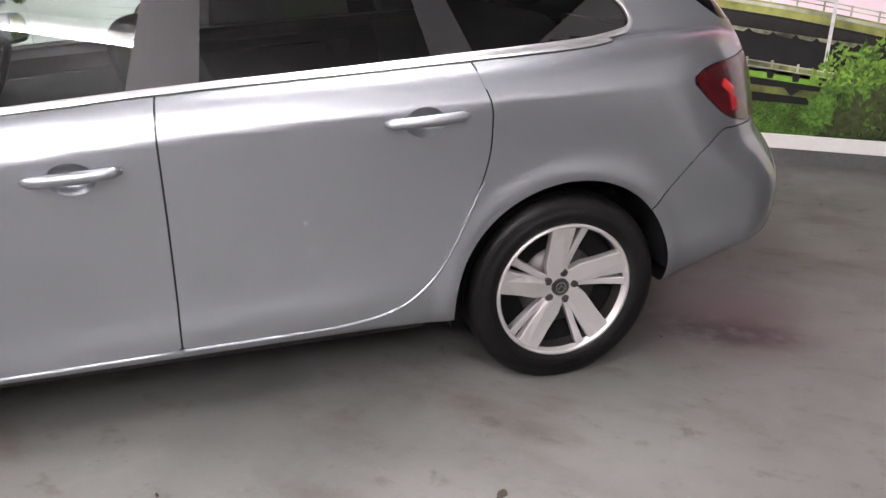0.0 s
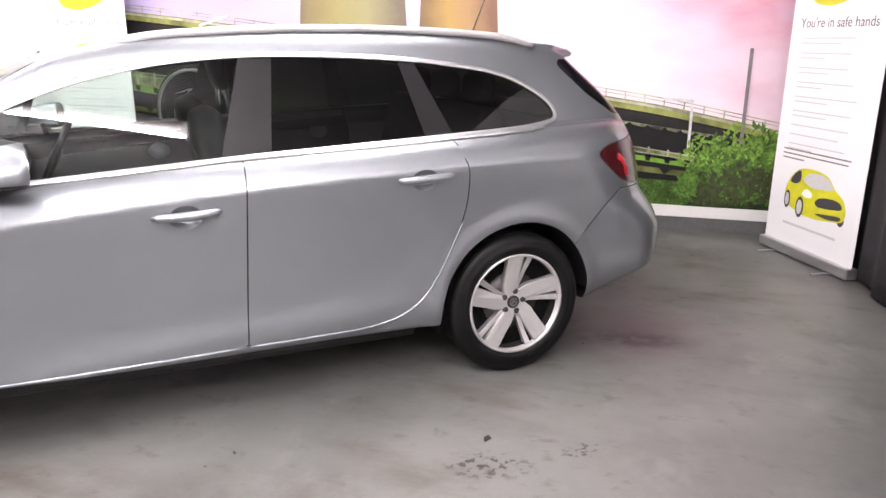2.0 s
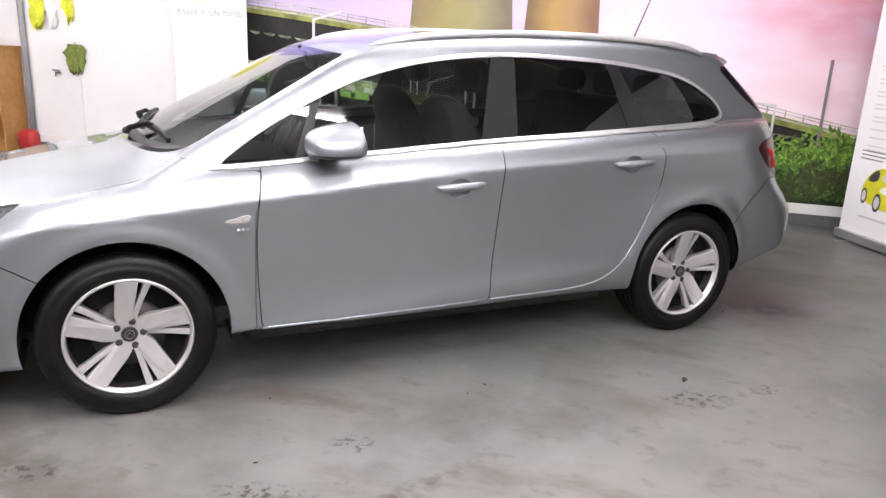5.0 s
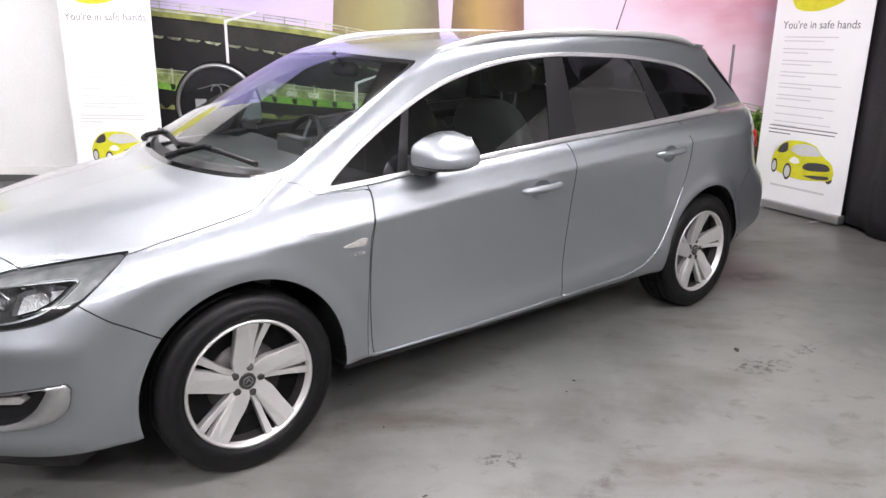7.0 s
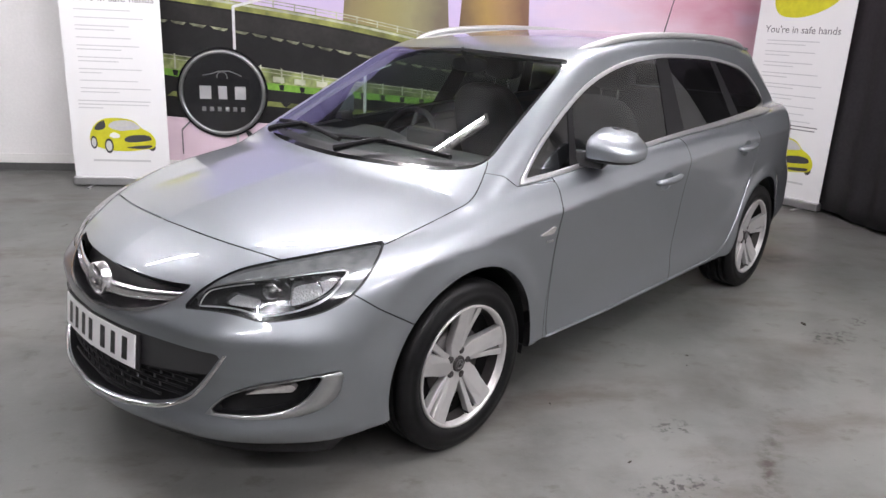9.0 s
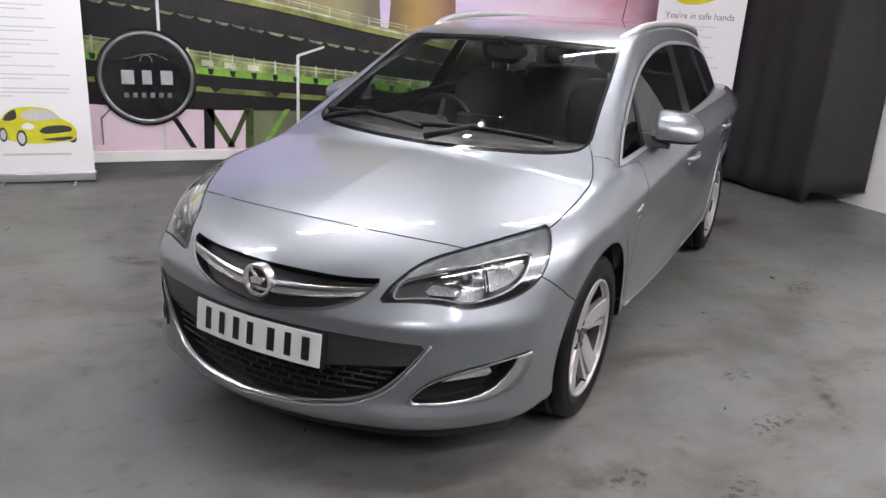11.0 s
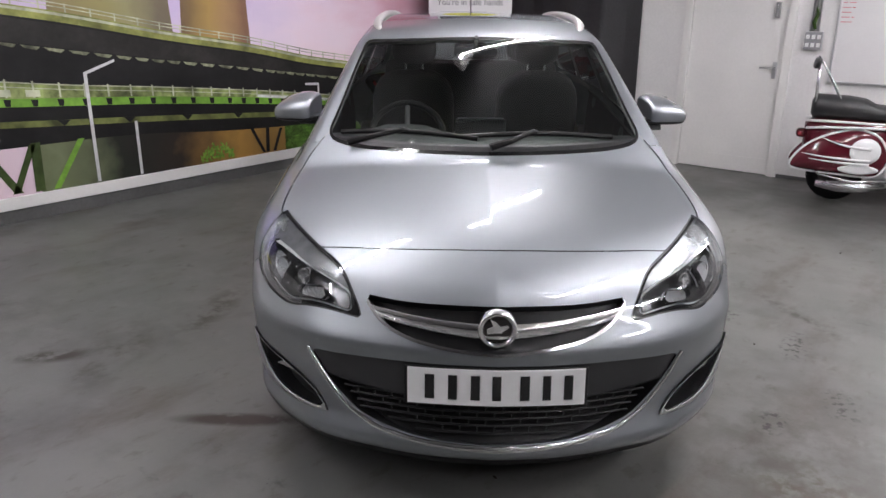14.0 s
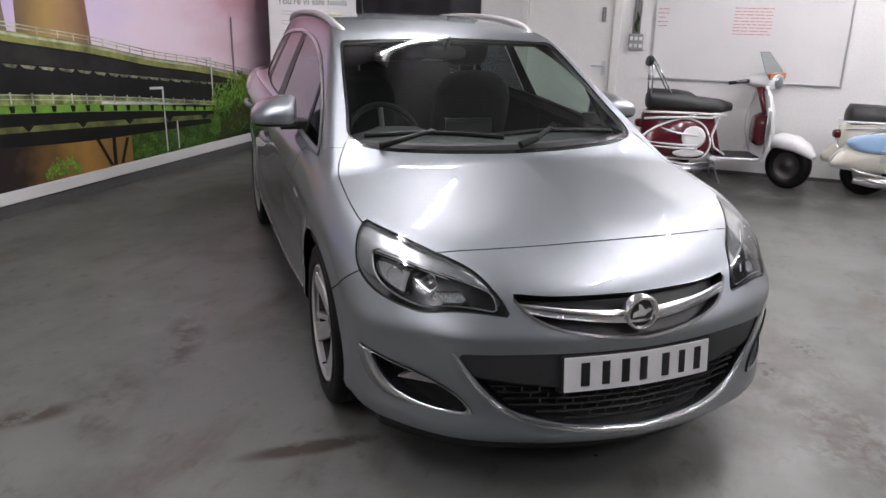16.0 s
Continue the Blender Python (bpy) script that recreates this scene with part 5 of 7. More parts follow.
for z in (0.318, 0.338, 0.358, 0.378, 0.398, 0.418):
    w = min(0.48, 0.16 + 0.14 * (z - 0.30) / 0.018 * 0.55) if z < 0.36 else 0.40 + (z - 0.36) * 1.0
    pts = []
    for i in range(25):
        y = -w + 2 * w * i / 24
        pts.append((float(nose_x(z) + nose_back(abs(y))) + 0.022, y, z))
    slat = part("slat", tube(pts, 0.0042, 6), BLACK, lower_grille)
link_mesh = None
for row, z in enumerate((0.328, 0.348, 0.368, 0.388, 0.408)):
    for i in range(-9, 10):
        y = (i + 0.5 * (row % 2)) * 0.052
        if abs(y) < 0.14 + (z - 0.31) * 3:
            x = float(nose_x(z) + nose_back(abs(y))) + 0.022
            if link_mesh is None:
                link = part("mesh_link", box(-0.003, 0.003, -0.0025, 0.0025, -0.010, 0.010), BLACK_SATIN, lower_grille)
                link_mesh = link.data
            else:
                link = new("mesh_link", link_mesh)
                link.parent = lower_grille
            link.location = (x, y, z)
# chrome strip round the lower opening
def front_at(y, z):
    """The foremost point of the form at a place across and a height."""
    x = np.arange(-1.05, -0.2, 0.001)
    return (float(x[np.argmax(car_form(np.stack([x, 0 * x + y, 0 * x + z], 1)) < 0)]), y, z)


strip_z = spline((-0.572, 0.530), (-0.542, 0.480), (-0.513, 0.436), (-0.455, 0.368), (-0.394, 0.330), (-0.262, 0.301), (-0.12, 0.290), (0, 0.287))
pts = [front_at(y, float(strip_z(-abs(y)))) for y in [0.572 * math.sin(math.pi / 2 * i / 32) for i in range(-32, 33)]]
part("lower_grille_trim", tube(pts, [0.0055 + 0.0055 * (1 - abs(p[1]) / 0.58) ** 0.7 for p in pts], 10), CHROME, front_bumper, "curved chrome strip", True)

# number plate, its characters as plain bars
def bent(bm):
    """Bends a flat plate round the nose."""
    for k in range(-9, 10):
        bmesh.ops.bisect_plane(bm, geom=list(bm.verts) + list(bm.edges) + list(bm.faces), plane_co=(k * 0.027, 0, 0), plane_no=(1, 0, 0))
    for v in bm.verts:
        v.co.y += 0.85 * float(nose_back(abs(v.co.x)))
    return bm


plate = part("number_plate", bent(box(-0.26, 0.26, -0.002, 0.002, -0.0555, 0.0555, 0.0015)), PLATE_WHITE, car, "white number plate with plain dark bars")
placed(plate, pose(-0.960, 0, 0.4755, -6, 0, -90))
for k, w in zip((-0.195, -0.128, -0.062, 0.0, 0.082, 0.146, 0.210), (0.028, 0.026, 0.027, 0.026, 0.028, 0.024, 0.027)):
    placed(part("character_bar", bent(box(k - w / 2, k + w / 2, -0.004, -0.0025, -0.0375, 0.0375)), GLOSS_BLACK, plate), Matrix())
placed(part("plate_frame", bent(box(-0.27, 0.27, 0.0025, 0.012, -0.06, 0.06, 0.003)), BLACK, plate), Matrix())

# handles, mirrors
for side in (-1, 1):
    for name, (cx, cz) in CUPS.items():
        v, q, n = half(name + "_cup", 0, side)
        deep = np.clip(-cup(v, (cx, cz)) / 0.03, 0, 1)
        mesh_object("handle_cup", v - n * (0.026 * np.sin(deep * math.pi / 2))[:, None], q, SILVER, doors[name, side])
        bm = bmesh.new()
        pts, rad = [], []
        for i in range(13):
            a = i / 12
            x = cx - 0.112 + 0.232 * a
            p = on_form((x, side * 0.9, cz + 0.002 + 0.010 * a))
            out = 0.002 + 0.022 * math.sin(math.pi * min(1, max(0, a))) ** 0.5
            pts.append((x, p[1] + side * out, p[2]))
            rad.append(0.0145 + 0.002 * math.sin(math.pi * a) - (0.007 if i in (0, 12) else 0))
        tube(pts, rad, 12, flat=1.0, bm=bm)
        part("door_handle", bm, SILVER, doors[name, side], "silver pull handle", True)
    mirror = part("door_mirror", egg((0.118, 0.124, 0.074), 3.0, 0.075, -0.55, 1.0), SILVER, car, "silver door mirror with black underside", True)
    for v in mirror.data.vertices:
        f, out = (v.co.x + 0.118) / 0.193, v.co.y * side / 0.124
        v.co.y = side * 0.124 * max(out, -0.74) * (0.86 + 0.14 * f)
        fall = 1.06 - 0.42 * max(0, (out + 0.35) / 1.35) ** 2
        v.co.z = (v.co.z + 0.043) * (0.70 + 0.30 * f) * fall - 0.043
    placed(mirror, pose(0.785, side * 0.885, 1.052, 0, 0, -side * 8))
    under = part("mirror_base", egg((0.112, 0.108, 0.022), 2.8, 0.072, -1.0, 0.3), BLACK, mirror, "", True)
    under.location = (0, 0, -0.038)
    part("mirror_glass", slab([(-0.078, -0.035), (0.078, -0.035), (0.085, 0.02), (0.06, 0.055), (-0.06, 0.06), (-0.085, 0.02)], 0.003, 0.001), CHROME, mirror).matrix_basis = pose(0.079, 0, 0.0, 0, 0, 90)
    stalk = part("mirror_stalk", slab([(-0.05, -0.035), (0.035, -0.02), (0.045, 0.02), (-0.03, 0.025)], 0.16, 0.006), BLACK, mirror)
    stalk.matrix_basis = pose(-0.02, 0, -0.045) @ pose(0, -side * 0.015, -0.005, 0, 0, 180 if side > 0 else 0)

# roof rails, aerial, spoiler
for side in (-1, 1):
    pts, rad = [], []
    for i in range(41):
        a = i / 40
        x = 1.03 + 1.86 * a
        y = 0.535 - 0.02 * a - 0.03 * max(0, 1 - a / 0.08)
        lift = min(1, a / 0.14, (1 - a) / 0.10)
        z = float(roof_z(x) - 0.06 * y * y) - 0.012 + 0.024 * lift ** 0.6
        pts.append((x, side * y, z))
        rad.append(0.012 + 0.009 * min(1, min(a, 1 - a) / 0.06))
    part("roof_rail", tube(pts, rad, 10, flat=0.75), ALLOY, car, "silver roof rail", True)
mast = part("aerial", tube([(2.80, 0, 1.462), (2.815, 0, 1.482), (2.845, 0, 1.492)], [0.028, 0.02, 0.008], 12), BLACK, car, "thin black roof aerial", True)
part("aerial_rod", tube([(2.835, 0, 1.487), (2.92, 0, 1.69), (2.99, 0, 1.86)], [0.0045, 0.0032, 0.002], 8), BLACK, mast)
bm = bmesh.new()
rows = []
for i in range(21):
    y = -0.50 + i * 0.05
    e = 1 - max(0, (abs(y) - 0.40) / 0.10) ** 2 * 0.55
    back = 2.93 + 0.27 * e - 0.10 * y * y
    z0 = float(roof_z(2.9)) - 0.06 * y * y
    drop = 0.02 * (1 - e)
    rows.append([bm.verts.new(c) for c in ((2.88, y, z0 + 0.004), (3.02, y, z0 - 0.008), (back - 0.03, y, z0 - 0.030 - drop), (back, y, z0 - 0.046 - drop), (back - 0.008, y, z0 - 0.058 - drop), (2.98, y, z0 - 0.085))])
for p, q in zip(rows, rows[1:]):
    for k in range(5):
        bm.faces.new((p[k], q[k], q[k + 1], p[k + 1]))
bm.faces.new(rows[0]), bm.faces.new(rows[-1][::-1])
bmesh.ops.recalc_face_normals(bm, faces=bm.faces)
part("rear_spoiler", bm, SILVER, car, "", True)

# floor pan and engine tray, low between the wheels: plain boxes added to block light
part("floor_pan", box(0.44, 2.26, -0.70, 0.70, 0.185, 0.275, 0.03), BLACK, car, "dark underside of the floor, added to deepen the shade")
part("engine_tray", box(-0.62, 0.44, -0.52, 0.52, 0.180, 0.300, 0.03), BLACK, car)
part("rear_shade_block", box(2.26, 3.05, -0.50, 0.50, 0.200, 0.320, 0.04), BLACK, car)

# bright lower door edges
for side in (-1, 1):
    for name, corners in (("front_door", [(0.492, 0.300), (1.000, 0.309), (1.507, 0.318)]), ("rear_door", [(1.515, 0.318), (1.96, 0.322, 0.05), (2.10, 0.345, 0.10), (2.20, 0.400, 0.12), (2.288, 0.50, 0.15), (2.400, 0.735)])):
        line = rounded([(c[0], c[1], 0.0) if k in (0, len(corners) - 1) else c for k, c in enumerate(corners)])
        fine = [line[k] + (line[k + 1] - line[k]) * j / 6 for k in range(len(line) - 1) for j in range(6)] + [line[-1]]
        path = settle(np.array([(x, -0.87, z - 0.003) for x, z in fine]), 8)
        part("door_edge", tube([(x, -side * y, z) for x, y, z in path], [0.0062 if z < 0.36 else 0.0042 for x, y, z in path], 8), SILVER, doors[name, side], "bright folded lower edge", True)

# black lip below the front bumper
bm = bmesh.new()
rows = []
for i in range(41):
    y = -0.74 + 1.48 * i / 40
    x = float(nose_x(0.24) + nose_back(abs(y)) * 1.16)
    rows.append([bm.verts.new(c) for c in ((x + 0.055, y, 0.262), (x + 0.050, y, 0.225), (x + 0.065, y, 0.182), (x + 0.090, y, 0.175), (x + 0.14, y, 0.20), (x + 0.14, y, 0.26))])
for p, q in zip(rows, rows[1:]):
    for k in range(5):
        bm.faces.new((p[k], p[k + 1], q[k + 1], q[k]))
bm.faces.new(rows[0]), bm.faces.new(rows[-1][::-1])
bmesh.ops.recalc_face_normals(bm, faces=bm.faces)
part("front_lip", bm, BLACK, front_bumper, "black plastic lower lip", True)

# wipers
def on_screen(y, z, off):
    return (0.05 + (z - 0.965) * 1.88 + 0.28 * y * y - off * 0.47, y, z + off * 0.88)


for y0, y1, yp in ((0.60, 0.03, 0.56), (0.10, -0.53, -0.02)):
    blade = part("wiper", tube([on_screen(y0 + (y1 - y0) * i / 12, 1.012 + 0.014 * math.sin(math.pi * i / 12) - 0.006 * i / 12, 0.012) for i in range(13)], 0.0105, 8), RUBBER, car, "black wiper blade and arm")
    part("wiper_arm", tube([on_screen(yp, 0.975, 0.02), on_screen(yp - 0.08, 0.985, 0.035), on_screen((y0 + y1) / 2 + 0.02, 1.018, 0.032), on_screen((y0 + y1) / 2, 1.024, 0.018)], [0.017, 0.013, 0.010, 0.008], 8), RUBBER, blade)

# ---- the cabin ----
lining = []
for name, depth in (("roof", 0.03), ("shell", 0.03)):
    v, q, n = whole(name, depth)
    keep = [f for f in q if v[list(f), 2].mean() > 0.99 and v[list(f), 0].mean() < 3.0]
    ids = sorted({i for f in keep for i in f})
    index = {i: k for k, i in enumerate(ids)}
    mesh_object("headlining", v[ids], [tuple(index[i] for i in f[::-1]) for f in keep], LINING, car, None, "pale grey roof and pillar lining")
for side in (-1, 1):
    for name in ("front_door", "rear_door"):
        v, q, n = half(name, 0.05, side)
        mesh_object("door_card", v, [f[::-1] for f in q], CABIN, doors[name, side], None, "dark door lining")
part("cabin_floor", box(0.05, 2.95, -0.70, 0.70, 0.30, 0.36), CABIN, car)
part("bulkhead", box(0.10, 0.16, -0.68, 0.68, 0.32, 0.90), CABIN, car)
part("boot_floor", box(2.95, 3.30, -0.52, 0.52, 0.52, 0.55), CABIN, car)
part("boot_back", box(3.25, 3.28, -0.55, 0.55, 0.52, 1.05), CABIN, car)
bm = bmesh.new()
rows = []
for i in range(17):
    y = -0.70 + 1.40 * i / 16
    hood = 0.045 * math.exp(-((y - 0.36) / 0.17) ** 4)
    e = 0.28 * y * y
    rows.append([bm.verts.new(c) for c in ((0.14 + e, y, 0.90), (0.20 + e, y, 0.955), (0.45 + 0.5 * e, y, 0.965), (0.62, y, 0.955 + hood), (0.70, y, 0.93 + hood * 0.9), (0.72, y, 0.86), (0.66, y, 0.70), (0.60, y, 0.50))])
for p, q in zip(rows, rows[1:]):
    for k in range(7):
        bm.faces.new((p[k], p[k + 1], q[k + 1], q[k]))
bmesh.ops.recalc_face_normals(bm, faces=bm.faces)
dash = part("dashboard", bm, CABIN, car, "dark grey dashboard", True)
part("screen_pod", box(0.60, 0.66, -0.12, 0.12, 0.93, 1.03, 0.012), GLOSS_BLACK, dash)
ring = [(0.185 * math.cos(2 * math.pi * k / 40), 0.185 * math.sin(2 * math.pi * k / 40), 0) for k in range(40)]
wheel_rim = part("steering_wheel", tube(ring, 0.016, 10, True), RUBBER, car, "black three-spoke steering wheel", True)
placed(wheel_rim, pose(0.84, 0.36, 0.895, 0, -64, 0))
part("wheel_boss", egg((0.075, 0.07, 0.025), 2.5), BLACK_SATIN, wheel_rim, "", True)
for a in (90, 210, -30):
    c, s = math.cos(math.radians(a)), math.sin(math.radians(a))
    part("wheel_spoke", tube([(0.05 * s, 0.05 * c, 0), (0.18 * s, 0.18 * c, 0)], 0.014, 8, flat=0.5), BLACK_SATIN, wheel_rim)


def seat(y):
    base = part("seat", egg((0.26, 0.25, 0.13), 3.2), SEAT, car, "dark cloth seat", True)
    placed(base, pose(1.28, y, 0.55, 0, -6, 0))
    back = part("seat_back", egg((0.30, 0.24, 0.085), 3.2), SEAT, base, "", True)
    placed(back, pose(0.30, 0, 0.32, 0, -104, 0))
    head = part("head_restraint", egg((0.085, 0.13, 0.05), 3.0), SEAT, base, "", True)
    placed(head, pose(0.41, 0, 0.70, 0, -98, 0))
    for s in (-0.05, 0.05):
        part("post", tube([(0.385, s, 0.55), (0.40, s, 0.66)], 0.007, 8), CHROME, base)


seat(-0.36)
seat(0.36)
bench = part("rear_bench", box(2.0, 2.5, -0.62, 0.62, 0.45, 0.68, 0.06), SEAT, car, "dark cloth rear bench", True)
placed(part("bench_back", box(-0.07, 0.07, -0.62, 0.62, 0, 0.62, 0.05), SEAT, bench, "", True), pose(2.52, 0, 0.56, 0, 14, 0))
for y in (-0.38, 0.0, 0.38):
    placed(part("head_restraint", egg((0.05, 0.12, 0.07), 3.0), SEAT, bench, "", True), pose(2.69, y, 1.24))
inner_mirror = part("rear_view_mirror", egg((0.015, 0.11, 0.035), 3.0), BLACK, car, "black rear-view mirror", True)
placed(inner_mirror, pose(0.92, 0.02, 1.315))
part("mirror_stem", tube([(-0.06, 0, 0.075), (0, 0, 0)], 0.01, 8), BLACK, inner_mirror)


# ---- the side of the room with the banners ----
def banner(m, width, height, label, swoosh):
    """A roll-up banner: cassette foot, sheet, top rail, printed text lines and a small car picture."""
    foot = part("roll_up_banner", box(-width / 2 - 0.01, width / 2 + 0.01, -0.045, 0.045, 0.012, 0.085, 0.012), ALU)
    tagged(foot, label, "banner", "roll-up banners beside the picture")
    foot.matrix_basis = m
    for s in (-width * 0.32, width * 0.32):
        part("foot_bar", box(s - 0.012, s + 0.012, -0.16, 0.10, 0.0, 0.012, 0.003), ALU, foot)
    sheet = part("sheet", box(-width / 2, width / 2, -0.002, 0.002, 0.085, height), BANNER, foot, "white printed sheet")
    part("top_rail", box(-width / 2, width / 2, -0.010, 0.010, height, height + 0.03, 0.004), ALU, foot)
    part("pole", tube([(0, 0.02, 0.08), (0, 0.02, height)], 0.008, 8), ALU, foot)

    def flat(name, pts, mat, k=1, lab=""):
        bm = bmesh.new()
        bm.faces.new([bm.verts.new((x, -0.002 - 0.0012 * k, z)) for x, z in pts])
        return part(name, bm, mat, sheet, lab)
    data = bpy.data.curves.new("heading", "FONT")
    data.body = "You're in safe ha" + "nds"
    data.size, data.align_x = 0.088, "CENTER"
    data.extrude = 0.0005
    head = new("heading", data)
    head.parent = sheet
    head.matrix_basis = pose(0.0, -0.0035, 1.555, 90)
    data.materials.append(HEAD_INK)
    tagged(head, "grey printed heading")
    random.seed(int(width * 1000 + swoosh))
    z = 1.49
    while z > 0.78:
        for k in range(random.choice((1, 2, 2))):
            w = width * random.uniform(0.52, 0.72) if k == 0 else width * random.uniform(0.2, 0.5)
            x0 = -width * 0.36
            flat("text_line", [(x0, z), (x0 + w, z), (x0 + w, z - 0.008), (x0, z - 0.008)], PALE_INK)
            z -= 0.032
        z -= 0.032
    for k, w in enumerate((0.74, 0.72, 0.25)):
        x0 = -width * 0.40
        flat("text_line", [(x0, 0.745 - 0.03 * k), (x0 + width * w, 0.745 - 0.03 * k), (x0 + width * w, 0.736 - 0.03 * k), (x0, 0.736 - 0.03 * k)], PALE_INK if swoosh else HEAD_INK)
    flat("text_line", [(-width * 0.3, 0.235), (width * 0.3, 0.235), (width * 0.3, 0.218), (-width * 0.3, 0.218)], PALE_INK)
    c = closed_curve([(-0.25, 1.72), (-0.05, 1.69), (0.16, 1.75), (0.30, 1.86), (0.20, 1.98), (-0.12, 2.0), (-0.30, 1.88)])
    flat("swoosh", [tuple(p) for p in c], YELLOW, 1, "yellow printed shape")
    s = width / 0.80

    def pic(name, pts, mat, k, smooth=True, lab=""):
        p = closed_curve(pts, 5) if smooth else np.array(pts)
        flat(name, [(0.02 + (a - 0.5) * 0.56 * s, 0.30 + b * 0.56 * s) for a, b in p], mat, k, lab)
    pic("car_picture", [(0.02, 0.16), (0.03, 0.30), (0.12, 0.44), (0.26, 0.52), (0.50, 0.53), (0.68, 0.49), (0.80, 0.38), (0.93, 0.30), (0.99, 0.18), (0.95, 0.08), (0.80, 0.05), (0.55, 0.02), (0.32, 0.03), (0.12, 0.08)], YELLOW, 2, lab="printed small yellow car")
    pic("car_screen", [(0.30, 0.40), (0.38, 0.48), (0.55, 0.50), (0.68, 0.47), (0.77, 0.38), (0.6, 0.35), (0.45, 0.34)], PALE_INK, 3)
    pic("car_side_window", [(0.09, 0.36), (0.15, 0.45), (0.24, 0.49), (0.25, 0.38), (0.16, 0.34)], INK, 3)
    pic("car_grille", [(0.52, 0.20), (0.60, 0.26), (0.78, 0.28), (0.90, 0.26), (0.92, 0.20), (0.75, 0.17), (0.58, 0.16)], INK, 3)
    pic("car_intake", [(0.55, 0.08), (0.75, 0.11), (0.92, 0.12), (0.90, 0.08), (0.72, 0.06)], INK, 3)
    for cx, cz, rx, rz in ((0.07, 0.15, 0.05, 0.10), (0.29, 0.10, 0.065, 0.115), (0.93, 0.09, 0.05, 0.06)):
        pic("car_wheel", [(cx + rx * math.cos(a), cz + rz * math.sin(a)) for a in np.arange(0, 6.28, 0.7)], INK, 1 if cx > 0.9 else 4)
        if cx < 0.9:
            pic("car_rim", [(cx + 0.68 * rx * math.cos(a), cz + 0.7 * rz * math.sin(a)) for a in np.arange(0, 6.28, 0.7)], PALE_INK, 5)
    pic("car_lamp", [(0.30, 0.25), (0.36, 0.31), (0.44, 0.29), (0.46, 0.24), (0.38, 0.22)], BANNER, 3)
    return foot


banner(pose(-1.715, 3.76, 0, 0, 0, -2), 0.80, 2.02, "white roll-up banner with yellow car print beside the picture", 1)
banner(pose(4.27, 3.27, 0, 0, 0, -64.5), 0.90, 2.02, "white roll-up banner with yellow car print before black curtain", 0)

# round sign before the picture
sign = part("round_sign", lathe([(0.0, 0.001), (0.0, 0.385), (0.012, 0.400), (0.035, 0.400), (0.035, 0.001)], 72), GLOSS_BLACK)
tagged(sign, "black round wall sign with chrome ring and plain bars", "sign")
sign.matrix_basis = pose(-0.865, PICTURE - 0.040, 0.815)
part("ring", lathe([(-0.001, 0.345), (-0.012, 0.350), (-0.014, 0.362), (-0.010, 0.376), (-0.001, 0.380)], 72), GREY_METAL, sign, "dull metal ring", True)
for x, w in ((-0.15, 0.10), (0.0, 0.075), (0.155, 0.095)):
    part("letter_bar", box(x - w / 2, x + w / 2, -0.008, -0.0005, -0.055, 0.06, 0.002), ALU, sign)
for k in range(6):
    part("small_letter_bar", box(-0.185 + k * 0.068, -0.150 + k * 0.068, -0.005, -0.0005, -0.165, -0.125, 0.001), GREY_METAL, sign)
part("outline", tube([(-0.17, -0.005, 0.15), (-0.10, -0.005, 0.165), (-0.03, -0.005, 0.19), (0.06, -0.005, 0.195), (0.13, -0.005, 0.17), (0.17, -0.005, 0.15)], 0.005, 6), GREY_METAL, sign)
part("outline", tube([(0.045 * math.cos(a) - 0.0, -0.005, 0.14 + 0.045 * math.sin(a)) for a in np.arange(-0.3, 3.5, 0.3)], 0.005, 6), GREY_METAL, sign)


# ---- black curtain and the door ----
def curtain():
    bm = bmesh.new()
    path = []
    corners = [(4.60, 3.96), (4.56, 3.30), (4.50, 2.60), (4.50, 1.82), (4.80, 1.72), (5.075, 1.66)]
    for a, b in zip(corners, corners[1:]):
        n = max(3, int(math.hypot(b[0] - a[0], b[1] - a[1]) / 0.03))
        path += [(a[0] + (b[0] - a[0]) * i / n, a[1] + (b[1] - a[1]) * i / n) for i in range(n)]
    rows = []
    for j in range(15):
        h = j / 14
        row = []
        for i, (x, y) in enumerate(path):
            w = 0.018 * math.sin(i * 0.55 + 0.8 * math.sin(i * 0.13)) * (0.5 + 0.5 * (1 - h)) + 0.012 * math.sin(i * 0.21 + 3 * h)
            z = 0.012 + 2.9 * h + (0.03 * abs(math.sin(i * 0.12)) + (0.10 if i > len(path) - 18 else 0)) * (1 - h) ** 6
            row.append(bm.verts.new((x - w, y + 0.3 * w, z)))
        rows.append(row)
    for p, q in zip(rows, rows[1:]):
        for i in range(len(path) - 1):
            bm.faces.new((p[i], p[i + 1], q[i + 1], q[i]))
    ob = part("curtain", bm, CURTAIN, None, "", True)
    tagged(ob, "heavy black cloth curtain hanging to the floor", "curtain")
    m = ob.modifiers.new("thick", "SOLIDIFY")
    m.thickness = 0.006
    rail = part("curtain_rail", tube([(x, y, 2.93) for x, y in corners], 0.012, 8), GREY_METAL, ob)
    return ob


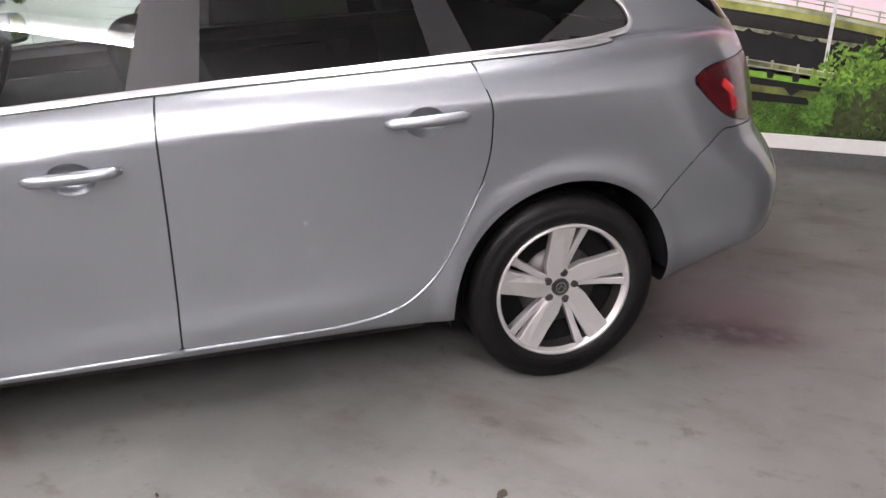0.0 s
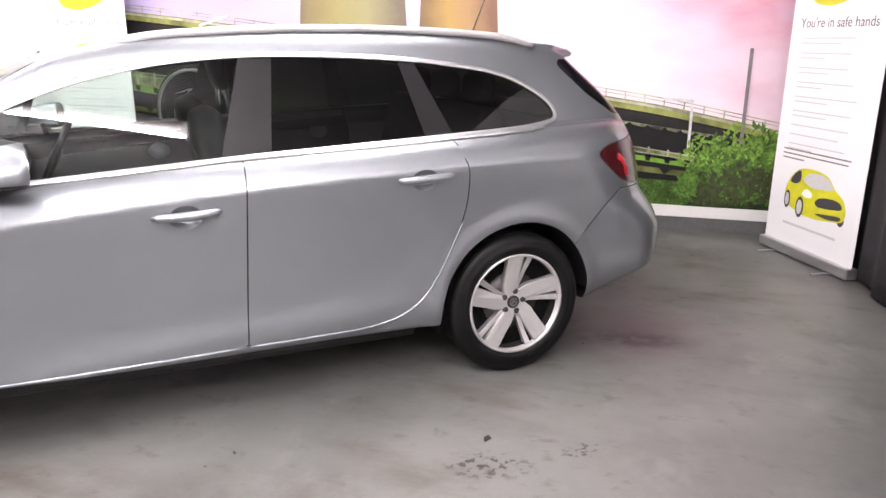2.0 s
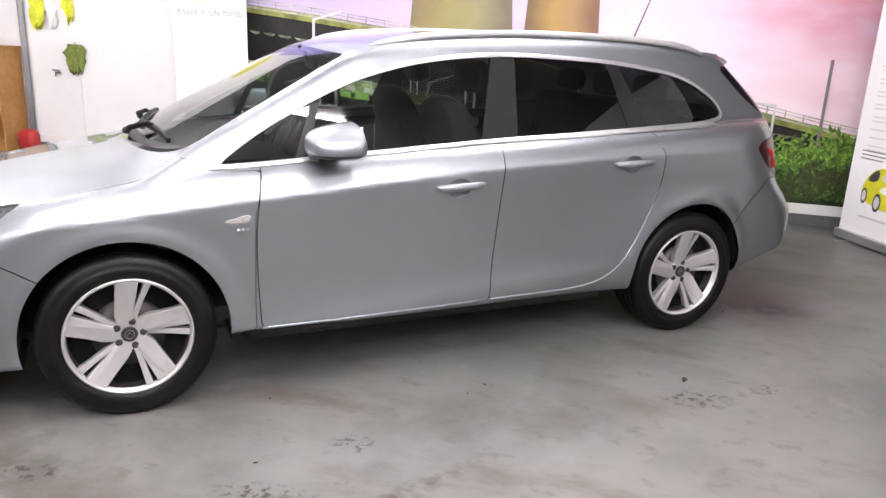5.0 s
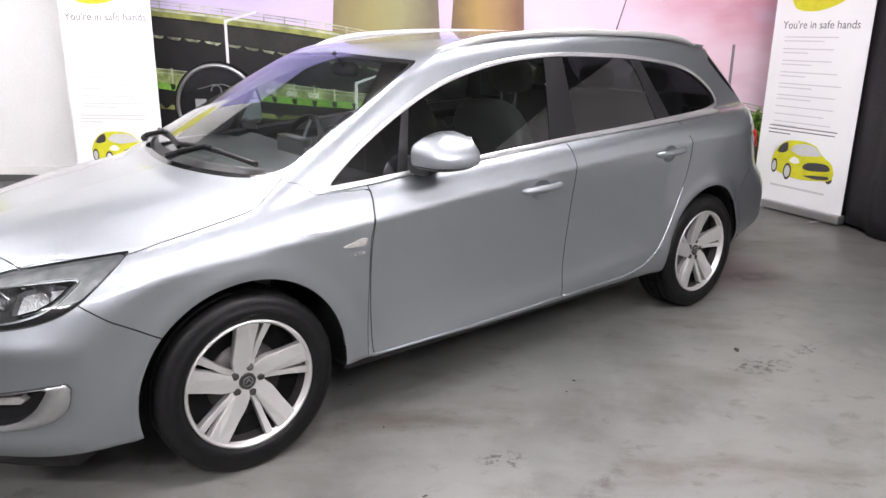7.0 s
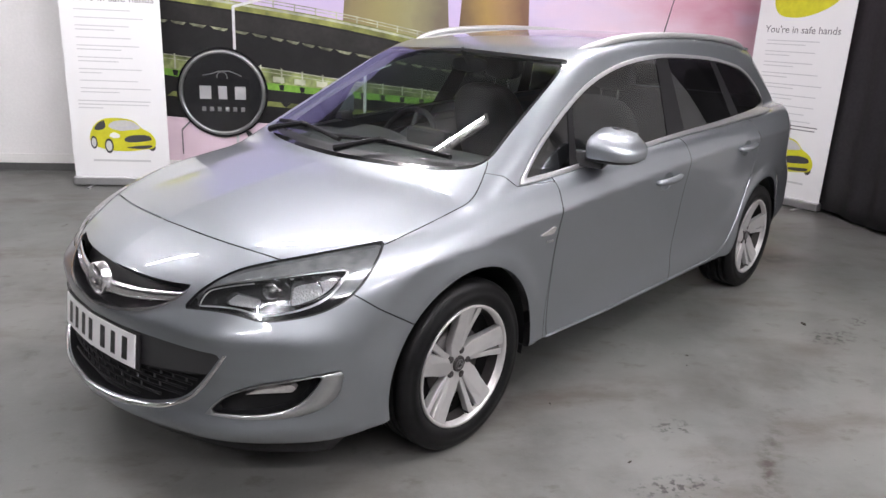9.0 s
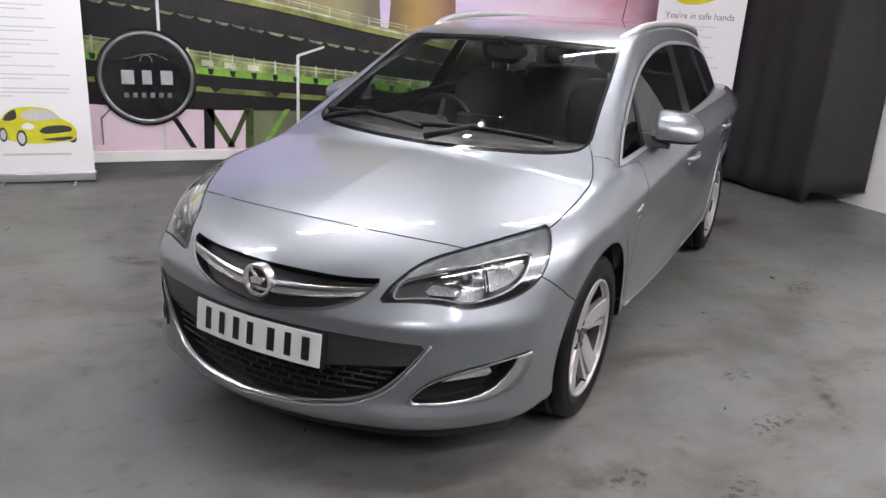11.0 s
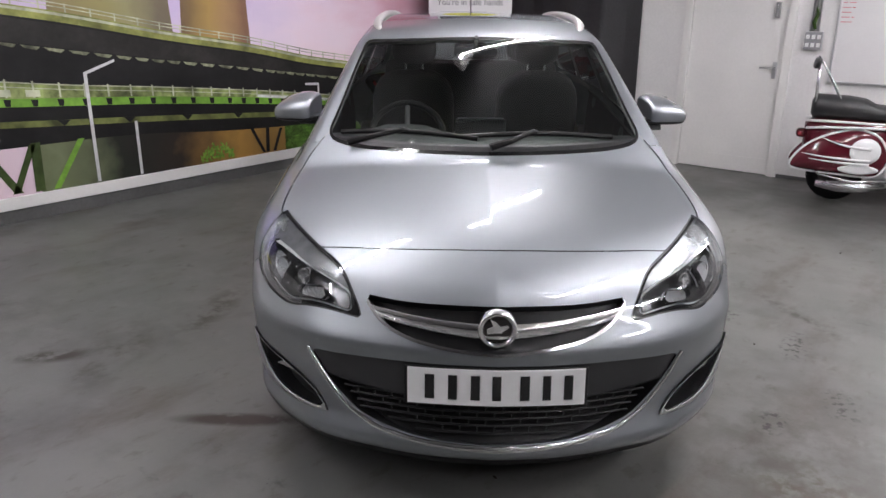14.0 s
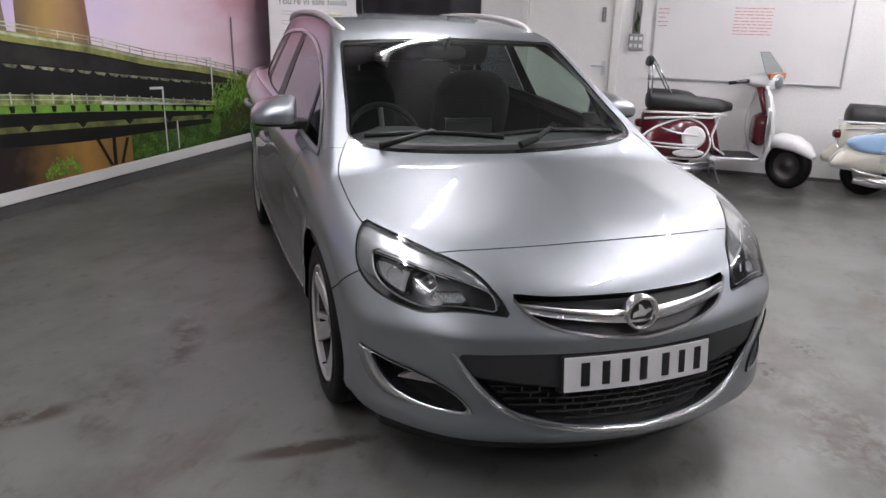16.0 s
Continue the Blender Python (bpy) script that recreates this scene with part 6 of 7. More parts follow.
curtain()
door = tagged(part("door_1", box(EAST + 0.018, EAST + 0.06, DOOR0 + 0.035, DOOR1 - 0.035, 0.008, DOOR_TOP - 0.035, 0.002), WHITE_PAINT), "closed white painted flush door with metal lever", "structure", kind="structure")
for y0, y1, z0, z1 in ((DOOR0 - 0.045, DOOR0 + 0.03, 0, DOOR_TOP + 0.045), (DOOR1 - 0.03, DOOR1 + 0.045, 0, DOOR_TOP + 0.045), (DOOR0 + 0.03, DOOR1 - 0.03, DOOR_TOP - 0.03, DOOR_TOP + 0.045)):
    part("door_frame", box(EAST - 0.018, EAST + 0.10, y0, y1, z0, z1, 0.003), WHITE_PAINT, door)
part("kick_line", box(EAST + 0.0145, EAST + 0.0185, DOOR0 + 0.05, DOOR1 - 0.05, 0.15, 0.156), WHITE_PAINT, door)
plate_ = part("handle_plate", box(EAST + 0.008, EAST + 0.018, DOOR0 + 0.075, DOOR0 + 0.115, 0.92, 1.07, 0.003), ALU, door, "metal handle plate")
part("door_handle", tube([(EAST + 0.015, DOOR0 + 0.095, 1.02), (EAST - 0.035, DOOR0 + 0.095, 1.02), (EAST - 0.040, DOOR0 + 0.12, 1.02), (EAST - 0.040, DOOR0 + 0.215, 1.015)], 0.0085, 8), ALU, door, "metal lever handle", True)
lock = part("keypad_lock", box(EAST - 0.010, EAST + 0.018, DOOR0 + 0.11, DOOR0 + 0.15, 1.46, 1.60, 0.004), GREY_METAL, door, "grey push-button lock")
for k in range(5):
    part("lock_button", lathe([(0.0, 0.004), (-0.006, 0.004), (-0.007, 0.001)], 8, axis="x"), ALU, lock).matrix_basis = pose(EAST - 0.010, DOOR0 + 0.13, 1.485 + 0.022 * k)

# socket box and pipes
sock = part("socket_box", box(EAST - 0.05, EAST - 0.001, -0.05, 0.095, 1.195, 1.350, 0.006), GREY_PLASTIC)
tagged(sock, "grey metal double socket box with switches on wall", "socket")
for y in (-0.025, 0.022, 0.068):
    for z in (1.235, 1.305):
        part("switch", box(EAST - 0.056, EAST - 0.050, y - 0.015, y + 0.015, z - 0.018, z + 0.018, 0.003), PLATE_WHITE, sock)
for y in (0.0, 0.03, 0.058):
    part("pipe", tube([(EAST - 0.02, y, 1.35), (EAST - 0.02, y, 2.9)], 0.009, 8), ALU, sock, "metal cable pipe", True)
tie = part("cable_bundle", tube([(EAST - 0.045, 0.02, 1.37), (EAST - 0.05, 0.035, 1.43), (EAST - 0.04, 0.015, 1.50), (EAST - 0.045, 0.03, 1.56)], [0.012, 0.018, 0.014, 0.006], 8), P_BUSH, None, "", True)
tagged(tie, "dark green cable bundle tied to wall pipes", "cable")

# whiteboard
board = part("whiteboard", box(EAST - 0.016, EAST - 0.001, -1.90, -0.155, 0.93, 2.13), BOARD)
tagged(board, "large whiteboard with red writing and metal frame", "whiteboard")
for y0, y1, z0, z1 in ((-1.915, -0.14, 0.912, 0.932), (-1.915, -0.14, 2.128, 2.148), (-1.915, -1.898, 0.932, 2.128), (-0.157, -0.14, 0.932, 2.128)):
    part("board_frame", box(EAST - 0.024, EAST - 0.001, y0, y1, z0, z1, 0.002), ALU, board)
random.seed(7)
for ya, yb, za, zb, mat, rows in ((-1.23, -0.88, 1.35, 1.62, RED_INK, 9), (-0.27, -0.17, 1.40, 1.60, RED_INK, 5), (-1.82, -1.56, 1.66, 1.74, PALE_INK, 3)):
    for k in range(rows):
        z = zb - (zb - za) * k / rows
        y = yb
        while y > ya + 0.02:
            w = random.uniform(0.03, 0.09)
            part("writing_line", box(EAST - 0.0175, EAST - 0.0165, max(ya, y - w), y, z - 0.0075, z), mat, board)
            y -= w + 0.012
        if random.random() < 0.3:
            continue


# ---- scooters ----
def disc_wheel(name, parent, y, z, r, w):
    tyre = lathe([(-w * 0.35, r * 0.58), (-w * 0.5, r * 0.72), (-w * 0.48, r * 0.9), (-w * 0.25, r), (w * 0.25, r), (w * 0.48, r * 0.9), (w * 0.5, r * 0.72), (w * 0.35, r * 0.58)], 40, axis="x")
    o = part(name, tyre, RUBBER, parent, "small black scooter tyre", True)
    o.location = (0, y, z)
    part("rim", lathe([(-w * 0.36, r * 0.60), (-w * 0.30, r * 0.50), (-w * 0.2, r * 0.46), (-w * 0.25, r * 0.2), (-w * 0.4, r * 0.14), (-w * 0.42, 0.001)], 32, axis="x"), BOLT if parent.name == "scooter" else ALU, o, "", True)
    part("hub", lathe([(w * 0.36, r * 0.60), (w * 0.2, r * 0.46), (w * 0.3, 0.001)], 24, axis="x"), GREY_METAL, o, "", True)


def loft(rings, closed_ends=True):
    bm = bmesh.new()
    rows = [[bm.verts.new(p) for p in r] for r in rings]
    n = len(rows[0])
    for p, q in zip(rows, rows[1:]):
        for i in range(n):
            bm.faces.new((p[i], p[(i + 1) % n], q[(i + 1) % n], q[i]))
    if closed_ends:
        bm.faces.new(rows[0][::-1]), bm.faces.new(rows[-1])
    bmesh.ops.recalc_face_normals(bm, faces=bm.faces)
    return bm


def oval(y, z, rx, rz, n=20, power=2.4):
    out = []
    for i in range(n):
        a = 2 * math.pi * i / n
        c, s = math.cos(a), math.sin(a)
        out.append((math.copysign(abs(c) ** (2 / power), c) * rx, y, z + math.copysign(abs(s) ** (2 / power), s) * rz))
    return out


def scooter(m, body, tail, panel, accent, label, rack, extras, turned):
    """A vintage scooter; its nose points to -y."""
    base = part("scooter", loft([oval(-0.10, 0.54, 0.05, 0.10), oval(-0.17, 0.53, 0.13, 0.17), oval(-0.45, 0.51, 0.17, 0.20), oval(-0.68, 0.50, 0.15, 0.20), oval(-0.76, 0.48, 0.13, 0.19), oval(-0.80, 0.40, 0.12, 0.13), oval(-0.84, 0.31, 0.11, 0.06), oval(-0.88, 0.27, 0.10, 0.02)]), tail, None, "", True)
    tagged(base, label, "scooter", "parked scooters")
    base.matrix_basis = m
    for s in (-1, 1):
        outline = closed_curve([(-0.02, 0.31), (-0.10, 0.44), (-0.22, 0.53), (-0.38, 0.595), (-0.52, 0.61), (-0.66, 0.55), (-0.735, 0.40), (-0.70, 0.28), (-0.62, 0.238), (-0.35, 0.245), (-0.08, 0.265)], 4)
        mid = np.array((-0.42, 0.41))
        rings = [[(s * (0.135 + 0.085 * (1 - k * k) ** 0.5), *(mid + (q - mid) * k)) for q in outline] for k in (1.0, 0.985, 0.94, 0.85, 0.7, 0.5, 0.25, 0.05)]
        part("side_panel", loft([[(s * 0.11, *q) for q in outline]] + rings), panel, base, "rounded painted side panel", True)
        part("panel_trim", tube([(s * 0.145, *q) for q in outline], 0.011, 8, True), PLATE_WHITE if extras else ALU, base, "bright edging", True)
        if extras:
            on_panel = lambda y, z: s * (0.137 + 0.085 * max(0.0, 1 - ((y + 0.42) / 0.35) ** 2 * 0.8 - ((z - 0.41) / 0.19) ** 2 * 0.6) ** 0.5)
            for cy, cz, ry, rz in ((-0.560, 0.450, 0.112, 0.105), (-0.53, 0.300, 0.15, 0.038)):
                blob = [[(on_panel(cy + ry * k * math.cos(a), cz + rz * k * math.sin(a)) + s * 0.004, cy + ry * k * math.cos(a), cz + rz * k * math.sin(a)) for a in np.arange(0, 6.28, 0.3)] for k in (1.0, 0.66, 0.33, 0.05)]
                part("painted_flash", loft([[(x - s * 0.008, y, z) for x, y, z in blob[0]]] + blob), PLATE_WHITE, base, "white painted flash", True)
            for z0, z1, y1 in ((0.375, 0.405, -0.10), (0.345, 0.365, -0.16), (0.47, 0.54, -0.24)):
                part("painted_flash", tube([(on_panel(y, z) + s * 0.002, y, z) for y, z in ((-0.60 + (y1 + 0.60) * k / 6, z0 + (z1 - z0) * (k / 6) ** 2) for k in range(7))], [0.014, 0.014, 0.012, 0.010, 0.007, 0.005, 0.002], 8, flat=0.9), PLATE_WHITE, base, "", True)
        else:
            band = [[(s * (0.141 + 0.085 * max(0.0, 1 - ((y + 0.42) / 0.35) ** 2 * 0.8 - ((z - 0.41) / 0.19) ** 2 * 0.6) ** 0.5), y, z) for y, z in ((-0.40 + 0.285 * k * math.cos(a), 0.495 + 0.085 * k * math.sin(a)) for a in np.arange(0, 6.28, 0.25))] for k in (1.0, 0.66, 0.33, 0.05)]
            part("colour_band", loft([[(x - s * 0.008, y, z) for x, y, z in band[0]]] + band), accent, base, "pale blue painted upper half", True)
            for k in range(7):
                part("vent", box(s * 0.226 - 0.004, s * 0.226 + 0.004, -0.56, -0.40, 0.315 + 0.020 * k, 0.323 + 0.020 * k, 0.002), ALU, base)
        part("floor_trim", tube([(s * 0.19, -0.80, 0.262), (s * 0.19, -1.20, 0.252)], 0.010, 6), ALU, base)
        part("seat_line", tube([(s * 0.11, -0.10, 0.665), (s * 0.168, -0.30, 0.672), (s * 0.17, -0.60, 0.668), (s * 0.13, -0.86, 0.655)], 0.011, 6), PLATE_WHITE, base, "", True)
        part("tail_trim", tube([(s * 0.10, -0.11, 0.60), (s * 0.165, -0.25, 0.62), (s * 0.175, -0.45, 0.63), (s * 0.15, -0.72, 0.63), (s * 0.135, -0.80, 0.655), (s * 0.135, -0.775, 0.57), (s * 0.13, -0.745, 0.46), (s * 0.13, -0.78, 0.35), (s * 0.15, -0.88, 0.285)], 0.011, 6), PLATE_WHITE if extras else ALU, base, "", True)
    part("floorboard", box(-0.19, 0.19, -1.24, -0.74, 0.235, 0.265, 0.01), body, base)
    part("floor_mat", box(-0.16, 0.16, -1.20, -0.80, 0.266, 0.278, 0.005), BLACK, base)
    low = 0.0 if extras else 0.055
    part("seat", loft([oval(y, z - low, rx, rz) for y, z, rx, rz in ((-0.13, 0.765, 0.07, 0.06), (-0.16, 0.770, 0.125, 0.105), (-0.40, 0.765, 0.14, 0.105), (-0.52, 0.755, 0.14, 0.098), (-0.60, 0.738, 0.14, 0.072), (-0.82, 0.726, 0.12, 0.064), (-0.92, 0.722, 0.07, 0.038))]), SEAT_BLACK, base, "black ribbed seat", True)
    shield = []
    for z, y, w in ((0.24, -1.18, 0.22), (0.34, -1.24, 0.28), (0.52, -1.27, 0.305), (0.70, -1.25, 0.29), (0.84, -1.215, 0.22), (0.93, -1.19, 0.10)):
        ring = [(w * math.sin(a), y - 0.05 + (0.04 + 0.05 * math.sin(math.pi * min(1, (z - 0.16) / 0.80)) ** 0.8) * abs(math.sin(a)) ** 3, z) for a in np.linspace(-math.pi / 2, math.pi / 2, 13)]
        shield.append(ring + [(x * 0.99, yy + 0.012, zz) for x, yy, zz in reversed(ring)])
    part("leg_shield", loft(shield), body, base, "curved painted leg shield", True)
    edge = [(0.300 * math.sin(a), -1.235 + 0.055 * abs(math.sin(a)) ** 3, 0.56 + 0.36 * math.cos(a)) for a in np.linspace(-2.5, 2.5, 25)]
    part("shield_trim", tube([(x * 0.99, y + 0.005 * k / 25, z) for k, (x, y, z) in enumerate(edge)], 0.007, 6), ALU, base)
    part("glove_box", loft([oval(-1.16, 0.52, 0.10, 0.13), oval(-1.21, 0.52, 0.12, 0.16), oval(-1.25, 0.52, 0.12, 0.16)]), accent, base, "", True)
    part("horn_cover", loft([[(0.055, -1.28, 0.40), (-0.055, -1.28, 0.40), (-0.055, -1.25, 0.40), (0.055, -1.25, 0.40)], [(0.06, -1.34, 0.62), (-0.06, -1.34, 0.62), (-0.06, -1.27, 0.62), (0.06, -1.27, 0.62)], [(0.04, -1.27, 0.88), (-0.04, -1.27, 0.88), (-0.04, -1.20, 0.88), (0.04, -1.20, 0.88)]]), body, base)
    part("steering_column", tube([(0, -1.17, 0.92), (0, -1.32, 0.50), (0, -1.40, 0.36), (0.0, -1.53, 0.24)], [0.035, 0.035, 0.03, 0.022], 12), accent, base, "", True)
    part("headset", loft([oval(-1.02, 0.955, 0.06, 0.02), oval(-1.07, 0.965, 0.15, 0.050), oval(-1.17, 0.968, 0.15, 0.070), oval(-1.28, 0.968, 0.12, 0.078), oval(-1.33, 0.968, 0.09, 0.065)]), body, base, "", True)
    part("headlamp", lathe([(-0.03, 0.066), (-0.045, 0.064), (-0.055, 0.03), (-0.056, 0.001)], 24), LAMP_GREY, base, "round headlamp", True).location = (0, -1.295, 0.965)
    for s in (-1, 1):
        part("handlebar", tube([(s * 0.09, -1.13, 0.965), (s * 0.25, -1.08, 0.955), (s * 0.36, -1.05, 0.945)], [0.02, 0.016, 0.016], 10), BLACK_SATIN, base, "black rubber grip", True)
        part("lever", tube([(s * 0.20, -1.12, 0.965), (s * 0.37, -1.13, 0.965)], 0.006, 6), ALU, base)
    fender = []
    for y, z, w, h in ((-1.26, 0.36, 0.03, 0.03), (-1.33, 0.40, 0.08, 0.06), (-1.45, 0.435, 0.11, 0.075), (-1.60, 0.425, 0.105, 0.075), (-1.72, 0.375, 0.08, 0.06), (-1.78, 0.33, 0.03, 0.03)):
        fender.append(oval(y, z, w, h, 16, 2.2))
    part("front_mudguard", loft(fender), body, base, "painted front mudguard", True)
    disc_wheel("front_wheel", base, -1.55, 0.215, 0.215, 0.10)
    disc_wheel("rear_wheel", base, -0.38, 0.215, 0.215, 0.10)
    part("rear_light", egg((0.05, 0.045, 0.04), 2.6), RED_LENS, base, "red tail light", True).location = (0, -0.085, 0.545)
    part("exhaust", tube([(-0.10, -0.75, 0.16), (-0.13, -0.60, 0.14), (-0.14, -0.40, 0.14), (-0.13, -0.24, 0.15)], [0.018, 0.045, 0.05, 0.03], 12), CHROME, base, "", True)
    part("stand", tube([(-0.16, -0.86, 0.01), (-0.10, -0.80, 0.20), (0.10, -0.80, 0.20), (0.16, -0.86, 0.01)], 0.011, 8), GREY_METAL, base)
    part("bumper_bar", tube([(-0.20, -0.78, 0.22), (-0.23, -0.5, 0.20), (-0.20, -0.25, 0.24), (-0.10, -0.16, 0.30)], 0.011, 8), CHROME, base, "chrome crash bar", True)
    part("bumper_bar", tube([(-0.20, -0.78, 0.17), (-0.235, -0.5, 0.15), (-0.20, -0.28, 0.18)], 0.009, 8), CHROME, base, "", True)
    if rack:
        for s in (-0.09, 0.09):
            part("rack_bar", tube([(s, -0.42, 0.70), (s, -0.30, 0.90), (s * 0.8, -0.17, 1.12), (s * 0.6, -0.13, 1.17)], 0.009, 8), CHROME, base, "", True)
            part("rack_bar", tube([(s, -0.16, 0.70), (s, -0.15, 0.95), (s * 0.8, -0.14, 1.14)], 0.009, 8), CHROME, base, "", True)
        part("back_pad", egg((0.11, 0.03, 0.05), 2.6), SEAT_BLACK, base, "small black back rest pad", True).matrix_basis = pose(0, -0.125, 1.12, 12)
        part("rack_bar", tube([(-0.09, -0.26, 0.97), (0.09, -0.26, 0.97)], 0.007, 6), CHROME, base)
        screen = part("fly_screen", loft([[(0.13, -1.32, 0.985), (-0.13, -1.32, 0.985), (-0.13, -1.31, 0.985), (0.13, -1.31, 0.985)], [(0.15, -1.27, 1.07), (-0.15, -1.27, 1.07), (-0.15, -1.26, 1.07), (0.15, -1.26, 1.07)], [(0.08, -1.16, 1.23), (-0.08, -1.16, 1.23), (-0.08, -1.15, 1.23), (0.08, -1.15, 1.23)]]), SMOKE, base, "smoked plastic fly screen", False)
        part("screen_band", box(-0.142, 0.142, -1.340, -1.318, 1.000, 1.045, 0.004), ORANGE, base, "orange band").matrix_basis = pose(0, 0.02, 0)
    spin = pose(0, -1.30, 0, 0, 0, turned) @ pose(0, 1.30, 0)
    for ob in base.children:
        if ob.name.split(".")[0] in ("headset", "headlamp", "handlebar", "lever", "front_mudguard", "front_wheel", "fly_screen", "screen_band"):
            ob.matrix_basis = spin @ ob.matrix_basis
    return base


scooter(pose(4.42, -0.055, 0, 0, 0, 15), PLATE_WHITE, MAROON, MAROON, MAROON, "white and maroon vintage scooter with chrome rack by the wall", True, True, -48)
scooter(pose(4.58, -1.80, 0, 0, 0, 7), CREAM, CREAM, CREAM, SKY_BLUE, "white and pale blue vintage scooter parked by wall", False, False, -15)


# ---- the far end with the wooden shelves ----
def shelf_unit():
    base = part("shelf_unit", box(-5.52, -4.50, 4.05, 4.395, 0.0, 0.06), WOOD)
    tagged(base, "open wooden shelf unit with bottles and cloths on it", "shelf")
    for x in (-5.52, -4.53):
        part("side", box(x, x + 0.03, 4.05, 4.395, 0.06, 1.12, 0.003), WOOD, base)
    for z in (0.40, 0.76, 1.12):
        part("shelf", box(-5.54 if z > 1.1 else -5.49, -4.48 if z > 1.1 else -4.53, 4.04, 4.395, z, z + 0.03, 0.003), WOOD, base)
    part("back", box(-5.49, -4.53, 4.380, 4.395, 0.06, 1.12), WOOD, base)


shelf_unit()
random.seed(11)
for x, z, h, r, mat in ((-4.62, 1.15, 0.20, 0.035, PLATE_WHITE), (-4.74, 1.15, 0.26, 0.03, GREY_PLASTIC), (-4.86, 1.15, 0.12, 0.05, YELLOW), (-5.0, 1.15, 0.2, 0.035, BLACK), (-4.68, 0.79, 0.18, 0.045, SKY_BLUE), (-4.82, 0.79, 0.14, 0.04, PLATE_WHITE), (-4.95, 0.79, 0.2, 0.04, MAROON)):
    bottle = part("bottle", lathe([(0, 0.001), (0, r), (h * 0.62, r), (h * 0.76, r * 0.45), (h * 0.86, r * 0.4)], 16, axis="z"), mat, None, "", True)
    tagged(bottle, "small plastic cleaning bottle on the wooden shelf", "bottle", "bottles on the shelves")
    bottle.location = (x, 4.18 + random.uniform(-0.04, 0.06), z)
    part("cap", lathe([(h * 0.86, r * 0.45), (h, r * 0.4), (h, 0.001)], 12, axis="z"), BLACK, bottle)


def hanging(name, label, cat, x, z, w, h, mat, seed):
    """A limp thing hung on the wall."""
    random.seed(seed)
    bm = bmesh.new()
    rows = []
    for j in range(10):
        f = j / 9
        row = []
        for i in range(11):
            u = i / 10 * 2 - 1
            ragged = noise.noise((2.2 * u + seed, 4.0 * f, seed))
            ww = w / 2 * (0.22 + 0.78 * math.sin(math.pi * min(1, 0.15 + f * 0.85)) ** 0.6) * (1 + 0.55 * ragged)
            row.append(bm.verts.new((x + u * ww + 0.02 * math.sin(5 * f + seed), NORTH - 0.045 - 0.030 * math.sin(i * 1.9 + seed + 4 * f) * min(1, f * 2 + 0.2), z - h * f * (1 + 0.22 * noise.noise((3.1 * u, seed, 2.0 * f))) + 0.03 * math.sin(i * 2.2 + seed) * f)))
        rows.append(row)
    for p, q in zip(rows, rows[1:]):
        for i in range(10):
            bm.faces.new((p[i], q[i], q[i + 1], p[i + 1]))
    ob = part(name, bm, mat, None, "", True)
    mod = ob.modifiers.new("thick", "SOLIDIFY")
    mod.thickness = 0.004
    tagged(ob, label, cat)
    part("hook", tube([(x, NORTH - 0.001, z + 0.015), (x, NORTH - 0.035, z + 0.01), (x, NORTH - 0.04, z + 0.03)], 0.004, 6), GREY_METAL, ob)
    return ob


hanging("cloth", "olive green cloth bundle hanging on the wall", "cloth", -3.76, 1.20, 0.26, 0.30, OLIVE, 2)
hanging("safety_vest", "yellow safety vest hanging on the wall", "vest", -4.20, 1.72, 0.20, 0.36, HIVIS, 5)
hanging("safety_vest", "narrow yellow safety strap hanging on white wall", "vest", -3.80, 1.82, 0.12, 0.36, HIVIS, 9)
hanging("paper_sheaf", "white paper sheaf pinned up between yellow vests", "paper", -4.02, 1.70, 0.12, 0.32, PLATE_WHITE, 4)
pipe = part("wall_pipe", tube([(-4.42, NORTH - 0.04, 0.0), (-4.42, NORTH - 0.04, 3.05)], 0.035, 12), GREY_PLASTIC, None, "", True)
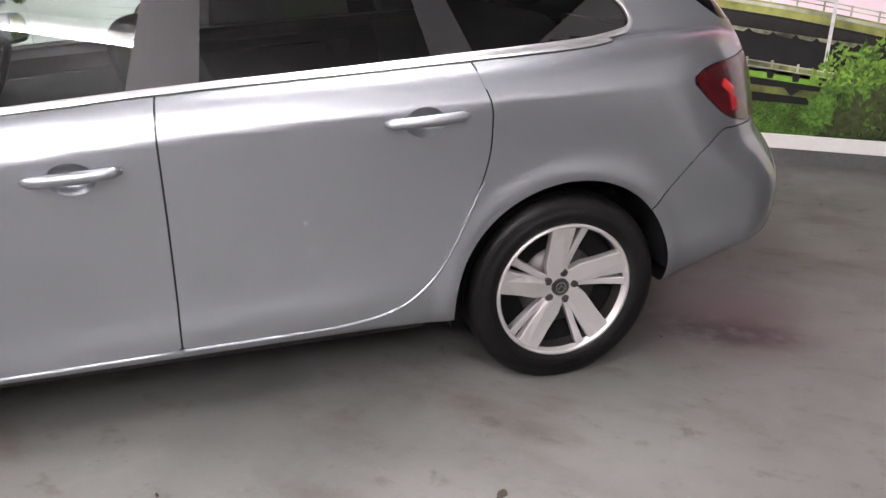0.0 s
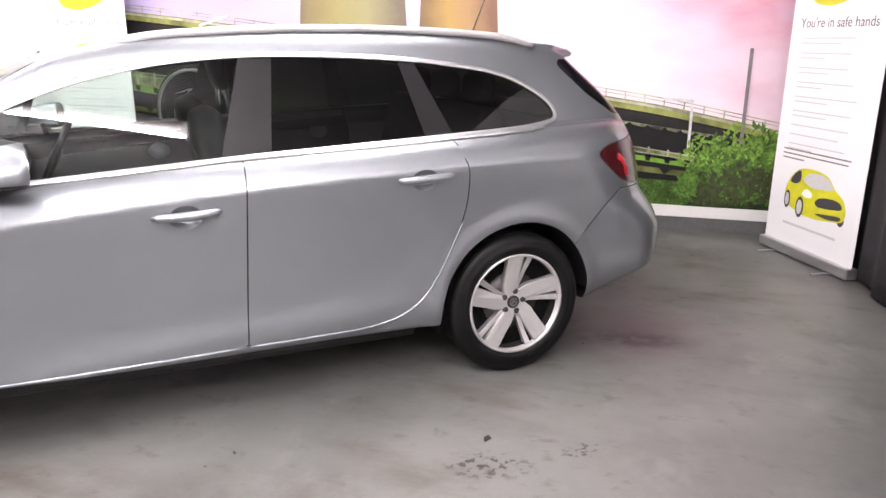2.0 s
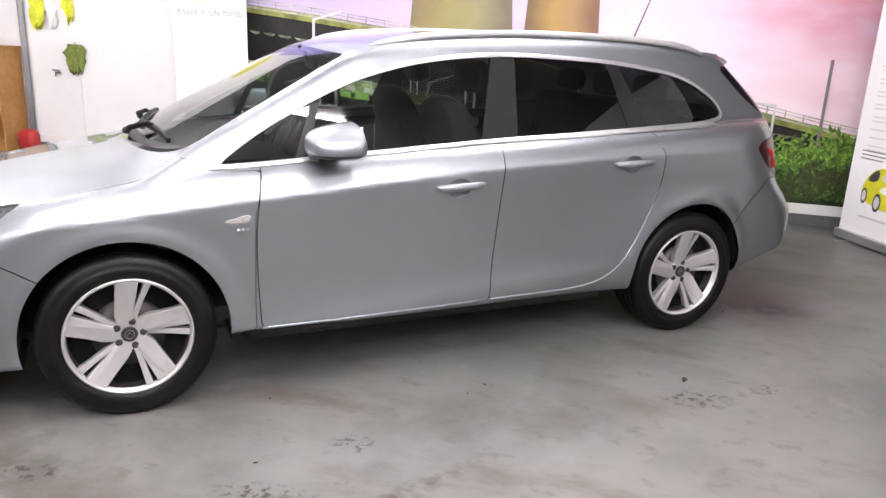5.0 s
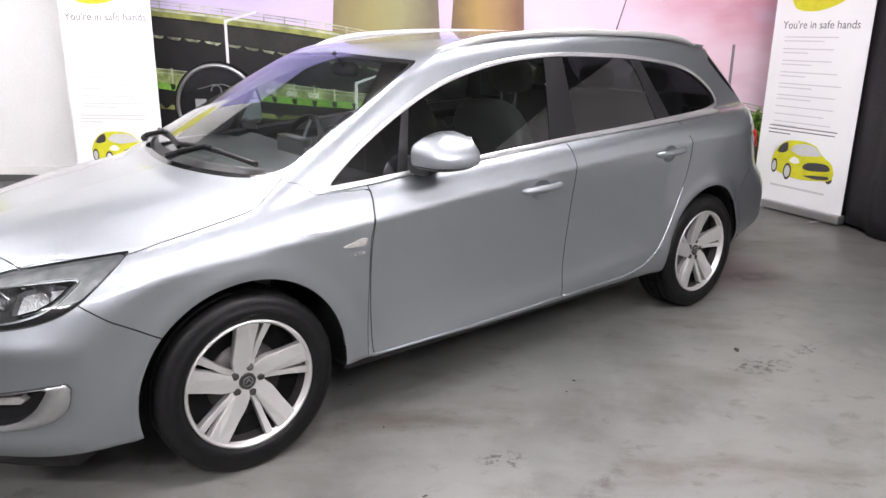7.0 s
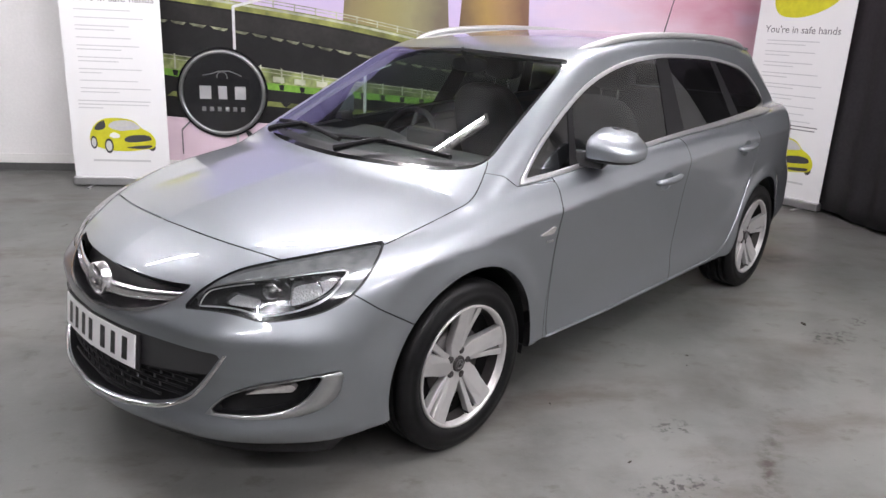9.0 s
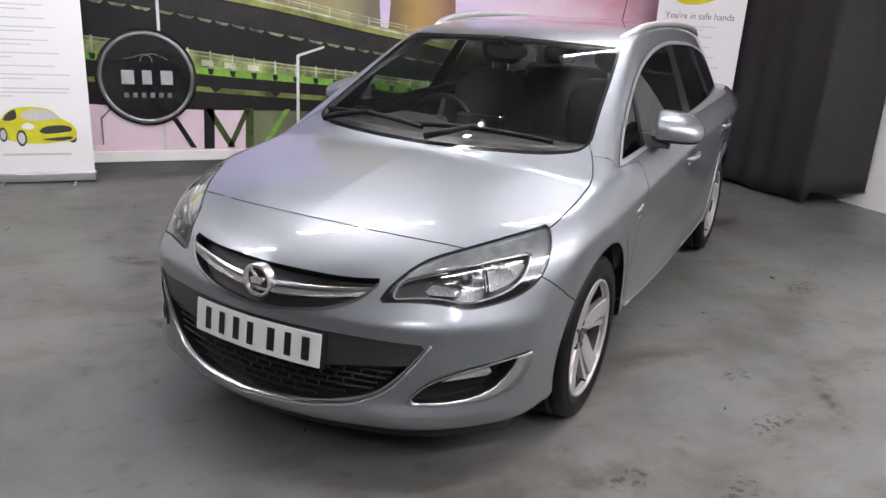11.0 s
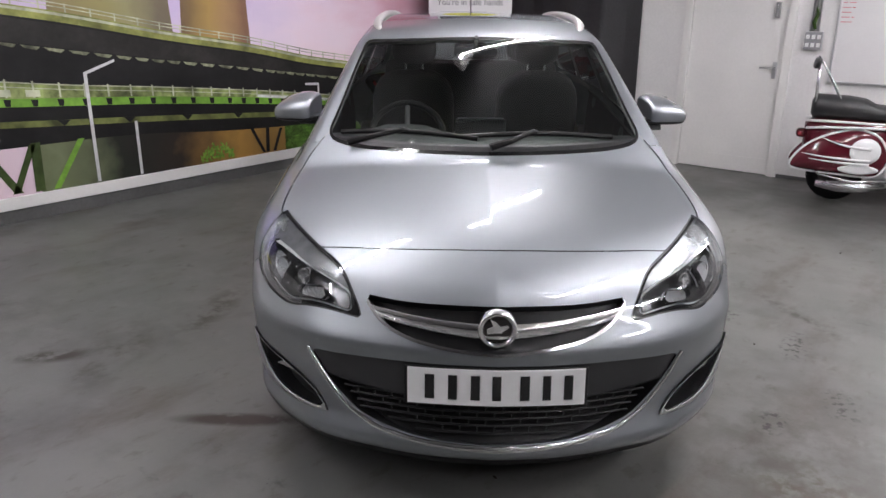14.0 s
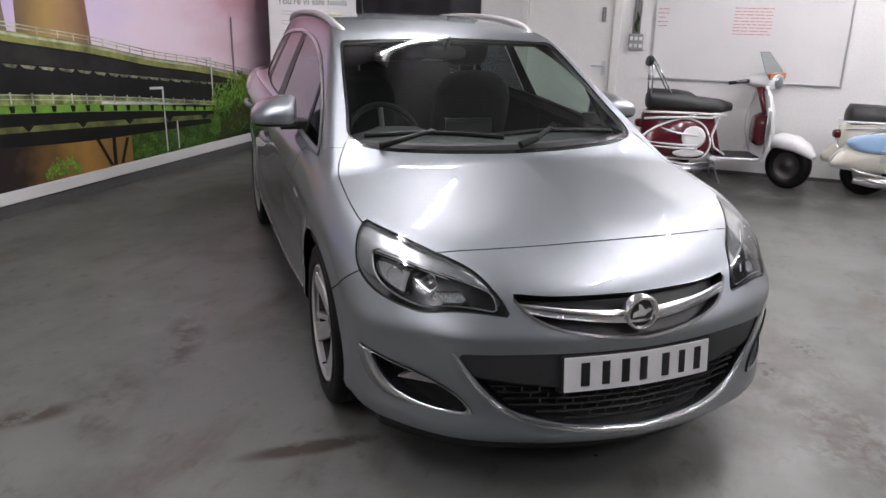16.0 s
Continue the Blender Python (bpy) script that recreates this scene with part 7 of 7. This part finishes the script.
tagged(pipe, "grey upright waste pipe beside the wooden shelves", "pipe")
tap = part("wall_tap", tube([(-4.02, NORTH - 0.001, 0.88), (-4.02, NORTH - 0.06, 0.88), (-4.02, NORTH - 0.07, 0.84)], 0.012, 8), GREY_METAL, None, "", True)
tagged(tap, "small dark metal tap fixed on white wall", "tap")
part("tap_handle", tube([(-4.07, NORTH - 0.05, 0.91), (-3.97, NORTH - 0.05, 0.90)], 0.008, 6), GREY_METAL, tap)
part("tap_pipe", tube([(-3.74, NORTH - 0.012, 0.16), (-3.74, NORTH - 0.012, 0.88)], 0.006, 6), PLATE_WHITE, tap)
bag = part("cloth_heap", egg((0.16, 0.12, 0.09), 2.2), HIVIS, None, "", True)
tagged(bag, "yellow crumpled cloth heap on the lower shelf", "cloth")
bag.location = (-4.72, 4.2, 0.52)
bag = part("red_canister", egg((0.11, 0.09, 0.13), 3.0), RED_PLASTIC, None, "", True)
tagged(bag, "red plastic canister standing on the floor", "canister")
bag.location = (-4.28, 4.15, 0.13)

# dead leaves and crumbs on the floor
def crumb(x, y, size, seed):
    random.seed(seed)
    bm = bmesh.new()
    top = [bm.verts.new((size * math.cos(a) * random.uniform(0.5, 1.1), 0.45 * size * math.sin(a) * random.uniform(0.5, 1.1), 0.002 + random.uniform(0, 0.1) * size)) for a in np.arange(0, 6.28, 0.7)]
    low = [bm.verts.new((v.co.x, v.co.y, 0.0005)) for v in top]
    n = len(top)
    bm.faces.new(top), bm.faces.new(low[::-1])
    for i in range(n):
        bm.faces.new((low[i], low[(i + 1) % n], top[(i + 1) % n], top[i]))
    ob = part("dead_leaf", bm, DRY_LEAF)
    tagged(ob, "small dark dead leaf lying on the floor", "leaf", "dead leaves on the floor")
    ob.matrix_basis = pose(x, y, 0.0005, 0, 0, random.uniform(0, 360))


crumb(2.625, 0.38, 0.030, 1)
random.seed(21)
for k in range(26):
    crumb(random.uniform(-2.0, 3.8), random.uniform(-2.4, 0.2) if k % 2 else random.uniform(1.2, 3.6), random.uniform(0.006, 0.016), 30 + k)
